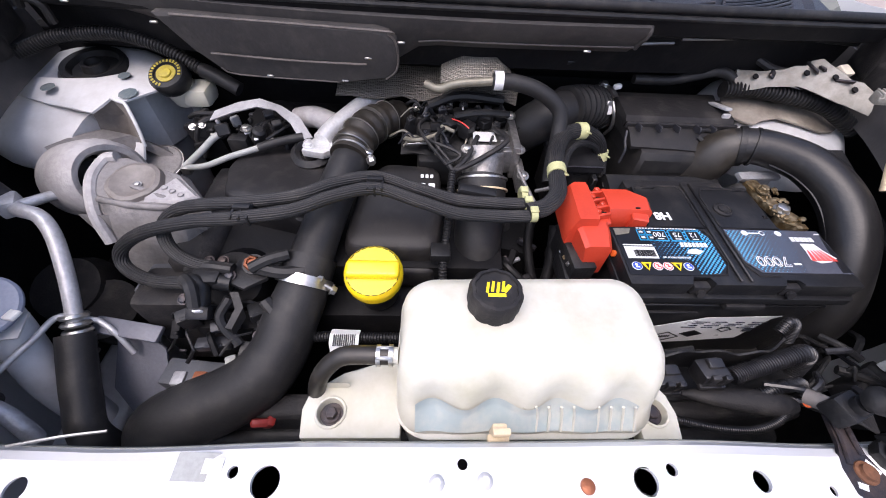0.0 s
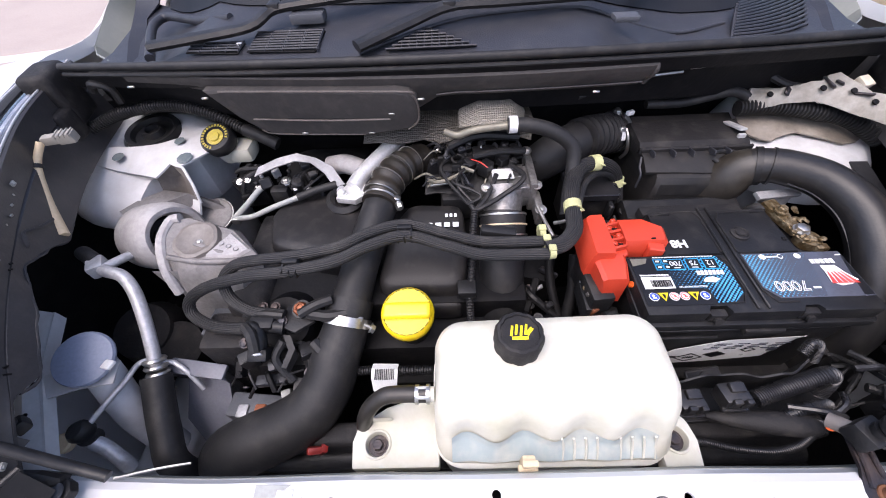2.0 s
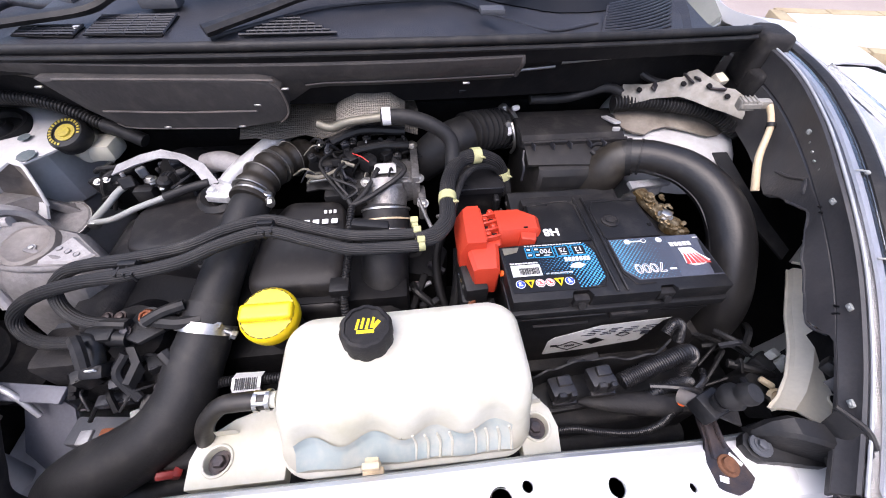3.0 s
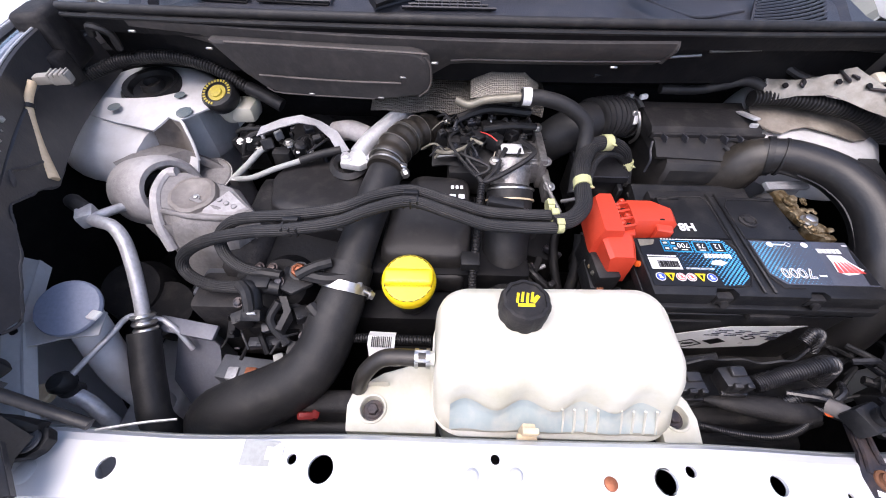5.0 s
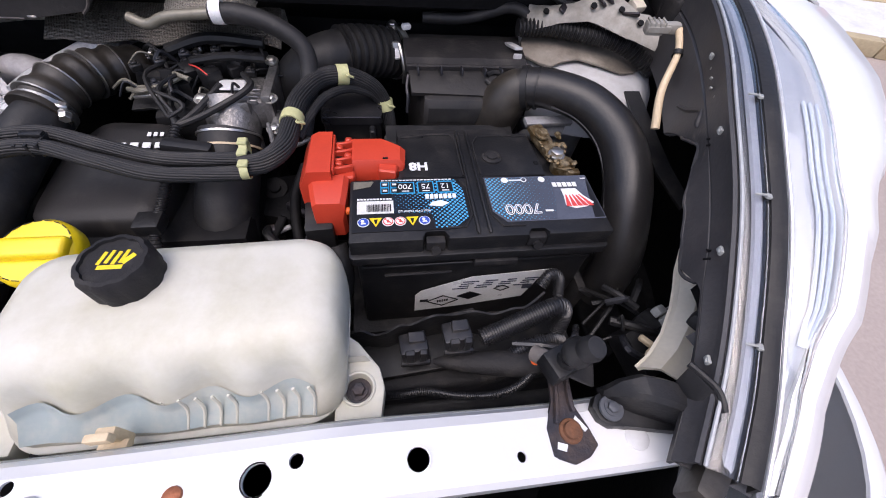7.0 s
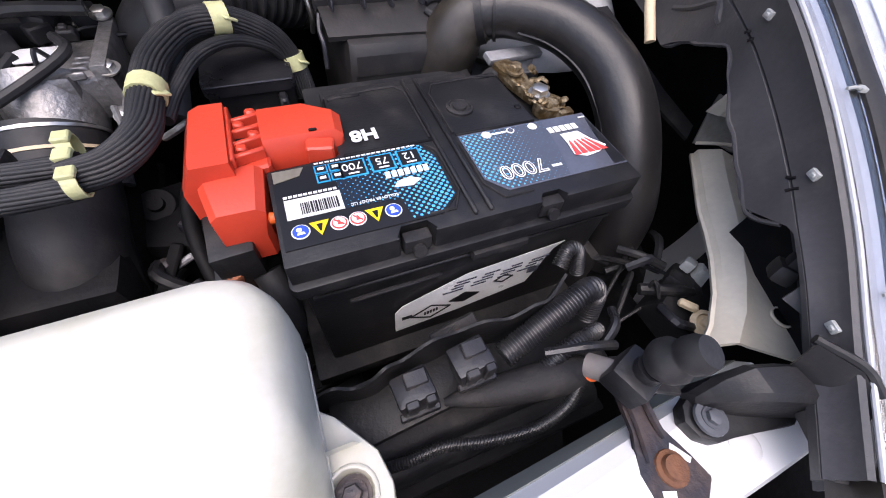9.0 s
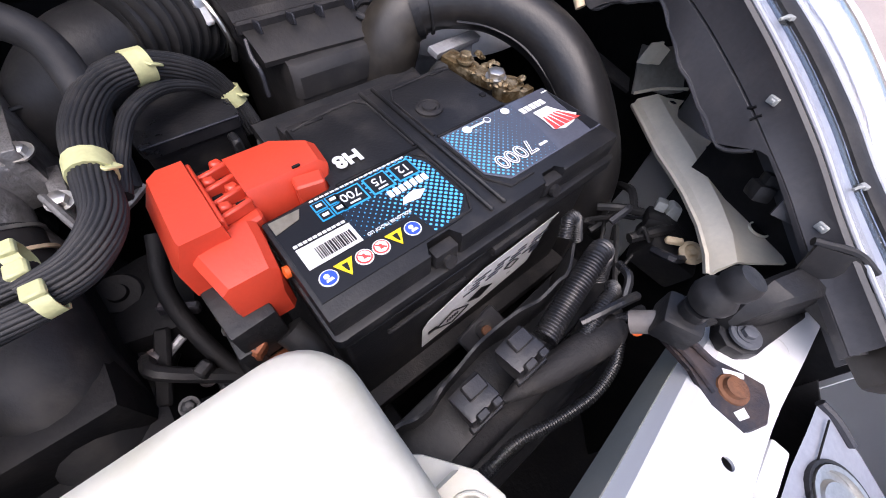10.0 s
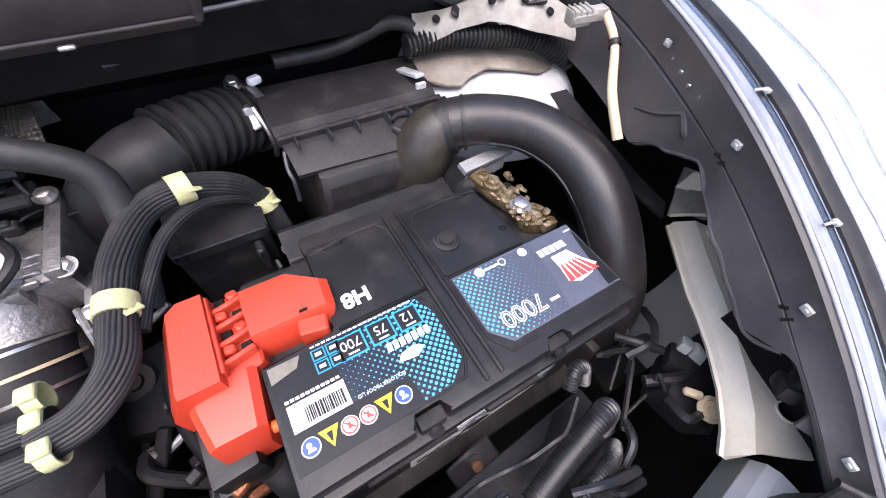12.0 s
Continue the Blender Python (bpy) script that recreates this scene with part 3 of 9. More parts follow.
part("firewall", box((0, 0.985, 0.67), (1.46, 0.03, 0.70), 0.004), M_SHADEBLACK, car)
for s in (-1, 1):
    part("inner_wing", box((s * 0.735, 0.765, 0.62), (0.03, 0.41, 0.66), 0.004), M_SHADEBLACK, car)
    part("front_rail", box((s * 0.60, 0.62, 0.56), (0.09, 0.66, 0.13), 0.012, 3), M_WHITE_DULL if s < 0 else M_BLACK_DULL, car)
radiator = thing("radiator", (0, 0.42, 0.31), "dark finned radiator and fan shroud behind the support", "radiator")
part("core", box((0, 0.405, 0.52), (0.86, 0.03, 0.42), 0.004), M_SHADEBLACK, radiator)
part("fan_shroud", box((0.02, 0.435, 0.60), (0.80, 0.03, 0.42), 0.01, 3), M_BLACK_DULL, radiator)
part("top_tank", tube([(-0.42, 0.418, 0.735), (0.0, 0.418, 0.745), (0.42, 0.418, 0.735)], 0.018, 12), M_BLACK, radiator)

# bumper and grille in front of the support
rows = []
for i in range(49):
    a = -1 + 2 * i / 48
    x = 0.80 * math.sin(a * math.pi / 2 * 0.98)
    y = 0.10 + 0.42 * abs(a) ** 3.2
    e = 0.03 * abs(a)
    rows.append([(x * 0.985, y + 0.03, 0.835 - e), (x, y + 0.012, 0.832 - e), (x * 1.02, y - 0.004, 0.815 - e), (x * 1.045, y - 0.03, 0.74), (x * 1.06, y - 0.05, 0.62), (x * 1.05, y - 0.045, 0.42), (x * 1.03, y - 0.01, 0.22)])
for s in (-1, 1):
    wheel = part("wheel", lathe([(0.20, -0.09), (0.29, -0.10), (0.325, -0.08), (0.33, 0.0), (0.325, 0.08), (0.29, 0.10), (0.20, 0.09), (0.20, -0.09)], 40, aim((s * 0.78, 0.72, 0.33), (1, 0, 0))), M_RUBBER, car, "black tyre on the paved ground")
    part("rim", lathe([(0.0001, -0.06), (0.19, -0.08), (0.205, -0.09), (0.205, 0.09), (0.19, 0.08), (0.0001, 0.06)], 32, aim((s * 0.78, 0.72, 0.33), (1, 0, 0))), M_ALU, wheel)
bumper = part("bumper", sheet(rows, 0.004), M_WHITE, car, "white painted bumper skin")
grille = part("grille_cover", loft([[Vector((x, 0.271 - 0.127 * (1 - 0.25 * (x / 0.46) ** 2) * f, top_z(x) - 0.049 - 0.045 * f + dz)) for f, dz in ((0, 0), (0.1, 0.004), (0.5, 0.004), (0.95, 0.0), (1.0, -0.02), (0.9, -0.03), (0.1, -0.01))] for x in [-0.452 + 0.904 * k / 24 for k in range(25)]]), M_LAMPBED, car, "satin blue grey plastic grille cover")
part("badge", join(ring((0.385, 0.232, top_z(0.385) - 0.054), (0.12, -0.25, 1), 0.024, 0.005, 0.004, 32), lathe([(0.0001, 0), (0.019, 0), (0.017, 0.003), (0.0001, 0.004)], 24, aim((0.385, 0.232, top_z(0.385) - 0.057), (0.12, -0.25, 1)))), M_STEEL, grille, "plain oval badge in the grille cover")
part("badge_rim", ring((0.385, 0.232, top_z(0.385) - 0.055), (0.12, -0.25, 1), 0.029, 0.004, 0.0025, 32), M_BLACK, grille)
part("cover_edge", tube([(0.451, 0.271, top_z(0.451) - 0.047), (0.450, 0.255, top_z(0.45) - 0.051), (0.447, 0.235, top_z(0.447) - 0.060)], 0.004, 8), M_COWL, grille, "dark edge of the grille cover")
part("cover_seam", tube([(0.440, 0.262, top_z(0.44) - 0.0465), (0.385, 0.258, top_z(0.385) - 0.0475), (0.330, 0.255, top_z(0.33) - 0.0485)], 0.0008, 5), M_SHADEBLACK, grille)
part("foam_block", box((0.354, 0.2860, top_z(0.354) - 0.056), (0.046, 0.014, 0.036), 0.003, 2, (0, 12, 0)), M_WHITE, grille, "white foam block behind the grille cover")

# ---- wings, lamps and aprons, one for each side ----
EDGE = [(0.652, 1.40, 1.190), (0.655, 1.12, 1.096), (0.650, 0.95, 1.102), (0.622, 0.80, 1.098), (0.578, 0.68, 1.088), (0.528, 0.57, 1.070), (0.505, 0.49, 1.038), (0.481, 0.42, 1.003), (0.461, 0.365, 0.970), (0.424, 0.306, 0.945)]


def edge_rows(spec, lo=0, hi=None, sub=6):
    """Rows along the wing's edge; spec: (outward, down) pairs, as numbers or functions of the way along."""
    path = spline(EDGE[lo:hi], sub)
    out = []
    for i, p in enumerate(path):
        d = path[min(i + 1, len(path) - 1)] - path[max(i - 1, 0)]
        n = np.array((-d[1], d[0], 0.0))
        n /= np.linalg.norm(n)
        f = i / (len(path) - 1)
        row = []
        for o, z in spec:
            o = o(f) if callable(o) else o
            z = z(f) if callable(z) else z
            row.append(Vector((p[0] + n[0] * o, p[1] + n[1] * o, p[2] + z)))
        out.append(row)
    return out


def skirt(y, f):
    """Offset outward and drop from the wing's edge of the sealing skirt at y; f: 0 at the top, 1 at the groove, 2 at the lower hem."""
    go, gz = float(np.interp(y, (0.33, 0.43, 0.46, 0.56, 0.65, 0.80), (-0.012, -0.011, -0.007, -0.003, -0.003, -0.004))), float(np.interp(y, (0.33, 0.43, 0.46, 0.56, 0.65, 0.80), (-0.020, -0.025, -0.028, -0.033, -0.038, -0.042)))
    bo = float(np.interp(y, (0.43, 0.437, 0.464, 0.527, 0.553, 0.562, 0.60, 0.645, 0.80), (-0.0115, -0.013, -0.0155, -0.012, -0.006, -0.001, -0.004, -0.012, -0.016)))
    bz = float(np.interp(y, (0.43, 0.432, 0.458, 0.464, 0.527, 0.556, 0.572, 0.60, 0.63, 0.645, 0.80), (-0.027, -0.030, -0.058, -0.062, -0.060, -0.056, -0.049, -0.066, -0.086, -0.101, -0.110)))
    if f <= 1:
        return -0.002 + (go + 0.002) * f, -0.004 + (gz + 0.004) * f
    return go + (bo - go) * (f - 1), gz + (bz - gz) * (f - 1)


def on_skirt(y, f, proud=0.0):
    """The place on the skirt at y, proud of it towards the bay."""
    path = spline(EDGE, 12)
    i = min(range(1, len(path) - 1), key=lambda k: abs(path[k][1] - y))
    d = path[i + 1] - path[i - 1]
    n = np.array((-d[1], d[0], 0.0))
    n /= np.linalg.norm(n)
    o, z = skirt(y, f)
    return Vector((path[i][0] + n[0] * (o - proud), y, path[i][2] + z))


def skirt_rows():
    out = []
    for p, r in zip(spline(EDGE[2:], 10), edge_rows([(0.0, 0.0), (1.0, 0.0)], 2, None, 10)):
        n = r[1] - r[0]
        spec = [(0.001, -0.003), (-0.002, 0.0), (-0.0045, -0.002)] + [skirt(p[1], f) for f in (0.3, 0.9, 0.96)] + [(skirt(p[1], 1.0)[0] + 0.003, skirt(p[1], 1.0)[1])] + [skirt(p[1], f) for f in (1.04, 1.1, 1.5, 2.0)]
        out.append([r[0] + n * o + Vector((0, 0, z)) for o, z in spec])
    return out


def lamp_reach(f):
    return float(np.interp(f, (0, 0.06, 0.167, 0.5, 0.667, 0.833, 1.0), (0.003, 0.022, 0.045, 0.052, 0.040, 0.013, 0.004)))


def rear(f):
    """How far the wing falls away, from one at its rear end to nought beside the lamp."""
    t = min(1, max(0, (f - 0.29) / 0.48))
    return 1 - t * t * (3 - 2 * t)


STAY_INNER = [(0.617, 0.585), (0.597, 0.560), (0.578, 0.537), (0.556, 0.510), (0.540, 0.485), (0.522, 0.460), (0.495, 0.430), (0.468, 0.408), (0.448, 0.397)]
STAY_FOLD = [(0.640, 0.563), (0.628, 0.548), (0.612, 0.530), (0.593, 0.505), (0.577, 0.486), (0.552, 0.458), (0.525, 0.430), (0.499, 0.406), (0.468, 0.386)]
STAY_OUTER = [(0.662, 0.545), (0.644, 0.542), (0.622, 0.532), (0.613, 0.498), (0.612, 0.480), (0.589, 0.452), (0.562, 0.420), (0.533, 0.389), (0.505, 0.360)]


def side(bm, s):
    return bm if s > 0 else mirror_x(bm)


for s in (1, -1):
    wing = part("wing_panel", side(sheet(edge_rows([(0.046, -0.02), (0.047, 0.002), (0.07, lambda f: 0.007 - 0.016 * rear(f)), (0.118, lambda f: 0.006 - 0.055 * rear(f)), (0.152, lambda f: -0.006 - 0.08 * rear(f)), (0.170, lambda f: -0.03 - 0.09 * rear(f)), (0.178, lambda f: -0.08 - 0.09 * rear(f)), (0.180, -0.25), (0.165, -0.6)], 0, 4), 0.003), s), M_WHITE, car, "white painted front wing")
    part("wing_front", side(sheet(edge_rows([(lambda f, a=a: 0.045 + lamp_reach(f) + a * (1 + 2.5 * max(0.0, 1 - f / 0.55)), lambda f, z=z: z + 0.009 * max(0.0, 1 - f / 0.2) * (z > -0.1)) for a, z in ((-0.0007, -0.016), (0.0, -0.006), (0.012, -0.003), (0.028, -0.014), (0.036, -0.035), (0.042, -0.2), (0.03, -0.6))], 3, None), 0.003), s), M_WHITE, wing)
    lamp = part("headlight", side(sheet(edge_rows([(0.010, -0.05), (0.0105, -0.018), (0.014, -0.014), (0.0145, -0.010), (0.0245, -0.009), (0.025, -0.014), (0.045, -0.016)], 2, None), 0.003), s), M_LAMPDARK, car, "clear headlamp with a chrome rim under a plastic lens")
    part("light_strip", side(sheet(edge_rows([(0.0150, -0.0075), (0.0165, -0.0050), (0.0215, -0.0045), (0.0240, -0.0065)], 2, None), 0.002), s), M_LAMPBED, lamp, "pale blue grey strip in the lamp")
    strip = part("lens_strip", side(sheet(edge_rows([(0.003, -0.002), (0.008, 0.0005), (0.020, 0.0005), (0.0262, -0.002)], 2, None), 0.0015), s), M_LENS, lamp)
    part("rim", side(tube([tuple(r[0]) for r in edge_rows([(0.002, 0.0)], 2, None, 4)], 0.0016, 8, 2), s), M_CLEAREDGE, lamp, "pale lens edge")
    part("inner_ridge", side(sheet(edge_rows([(0.005, -0.010), (0.008, -0.006), (0.012, -0.006), (0.0135, -0.010)], 2, None), 0.002), s), M_LAMPDARK, lamp, "dark grey strip under the lens")
    part("seal", side(sheet(edge_rows([(0.0255, -0.014), (0.0265, 0.0005), (0.032, 0.003), (0.039, 0.002), (0.0405, -0.012)], 2, None), 0.002), s), M_RUBBER, lamp, "black rubber lamp seal")
    part("outer_rim", side(tube([tuple(r[0]) for r in edge_rows([(0.0425, 0.001)], 2, None, 4)], 0.0018, 8, 2), s), M_BRIGHT, lamp, "bright lens edge")
    outer = part("outer_lens", side(sheet(edge_rows([(0.0445, 0.0)] + [(lambda f, a=a: 0.045 + a * lamp_reach(f), z) for a, z in ((0.2, 0.005), (0.45, 0.008), (0.7, 0.006), (0.9, 0.0), (0.99, -0.006))], 3, None), 0.002), s), M_LENS, lamp)
    part("bowl", side(sheet(edge_rows([(0.045, -0.012)] + [(lambda f, a=a: 0.045 + a * lamp_reach(f), z) for a, z in ((0.2, -0.010), (0.45, -0.008), (0.7, -0.010), (0.95, -0.014))], 3, None), 0.002), s), M_REFLECTOR, lamp)
    for a in (0.5, 0.62, 0.75):
        rr = [tuple(r[0]) for r in edge_rows([(lambda f, a=a: 0.045 + a * lamp_reach(f), -0.006)], 3, None, 6)]
        part("reflector_step", side(tube(rr[10:28], 0.0016, 6, 2), s), M_BLUEWHITE, lamp, "pale blue step in the lamp bowl")
    strip.visible_shadow = outer.visible_shadow = False
    part("foot", side(box((0.437, 0.300, 0.925), (0.05, 0.02, 0.035), 0.006, 2, (0, 0, 40)), s), M_BROWNED, lamp)
    for f in (17, 24, 34):
        r = edge_rows([(0.012, 0.002), (0.023, 0.002)], 2, None)[f]
        d = r[1] - r[0]
        part("lamp_clip", side(join(tube([r[0], (r[0] + r[1]) / 2 + Vector((0, 0, 0.001)), r[1]], 0.0011, 8, 2), box(r[1], (0.0045, 0.0055, 0.003), 0.001, 2, (0, 0, -25))), s), M_GREYCON, lamp, "clear plastic lamp clip")
    apron = part("apron_panel", side(sheet(skirt_rows(), 0.003), s), M_APRON, car, "charcoal plastic sealing skirt along the wing")
    for y in (0.672, 0.560, 0.453, 0.375):
        p = on_skirt(y, 0.44, 0.0022)
        part("panel_clip", side(join(box(p, (0.003, 0.0075, 0.0055), 0.001, 2, (0, 0, -20)), box(p + Vector((-0.0016, 0, 0)), (0.002, 0.0035, 0.003), 0.0006, 1, (0, 0, -20))), s), M_GREYCON, apron, "grey push clip")
    for k in range(4):
        part("slot", side(box(on_skirt(0.610 + 0.016 * k, 0.62, 0.001), (0.002, 0.004, 0.003), 0.0005, 1), s), M_STEEL, apron)
    for y in (0.558, 0.452):
        for d in (0.0, 0.007):
            part("groove_tick", side(tube([on_skirt(y + d, 0.9, 0.001), on_skirt(y + d + 0.002, 1.0, 0.0005), on_skirt(y + d + 0.004, 1.12, 0.001)], 0.0012, 6, 2), s), M_SHADEBLACK, apron)
    part("ledge_bead", side(tube([on_skirt(0.668, 1.62, 0.001), on_skirt(0.640, 1.42, 0.002), on_skirt(0.618, 1.22, 0.002), on_skirt(0.611, 1.22, 0.002), on_skirt(0.604, 1.38, 0.002), on_skirt(0.600, 1.52, 0.001)], 0.0026, 6, 5), s), M_APRON, apron, "moulded ledge in the skirt")
    if s > 0:
        # two added dark sheets stand in for the shade beneath the lamp
        part("shade_liner", sheet(edge_rows([(a, z) for a, z in ((0.047, -0.06), (0.047, -0.10), (0.047, -0.3), (0.035, -0.58))], 6, None), 0.002), M_SHADEBLACK, lamp, "added dark sheet standing in for shade under the lamp")
        part("shade_filler", sheet([[(0.461, 0.284, 0.850), (0.459, 0.240, 0.805), (0.452, 0.190, 0.770)], [(0.461, 0.284, 0.70), (0.459, 0.240, 0.70), (0.452, 0.190, 0.70)], [(0.455, 0.284, 0.45), (0.453, 0.240, 0.45), (0.446, 0.190, 0.45)]], 0.002), M_SHADEBLACK, lamp, "added dark sheet standing in for shade in the gap")
    part("hem", side(tube([on_skirt(0.440 + 0.0105 * k, 2.0) for k in range(24)], 0.0018, 6, 2), s), M_APRON, apron)
    part("rubber_tab", side(join(box((0.487, 0.417, 0.946), (0.022, 0.014, 0.014), 0.004, 2, (0, 20, 30)), box((0.492, 0.414, 0.956), (0.014, 0.018, 0.010), 0.003, 2, (0, 20, 30))), s), M_RUBBER, apron, "black rubber tab under the skirt")
    part("rubber_tab", side(sheet([[(0.461, 0.401, 0.950), (0.478, 0.404, 0.976)], [(0.470, 0.385, 0.946), (0.474, 0.388, 0.972)], [(0.462, 0.372, 0.940), (0.463, 0.370, 0.965)]], 0.003), s), M_APRON, apron)
    part("corner_piece", side(join(sheet([[(0.441, 0.372, 0.962), (0.452, 0.350, 0.962), (0.450, 0.332, 0.955)], [(0.440, 0.368, 0.945), (0.446, 0.346, 0.944), (0.440, 0.322, 0.938)], [(0.440, 0.362, 0.915), (0.444, 0.342, 0.915), (0.438, 0.318, 0.912)]], 0.003), tube([(0.441, 0.374, 0.962), (0.452, 0.352, 0.963), (0.452, 0.336, 0.958)], 0.003, 8)), s), M_BLACK, apron, "glossy black end of the skirt")
    # flat wing stay with a folded inner edge
    if s > 0:
        stay = part("wing_stay", join(
            sheet([[(x0, y0, 0.883), (x0 + 0.002, y0 - 0.001, 0.890), (x0 + (x1 - x0) * 0.7, y0 + (y1 - y0) * 0.7, 0.899), (x1, y1, 0.8965), (x1 + 0.004, y1 - 0.002, 0.8945), ((x1 + x2) / 2, (y1 + y2) / 2, 0.894), (x2, y2, 0.892)] for (x0, y0), (x1, y1), (x2, y2) in zip(STAY_INNER, STAY_FOLD, STAY_OUTER)], 0.003),
            sheet([[(x, y, 0.884), (x + 0.004, y + 0.001, 0.878)] for x, y in STAY_INNER], 0.003)), M_BEIGE, car, "weathered beige steel wing stay")
        for p, r in (((0.650, 0.560, 0.8945), 0.003), ((0.637, 0.549, 0.8950), 0.0045), ((0.592, 0.479, 0.8950), 0.003), ((0.569, 0.450, 0.8950), 0.003), ((0.546, 0.424, 0.8950), 0.003), ((0.518, 0.393, 0.8950), 0.0078)):
            part("hole", lathe([(0.0001, 0), (r, 0), (r, 0.0014), (0.0001, 0.0014)], 18, aim((p[0], p[1], p[2] + 0.0002), (0.09, -0.02, 1))), M_SHADEBLACK, stay)
            if r > 0.004:
                part("hole_lip", ring((p[0], p[1], p[2] + 0.0012), (0.09, -0.02, 1), r, 0.002, 0.0014, 18), M_BEIGE, stay)
        part("stay_crease", tube([(0.620, 0.592, 0.893), (0.645, 0.573, 0.900), (0.676, 0.552, 0.899)], 0.002, 6, 3), M_BEIGE, stay)
        rg = random.Random(17)
        part("stay_lug", sheet([[(0.618 + 0.017 * u + 0.012 * v + rg.uniform(-0.002, 0.002), 0.594 - 0.013 * u + 0.010 * v, 0.890 + 0.011 * v + (0.007 if (u + v) % 2 else 0.0) + rg.uniform(-0.002, 0.002)) for u in range(4)] for v in range(4)], 0.003), M_FLANGE, stay, "dirty crumpled end of the stay", smooth=15)
        part("lug_fin", sheet([[(0.628, 0.610, 0.922), (0.634, 0.606, 0.945)], [(0.637, 0.600, 0.922), (0.643, 0.597, 0.948)], [(0.643, 0.602, 0.920), (0.650, 0.600, 0.943)], [(0.652, 0.592, 0.920), (0.656, 0.590, 0.938)]], 0.002), M_BEIGE, stay, "torn folded fin")
    else:
        stay = part("wing_stay", join(
            sheet([[(-0.668, 0.575, 0.918), (-0.655, 0.575, 0.924), (-0.632, 0.573, 0.918)], [(-0.645, 0.500, 0.904), (-0.632, 0.500, 0.910), (-0.612, 0.498, 0.904)], [(-0.618, 0.455, 0.897), (-0.604, 0.455, 0.903), (-0.585, 0.453, 0.897)], [(-0.592, 0.410, 0.891), (-0.577, 0.410, 0.896), (-0.556, 0.408, 0.891)], [(-0.575, 0.372, 0.886), (-0.560, 0.374, 0.890), (-0.535, 0.376, 0.886)]], 0.003),
            sheet([[(-0.632, 0.573, 0.918), (-0.630, 0.573, 0.90)], [(-0.612, 0.498, 0.904), (-0.610, 0.498, 0.886)], [(-0.556, 0.408, 0.891), (-0.554, 0.408, 0.873)], [(-0.535, 0.376, 0.886), (-0.533, 0.376, 0.868)]], 0.003),
            sheet([[(-0.640, 0.470, 0.899), (-0.640, 0.440, 0.893)], [(-0.600, 0.490, 0.901), (-0.596, 0.458, 0.895)], [(-0.560, 0.508, 0.899), (-0.552, 0.474, 0.893)], [(-0.520, 0.512, 0.893), (-0.516, 0.482, 0.888)]], 0.003)), M_WHITE_DULL, car, "dusty white steel wing stay")
        for p, r in (((-0.604, 0.476, 0.902), 0.004), ((-0.592, 0.440, 0.899), 0.003), ((-0.640, 0.540, 0.9165), 0.003)):
            part("hole", lathe([(0.0001, 0), (r, 0), (r, 0.0012), (0.0001, 0.0012)], 16, aim((p[0], p[1], p[2] + 0.001), (0, 0, 1))), M_SHADEBLACK, stay)
    # arm from the support to the lamp
    k = 0.0 if s > 0 else 0.055
    arm = part("lamp_arm", side(join(
        prism([(x + k, y) for x, y in ((0.376, 0.362), (0.379, 0.351), (0.388, 0.344), (0.400, 0.343), (0.425, 0.338), (0.447, 0.333), (0.462, 0.340), (0.452, 0.362), (0.425, 0.376), (0.395, 0.376), (0.382, 0.371))], 0.892, 0.905, 0.003, 2),
        loft([[Vector((x + k, y0, 0.900)), Vector((x + k, y0 + 0.002, z - 0.004)), Vector((x + k, y0 + 0.006, z)), Vector((x + k, y1 - 0.004, z + 0.002)), Vector((x + k, y1, z - 0.004)), Vector((x + k, y1 + 0.002, 0.900))] for x, y0, y1, z in ((0.388, 0.366, 0.376, 0.912), (0.398, 0.360, 0.378, 0.930), (0.412, 0.352, 0.377, 0.941), (0.430, 0.344, 0.371, 0.942), (0.455, 0.334, 0.362, 0.938))])), s), M_BLACK, car, "black moulded arm that holds the lamp", smooth=25)
    part("arm_bolt", side(join(lathe([(0.0001, 0), (0.011, 0), (0.0105, 0.002), (0.0001, 0.003)], 20, Matrix.Translation((0.391 + k, 0.358, 0.908))), bolt((0.391 + k, 0.358, 0.910), (0, 0, 1), 0.005, 0.005, 1.4)), s), M_GREYPL, arm)
    # tall tower with its flange
    shell = loft([[Vector(((0.530 if s > 0 else 0.565) + (0.82 if s > 0 else 1.0) * sx * math.cos(a) * (1 - 0.10 * math.sin(a)), cy + sy * math.sin(a), z + tz * math.sin(a))) for a in [2 * math.pi * k / 40 for k in range(40)]]
        for sx, sy, cy, z, tz in ((0.085, 0.070, 0.915, 0.70, 0), (0.090, 0.075, 0.915, 0.86, 0), (0.128, 0.118, 0.893, 0.896, 0), (0.150, 0.146, 0.884, 0.912, 0.002), (0.151, 0.146, 0.882, 0.922, 0.004), (0.142, 0.134, 0.878, 0.950, 0.010), (0.132, 0.118, 0.880, 0.968, 0.014), (0.122, 0.100, 0.884, 0.976, 0.014), (0.060, 0.052, 0.914, 0.985, 0.008), (0.052, 0.046, 0.914, 0.982, 0.008), (0.050, 0.044, 0.914, 0.955, 0.008))])
    if s < 0:
        shell = cut(shell, prism([(0.545, 0.70), (0.34, 0.70), (0.34, 0.930), (0.452, 0.930), (0.462, 0.850), (0.485, 0.832), (0.518, 0.822)], 0.66, 0.981))
    tower = part("strut_tower", side(shell, s), M_WHITE_DULL, car, "dusty white strut tower")
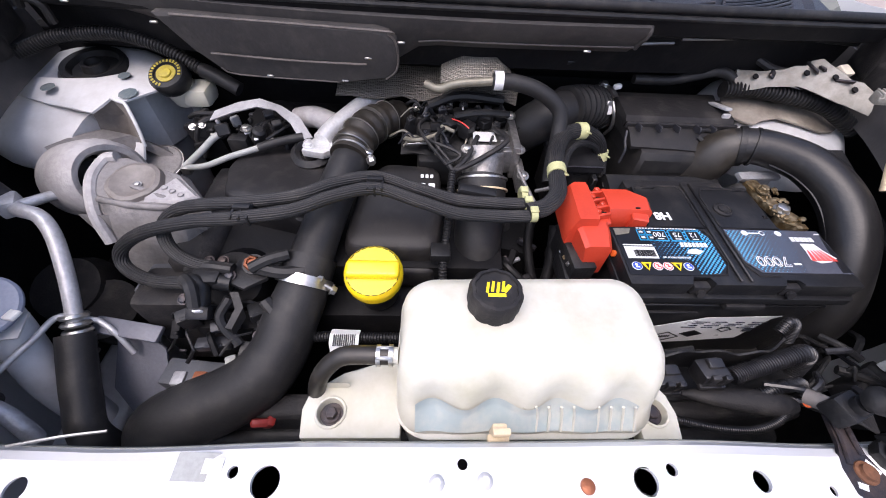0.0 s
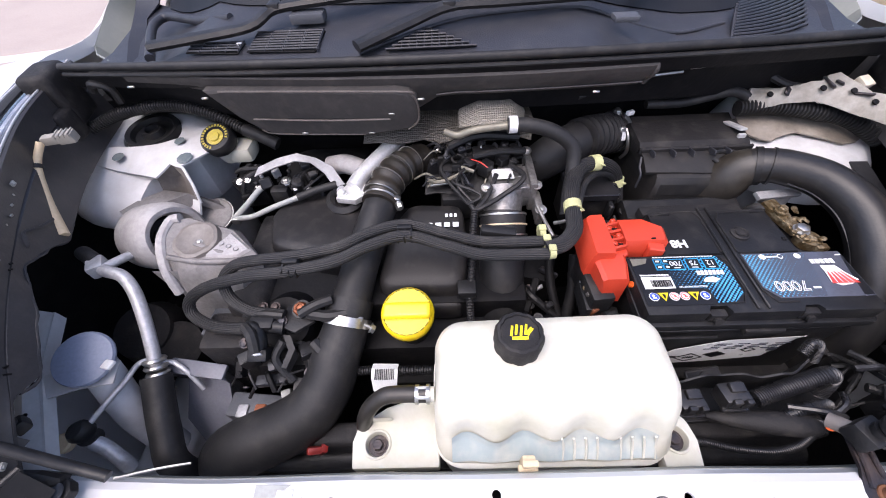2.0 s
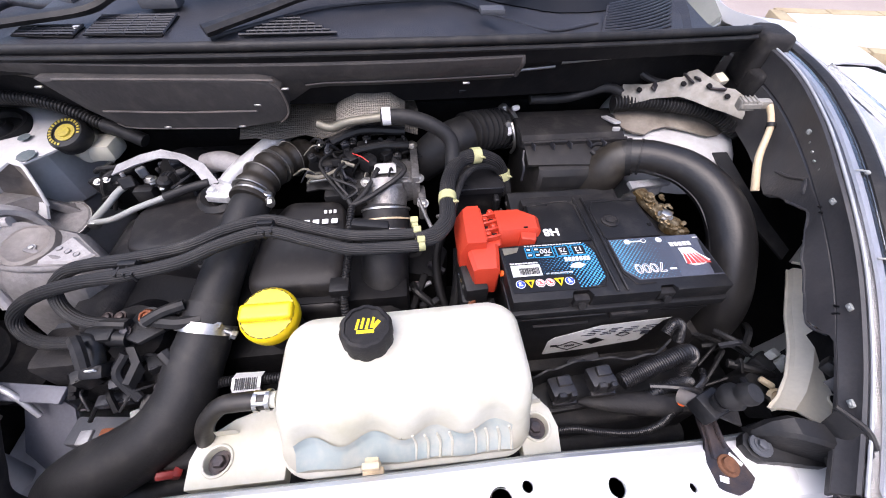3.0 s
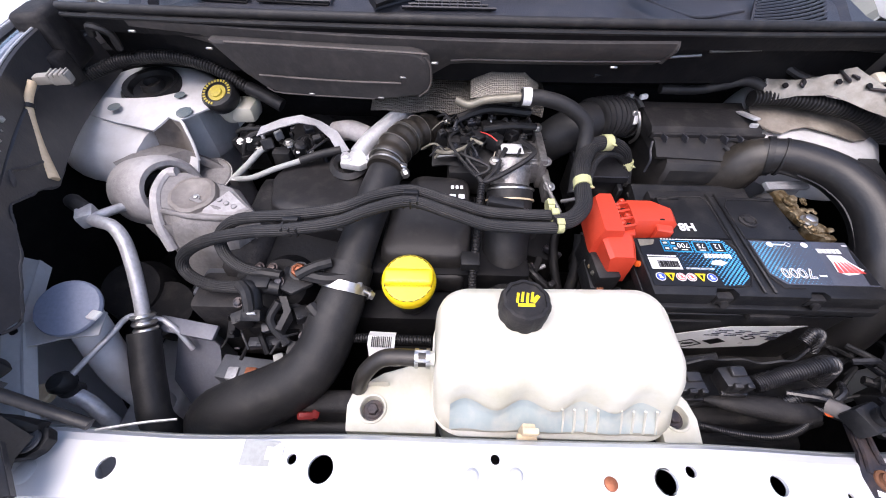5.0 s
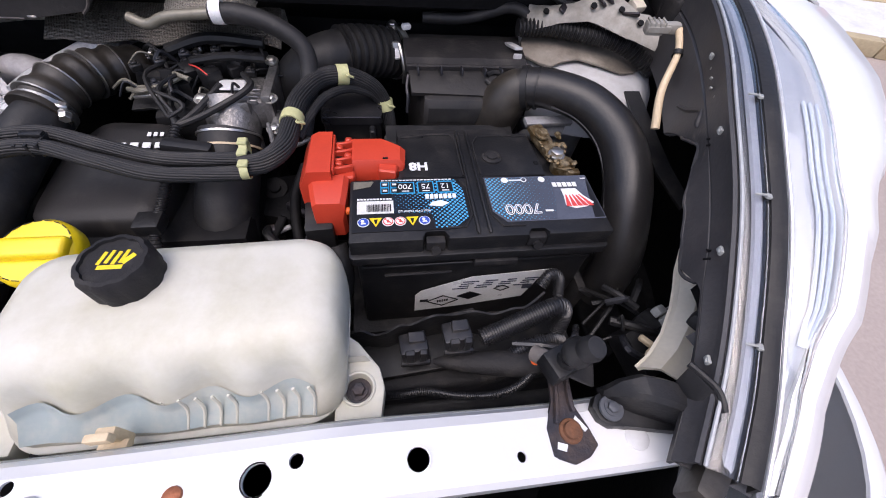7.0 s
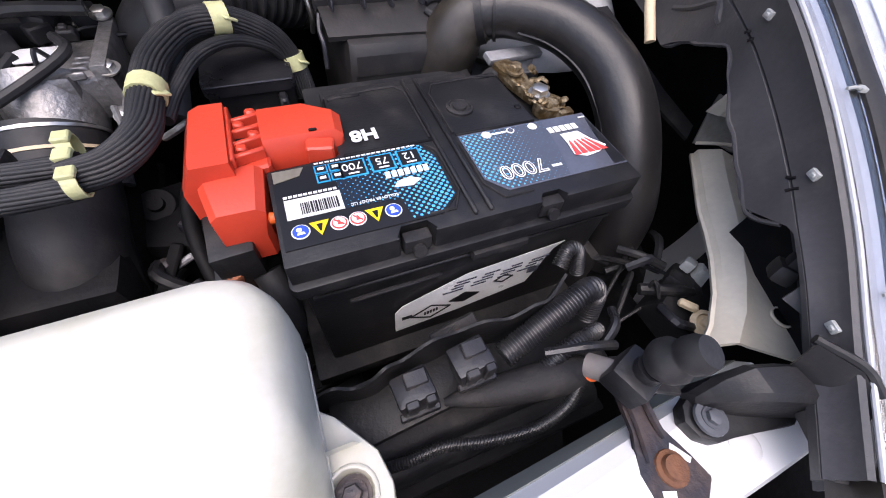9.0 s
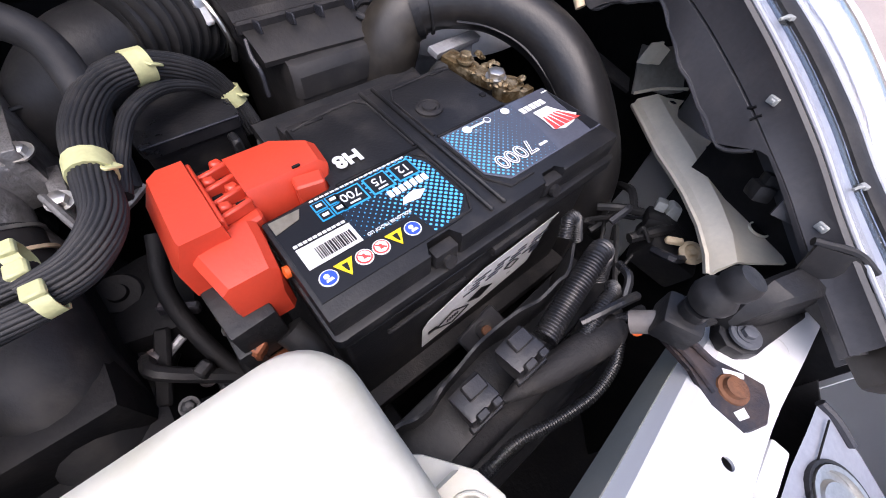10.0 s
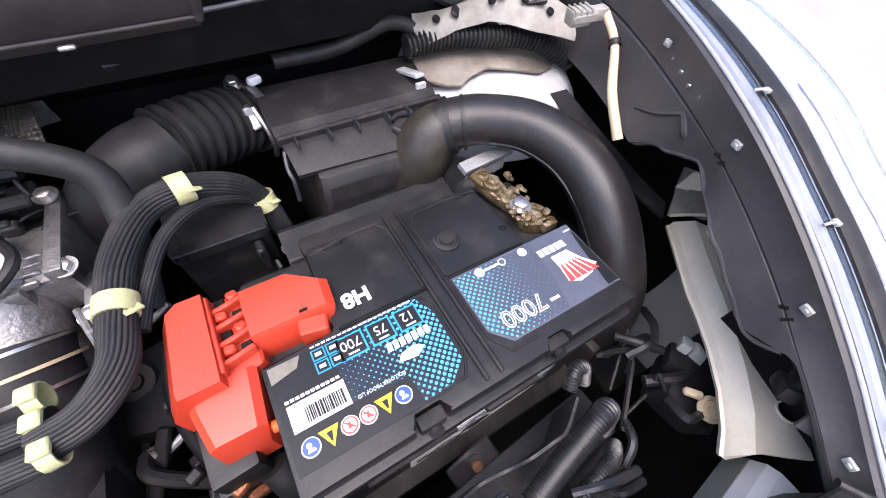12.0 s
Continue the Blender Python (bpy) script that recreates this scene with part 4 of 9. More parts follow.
    part("strut_mount", side(lathe([(0.0001, 0.0), (0.010, 0.0), (0.012, 0.008), (0.017, 0.008), (0.020, -0.002), (0.034, -0.002), (0.038, 0.006), (0.046, 0.008), (0.048, 0.002), (0.048, -0.012)], 32, Matrix.Translation((0.530 if s > 0 else 0.563, 0.914, 0.984)) @ Euler((0.12, 0, 0)).to_matrix().to_4x4()), s), M_RUBBER, tower, "black rubber strut mount")
    if s > 0:
        part("tower_plate", sheet([[(0.418, 0.842, 0.984), (0.420, 0.87, 0.990), (0.440, 0.915, 0.998)], [(0.440, 0.826, 0.980), (0.445, 0.86, 0.988), (0.460, 0.905, 0.998)], [(0.458, 0.822, 0.978), (0.465, 0.86, 0.988), (0.480, 0.895, 0.997)], [(0.478, 0.832, 0.980), (0.485, 0.86, 0.988), (0.495, 0.890, 0.996)], [(0.505, 0.838, 0.982), (0.512, 0.86, 0.988), (0.52, 0.882, 0.995)], [(0.540, 0.826, 0.978), (0.545, 0.85, 0.986), (0.55, 0.876, 0.994)], [(0.570, 0.812, 0.974), (0.575, 0.84, 0.984), (0.59, 0.870, 0.990)], [(0.595, 0.818, 0.972), (0.60, 0.85, 0.980), (0.61, 0.876, 0.986)], [(0.630, 0.842, 0.972), (0.635, 0.86, 0.978), (0.64, 0.89, 0.984)]], 0.003), M_STAIN, tower, "stained brownish top plate")
        continue
    plate = part("tower_plate", side(sheet([[(0.650, 0.842, 0.972), (0.650, 0.878, 0.981)], [(0.610, 0.825, 0.974), (0.612, 0.866, 0.987)], [(0.583, 0.815, 0.974), (0.590, 0.864, 0.988)], [(0.538, 0.800, 0.977), (0.560, 0.863, 0.989)], [(0.502, 0.788, 0.978), (0.530, 0.866, 0.990)], [(0.493, 0.799, 0.982), (0.515, 0.872, 0.9905)], [(0.482, 0.815, 0.988), (0.500, 0.880, 0.991)], [(0.460, 0.804, 0.988), (0.478, 0.895, 0.992)], [(0.442, 0.825, 0.988), (0.455, 0.910, 0.993)], [(0.425, 0.845, 0.988), (0.430, 0.915, 0.993)]], 0.003), s), M_WHITE_DULL, tower, "pale steel top plate")
    part("folded_web", side(sheet([[(0.512, 0.800, 0.972), (0.498, 0.806, 0.978), (0.483, 0.817, 0.984), (0.462, 0.806, 0.984)], [(0.522, 0.808, 0.950), (0.502, 0.816, 0.955), (0.478, 0.819, 0.960), (0.446, 0.784, 0.965)], [(0.526, 0.803, 0.925), (0.505, 0.810, 0.920), (0.482, 0.803, 0.922), (0.444, 0.770, 0.935)], [(0.528, 0.800, 0.88), (0.507, 0.806, 0.88), (0.486, 0.800, 0.88), (0.462, 0.785, 0.90)]], 0.0025), s), M_WEB, tower, "brownish grey folded web under the plate")
    part("web_rim", side(tube([(0.484, 0.814, 0.987), (0.470, 0.806, 0.987), (0.459, 0.802, 0.985), (0.450, 0.790, 0.973), (0.443, 0.778, 0.957), (0.4405, 0.768, 0.937)], 0.0025, 8), s), M_WHITE_DULL, tower, "white folded rim")
    part("web_lip", side(sheet([[(0.4405, 0.768, 0.942), (0.443, 0.754, 0.923)], [(0.458, 0.777, 0.938), (0.461, 0.763, 0.920)], [(0.478, 0.787, 0.932), (0.481, 0.777, 0.919)], [(0.496, 0.795, 0.926), (0.498, 0.789, 0.920)]], 0.003), s), M_WHITE_DULL, tower)
    # flat mottled teal discs mark the holes in the plate
    for p, r in (((0.460, 0.820, 0.9895), 0.013), ((0.487, 0.866, 0.993), 0.009), ((0.585, 0.836, 0.986), 0.010)):
        part("hole", side(lathe([(0.0001, 0), (r, 0), (r * 0.85, 0.0004), (0.0001, 0.0003)], 9, aim((p[0], p[1], p[2] + 0.0022), (0, -0.12, 1))), s), M_TEAL, plate, "tower hole as a flat teal disc")

# ---- cowl, screen and wipers ----
def seal_y(x):
    return 0.815 + 0.17 * x * x


def seal_z(x):
    return 1.135 - 0.044 * x * x


def cowl_z(x, y):
    d = y - seal_y(x)
    w = min(1, max(0, (x - 0.12) / 0.20, (-0.45 - x) / 0.11))
    return (1 - w) * (seal_z(x) + 0.006 + 0.10 * d) + w * min(1.118, max(1.092, 1.088 + 0.2 * (d - 0.11)))


def depth_at(x):
    if x < -0.40:
        return float(np.interp(-x, (0.40, 0.47, 0.55, 0.66), (1.007, 1.045, 1.100, 1.165))) - seal_y(x)
    if x > 0.1:
        return float(np.interp(x, (0.1, 0.2, 0.3, 0.42, 0.50, 0.61), (0.968, 0.988, 1.020, 1.026, 1.082, 1.165))) - seal_y(x)
    return 0.150 + 0.10 * x * x


XS = [-0.66 + 1.27 * i / 42 for i in range(43)]
cowl = part("cowl_panel", sheet([[(x, seal_y(x) + 0.004, seal_z(x) - 0.03), (x, seal_y(x) + 0.006, seal_z(x) + 0.004)] + [(x, seal_y(x) + f * depth_at(x), cowl_z(x, seal_y(x) + f * depth_at(x))) for f in (0.15, 0.4, 0.65, 0.85, 1.02)] for x in XS], 0.003), M_COWL, car, "dark grey plastic cowl under the screen")
part("hood_seal", join(tube([(x, seal_y(x) - 0.001, seal_z(x) + 0.001) for x in XS[::2]], 0.006, 10, 3), tube([(x, seal_y(x) - 0.005, seal_z(x) - 0.009) for x in XS[::2]], 0.0035, 8, 3)), M_RUBBER, cowl, "black rubber bonnet seal")
# near-black skin holds the shade under the cowl
part("cowl_front", sheet([[(x, seal_y(x) - 0.004, seal_z(x) - 0.006), (x, seal_y(x) + 0.004, seal_z(x) - 0.03), (x, seal_y(x) + 0.04, seal_z(x) - 0.045), (x, seal_y(x) + 0.05, seal_z(x) - 0.10), (x, seal_y(x) + 0.11, seal_z(x) - 0.13), (x, 0.975, seal_z(x) - 0.16)] for x in XS], 0.003), M_SHADEBLACK, cowl)


def screen_row(f):
    return [(x, seal_y(x) + depth_at(x) + 0.62 * f, cowl_z(x, seal_y(x) + depth_at(x)) + 0.40 * f) for x in XS[2:-2]]


screen = part("windscreen", sheet([screen_row(k / 5) for k in range(6)], 0.005), M_GLASS, car, "tinted windscreen glass")
screen.visible_shadow = False
# band reaches up to stand in for the dark reflection low in the glass
part("screen_border", sheet([[(x, y - 0.002, z + 0.002) for x, y, z in screen_row(f)] for f in (0.0, 0.04, 0.085)], 0.002), M_SHIELD, screen, "black glass border widened to hold a dark reflection")
part("dashboard", sheet([[(x, seal_y(x) + depth_at(x) + 0.05 + 0.6 * f, seal_z(x) - 0.01 + 0.03 * f) for x in XS[2:-2]] for f in (0, 0.5, 1.0)], 0.01), M_CABIN, car)
# one added dark box fills the cabin in place of its inside
part("cabin", box((-0.025, 2.75, 0.72), (1.30, 2.0, 0.74), 0.03), M_CABIN, car, "plain dark box filling the unseen inside of the car")
part("underbody", box((-0.025, 2.5, 0.27), (1.46, 2.8, 0.06), 0.02), M_SHADEBLACK, car)


# ---- the rest of the closed body behind the bay ----
def flank(y0, y1, n=6):
    """Rows of a body side from y0 to y1, from the window line down to the sill."""
    rows = []
    for i in range(n + 1):
        y = y0 + (y1 - y0) * i / n
        w = 1.0 - 0.30 * max(0.0, (y - 3.55) / 0.55) ** 2.2
        rows.append([(x * w, y, z) for x, z in ((0.655, 1.07), (0.735, 1.055), (0.785, 1.0), (0.815, 0.86), (0.822, 0.70), (0.81, 0.48), (0.785, 0.26))])
    return rows


for s in (1, -1):
    for name, y0, y1 in (("front_door", 1.42, 2.34), ("rear_door", 2.348, 3.05)):
        door = part(name, side(sheet(flank(y0, y1), 0.02), s), M_WHITE, car, "white painted car door")
        part("handle", side(box((0.833, y1 - 0.16, 0.90), (0.025, 0.17, 0.03), 0.008, 2), s), M_WHITE, door)
    arch = lathe([(0.0001, -0.2), (0.37, -0.2), (0.37, 0.2), (0.0001, 0.2)], 28, aim((0.80, 3.32, 0.33), (1, 0, 0)))
    part("rear_wing", side(cut(sheet(flank(3.058, 4.10, 10), 0.02), arch), s), M_WHITE, car, "white painted rear wing")
    for y0, y1, lean in ((1.50, 2.32, 0.20), (2.37, 3.02, 0.0), (3.08, 3.62, -0.10)):
        part("side_window", side(sheet([[(0.715, y0, 1.065), (0.672, y0 + lean * 0.6, 1.28), (0.610, y0 + max(lean, 0), 1.49)], [(0.715, y1, 1.065), (0.672, y1 + min(lean, 0) * 0.5, 1.28), (0.610, y1 + min(lean, 0), 1.49)]], 0.006), s), M_SHIELD, car, "dark side window glass")
    rw = part("wheel", side(lathe([(0.20, -0.09), (0.29, -0.10), (0.325, -0.08), (0.33, 0.0), (0.325, 0.08), (0.29, 0.10), (0.20, 0.09), (0.20, -0.09)], 40, aim((0.735, 3.32, 0.33), (1, 0, 0))), s), M_RUBBER, car, "black tyre on the paved ground")
    part("rim", side(lathe([(0.0001, -0.06), (0.19, -0.08), (0.205, -0.09), (0.205, 0.09), (0.19, 0.08), (0.0001, 0.06)], 32, aim((0.735, 3.32, 0.33), (1, 0, 0))), s), M_ALU, rw)
    part("roof_pillar", side(tube([(0.655, 2.345, 1.07), (0.650, 2.345, 1.28), (0.600, 2.345, 1.49)], 0.022, 8), s), M_WHITE, car)
    part("roof_pillar", side(tube([(0.640, 3.80, 1.05), (0.620, 3.74, 1.28), (0.585, 3.62, 1.50)], 0.05, 10), s), M_WHITE, car)
part("roof", sheet([[(-0.025 + u * 0.625, y, z - 0.07 * abs(u) ** 3) for u in (-1, -0.85, -0.5, 0, 0.5, 0.85, 1)] for y, z in ((1.60, 1.545), (1.80, 1.585), (2.3, 1.615), (2.9, 1.610), (3.4, 1.580), (3.68, 1.535))], 0.02), M_WHITE, car, "white painted car roof")
gate = part("tailgate", sheet([[(-0.025 + u * w, y + 0.05 * (1 - u * u), z) for u in (-1, -0.6, 0, 0.6, 1)] for y, z, w in ((3.68, 1.53, 0.58), (3.86, 1.22, 0.62), (3.96, 1.04, 0.66), (4.06, 0.90, 0.66), (4.10, 0.60, 0.62), (4.06, 0.30, 0.58))], 0.02), M_WHITE, car, "white painted tailgate")
part("rear_window", sheet([[(-0.025 + u * w, y + 0.05 * (1 - u * u) + 0.016, z + 0.006) for u in (-1, -0.5, 0, 0.5, 1)] for y, z, w in ((3.70, 1.49, 0.50), (3.86, 1.22, 0.54), (3.94, 1.08, 0.56))], 0.006), M_SHIELD, gate, "dark rear window glass")
for s in (1, -1):
    part("screen_pillar", side(tube([(0.668, 1.26, 1.145), (0.655, 1.36, 1.225), (0.60, 1.80, 1.52)], 0.030, 12, 6, 0.7), s), M_WHITE, car, "white windscreen pillar")
    # white gutter coloured grey to stand in for the bonnet's shade
    gutter = part("wing_gutter", side(sheet([[(0.600, 0.965, 1.092), (0.585, 0.958, 1.078), (0.570, 0.952, 1.078), (0.560, 0.945, 1.088)], [(0.660, 1.02, 1.082), (0.640, 1.015, 1.050), (0.600, 1.01, 1.055), (0.582, 1.0, 1.088)], [(0.703, 1.077, 1.076), (0.672, 1.075, 1.048), (0.625, 1.07, 1.055), (0.604, 1.06, 1.093)], [(0.702, 1.165, 1.114), (0.678, 1.17, 1.075), (0.652, 1.17, 1.08), (0.638, 1.16, 1.110)], [(0.702, 1.24, 1.141), (0.688, 1.26, 1.10), (0.672, 1.27, 1.11), (0.655, 1.25, 1.14)], [(0.700, 1.40, 1.19), (0.69, 1.40, 1.16), (0.67, 1.40, 1.17), (0.65, 1.38, 1.22)]], 0.003), s), M_SHADEDIRT, car, "white gutter between wing and screen, shade put into its grey")
    part("cowl_end", side(sheet([[(0.520, 0.93, 1.080), (0.552, 0.942, 1.094), (0.562, 0.945, 1.076)], [(0.560, 1.02, 1.092), (0.584, 1.02, 1.104), (0.598, 1.03, 1.080)], [(0.585, 1.10, 1.112), (0.605, 1.10, 1.120), (0.618, 1.10, 1.092)], [(0.575, 1.14, 1.124), (0.622, 1.16, 1.134), (0.640, 1.17, 1.105)], [(0.570, 1.22, 1.170), (0.632, 1.24, 1.180), (0.656, 1.25, 1.14)], [(0.545, 1.45, 1.330), (0.62, 1.47, 1.340), (0.65, 1.48, 1.29)]], 0.003), s), M_COWL, cowl, "moulded end of the cowl beside the screen")
    part("hinge", side(join(sheet([[(0.690, 1.31, 1.118), (0.700, 1.30, 1.150)], [(0.695, 1.27, 1.136), (0.700, 1.262, 1.172)], [(0.704, 1.225, 1.190), (0.706, 1.205, 1.222)], [(0.712, 1.16, 1.275), (0.714, 1.135, 1.298)], [(0.716, 1.12, 1.35), (0.718, 1.09, 1.37)]], 0.022), box((0.712, 1.225, 1.170), (0.012, 0.05, 0.016), 0.003, 2, (25, 0, 0)), bolt((0.683, 1.285, 1.136), (-0.8, -0.6, 0.2), 0.010, 0.008)), s), M_WHITE_DULL, car, "white bonnet hinge")
    part("cowl_corner", side(join(box((0.645, 0.885, 1.075), (0.045, 0.07, 0.085), 0.012, 3, (0, 0, -12)), box((0.632, 0.845, 1.045), (0.03, 0.04, 0.05), 0.010, 3)), s), M_BLACK_DULL, cowl)


def vent(x0, x1, d0, d1, n, slope=0.0):
    mid = ((x0 + x1) / 2, seal_y((x0 + x1) / 2) + (d0 + d1) / 2)
    g = part("vent", box((mid[0], mid[1], cowl_z(*mid) + 0.0015), (x1 - x0, d1 - d0, 0.002), 0.0005, 1, (6, 0, math.degrees(math.atan(0.34 * mid[0])))), M_SHADEBLACK, cowl, "slatted air intake")
    for i in range(n):
        d = d0 + (d1 - d0) * (i + 0.5) / n
        y0, y1 = seal_y(x0) + d + slope, seal_y(x1) + d
        part("slat", tube([(x0, y0, cowl_z(x0, y0) + 0.004), ((x0 + x1) / 2, seal_y(mid[0]) + d + slope / 2, cowl_z(mid[0], seal_y(mid[0]) + d) + 0.004), (x1, y1, cowl_z(x1, y1) + 0.004)], 0.0016, 5, 3), M_COWL, g)
    for i in range(5):
        x = x0 + (x1 - x0) * i / 4
        part("slat", tube([(x, seal_y(x) + d0, cowl_z(x, seal_y(x) + d0) + 0.0035), (x, seal_y(x) + d1, cowl_z(x, seal_y(x) + d1) + 0.0035)], 0.0014, 5, 1), M_COWL, g)


# the wide intake that fills the cowl's end
intake = part("vent", sheet([[(0.392 + 0.135 * u + (0.030 + 0.05 * u) * v, 0.942 + 0.032 * u + (0.070 + 0.095 * u) * v, 1.0885 + 0.004 * u * (1 - v) + 0.026 * v) for u in (0, 0.5, 1.0)] for v in (0, 0.5, 1.0)], 0.002), M_SHADEBLACK, cowl, "slatted air intake at the cowl's end")
for i in range(13):
    v = i / 12
    part("slat", tube([(0.392 + 0.135 * u + (0.030 + 0.05 * u) * v, 0.942 + 0.032 * u + (0.070 + 0.095 * u) * v - 0.012 * u * (1 - u) * 4, 1.0925 + 0.004 * u * (1 - v) + 0.026 * v) for u in (0, 0.33, 0.67, 1.0)], 0.0022, 6, 3), M_COWL, intake)
for i in range(9):
    u = i / 8
    part("slat", tube([(0.392 + 0.135 * u + (0.030 + 0.05 * u) * v, 0.942 + 0.032 * u + (0.070 + 0.095 * u) * v - 0.012 * u * (1 - u) * 4, 1.0905 + 0.004 * u * (1 - v) + 0.026 * v) for v in (0, 0.5, 1.0)], 0.0013 if 0 < i < 8 else 0.003, 5, 2), M_COWL, intake)
part("cowl_rim", tube([(-0.525, 0.900, 1.118), (-0.565, 0.985, 1.120), (-0.582, 1.035, 1.122), (-0.572, 1.062, 1.124), (-0.525, 1.035, 1.128), (-0.475, 1.000, 1.134), (-0.41, 0.970, 1.146)], (0.007), 10), M_COWL, cowl, "moulded rim in the cowl")
vent(-0.345, -0.245, 0.016, 0.072, 8)
vent(-0.44, -0.36, 0.016, 0.045, 4)
tri_vent = part("vent", sheet([[(-0.149 + 0.95 * h, 0.828 + h, cowl_z(-0.1, 0.828 + h) + 0.0015), (-0.027 - 1.2 * h, 0.828 + h, cowl_z(-0.1, 0.828 + h) + 0.0015)] for h in (0.0, 0.03, 0.055)], 0.001), M_SHADEBLACK, cowl, "three-cornered slatted air intake")
for i in range(7):
    h = 0.055 * i / 6.5
    z = cowl_z(-0.1, 0.828 + h) + 0.0035
    part("slat", tube([(-0.149 + 0.95 * h, 0.828 + h, z), (-0.088 - 0.12 * h, 0.828 + h, z), (-0.027 - 1.2 * h, 0.828 + h, z)], 0.0014, 5, 1), M_COWL, tri_vent)
for i in range(11):
    x = -0.138 + 0.0102 * i
    h = min((x + 0.149) / 0.95, (-0.027 - x) / 1.2, 0.055)
    part("slat", tube([(x, 0.828, cowl_z(x, 0.828) + 0.003), (x, 0.828 + h, cowl_z(x, 0.828 + h) + 0.003)], 0.0011, 5, 1), M_COWL, tri_vent)
part("panel_edge", tube([(x, y, cowl_z(x, y) + 0.001) for x, y in ((-0.185, 0.828), (-0.17, 0.838), (-0.105, 0.878), (-0.054, 0.904), (0.011, 0.918), (0.13, 0.932), (0.20, 0.940), (0.30, 0.955), (0.40, 0.99))], 0.0028, 8, 6), M_COWL, cowl, "raised front edge of the cowl")
part("drain_box", box((-0.27, 0.923, 1.158), (0.05, 0.028, 0.014), 0.004), M_GREYPL, cowl)
part("cowl_clip", box((0.185, 0.885, 1.150), (0.035, 0.022, 0.008), 0.003), M_GREYPL, cowl)
part("push_pin", lathe([(0.0001, 0), (0.010, 0), (0.009, 0.008), (0.0001, 0.010)], 12, aim((0.642, 1.165, 1.118), (-0.3, -0.7, 0.6))), M_PRINTWHITE, cowl)
part("push_pin", lathe([(0.0001, 0), (0.005, 0), (0.004, 0.002), (0.0001, 0.002)], 12, Matrix.Translation((-0.365, 0.875, 1.142))), M_PRINTWHITE, cowl)


def wiper(arm_pts, joint, blade_pts):
    w = part("wiper_arm", join(tube(arm_pts, None, 8, 6, 0.6), box(joint, (0.018, 0.022, 0.014), 0.004, 2)), M_BLACK, car, "black wiper arm")
    part("blade", join(tube(blade_pts, 0.006, 8, 6), tube([(p[0], p[1] - 0.002, p[2] - 0.010) for p in blade_pts], 0.0045, 6, 6)), M_RUBBER, w, "black rubber wiper blade")
    for f in (0.3, 0.5, 0.7):
        q = spline(blade_pts, 10)
        c = q[int(f * (len(q) - 1))]
        part("blade_clip", box((c[0], c[1], c[2] + 0.005), (0.03, 0.008, 0.008), 0.002, 2), M_BLACK, w)


wiper([(-0.49, 0.868, 1.147, 0.012), (-0.42, 0.876, 1.153, 0.012), (-0.346, 0.888, 1.160, 0.012), (-0.315, 0.922, 1.170, 0.012), (-0.229, 0.937, 1.175, 0.012), (-0.138, 0.957, 1.180, 0.009), (-0.100, 0.973, 1.190, 0.007), (-0.073, 0.981, 1.196, 0.006)], (-0.315, 0.923, 1.172), [(-0.235, 0.950, 1.180), (-0.16, 0.965, 1.188), (-0.084, 0.978, 1.196), (-0.004, 0.977, 1.195), (0.077, 0.971, 1.190), (0.143, 0.961, 1.184), (0.204, 0.944, 1.172)])
wiper([(-0.186, 0.822, 1.152, 0.012), (-0.122, 0.864, 1.162, 0.012), (-0.062, 0.894, 1.172, 0.012), (0.008, 0.902, 1.172, 0.012), (0.125, 0.921, 1.168, 0.011), (0.20, 0.950, 1.160, 0.008), (0.27, 1.020, 1.145, 0.006), (0.36, 1.075, 1.178, 0.005)], (-0.062, 0.895, 1.173), [(0.262, 1.018, 1.150), (0.348, 1.068, 1.172), (0.45, 1.116, 1.204), (0.55, 1.19, 1.255)])

# ---- sound pad hung under the cowl ----
pad = thing("sound_panel", (-0.2, 0.83, 1.02), "brownish black moulded sound panel on the bulkhead", "panel")
PX = [-0.61 + 0.83 * i / 30 for i in range(31)]


def pad_y(x):
    return seal_y(x) - 0.006


def pad_low(x):
    if x < -0.45:
        return 1.075 - 0.15 * (x + 0.45)
    if x < -0.38:
        return 1.075 - (x + 0.45) * 0.5
    if x < -0.13:
        return 1.040
    return 1.040 + min(0.030, (x + 0.13) * 0.6)


part("panel", sheet([[(x, pad_y(x) + 0.012, 1.122), (x, pad_y(x), 1.112), (x, pad_y(x) + 0.004, 1.10), (x, pad_y(x) + 0.018, (1.10 + pad_low(x)) / 2), (x, pad_y(x) + 0.022, pad_low(x) + 0.01), (x, pad_y(x) + 0.04, pad_low(x) - 0.004)] for x in PX], 0.006), M_PAD, pad)
face = [(x, pad_y(x) + 0.0, z) for x, z in ((-0.425, 1.098), (-0.40, 1.100), (-0.138, 1.101), (-0.122, 1.097), (-0.113, 1.086), (-0.111, 1.062), (-0.116, 1.044), (-0.130, 1.031), (-0.20, 1.018), (-0.345, 1.016), (-0.370, 1.025), (-0.395, 1.050))]
part("raised_cover", loft([[Vector((x, y - o + (1.10 - z) * 0.25, z)) for x, y, z in face] for o in (-0.01, 0.006, 0.010)] + [[Vector((-0.265 + (x + 0.265) * 0.96, y - 0.012 + (1.10 - z) * 0.25, 1.06 + (z - 1.06) * 0.9)) for x, y, z in face]]), M_PAD, pad, "raised brownish cover plate", smooth=25)
part("cover_rim", tube([(x, y - 0.0115 + (1.10 - z) * 0.25, z - 0.0015) for x, y, z in face[1:8]], 0.0016, 6, 4), M_WORN, pad, "worn pale rim of the cover plate")
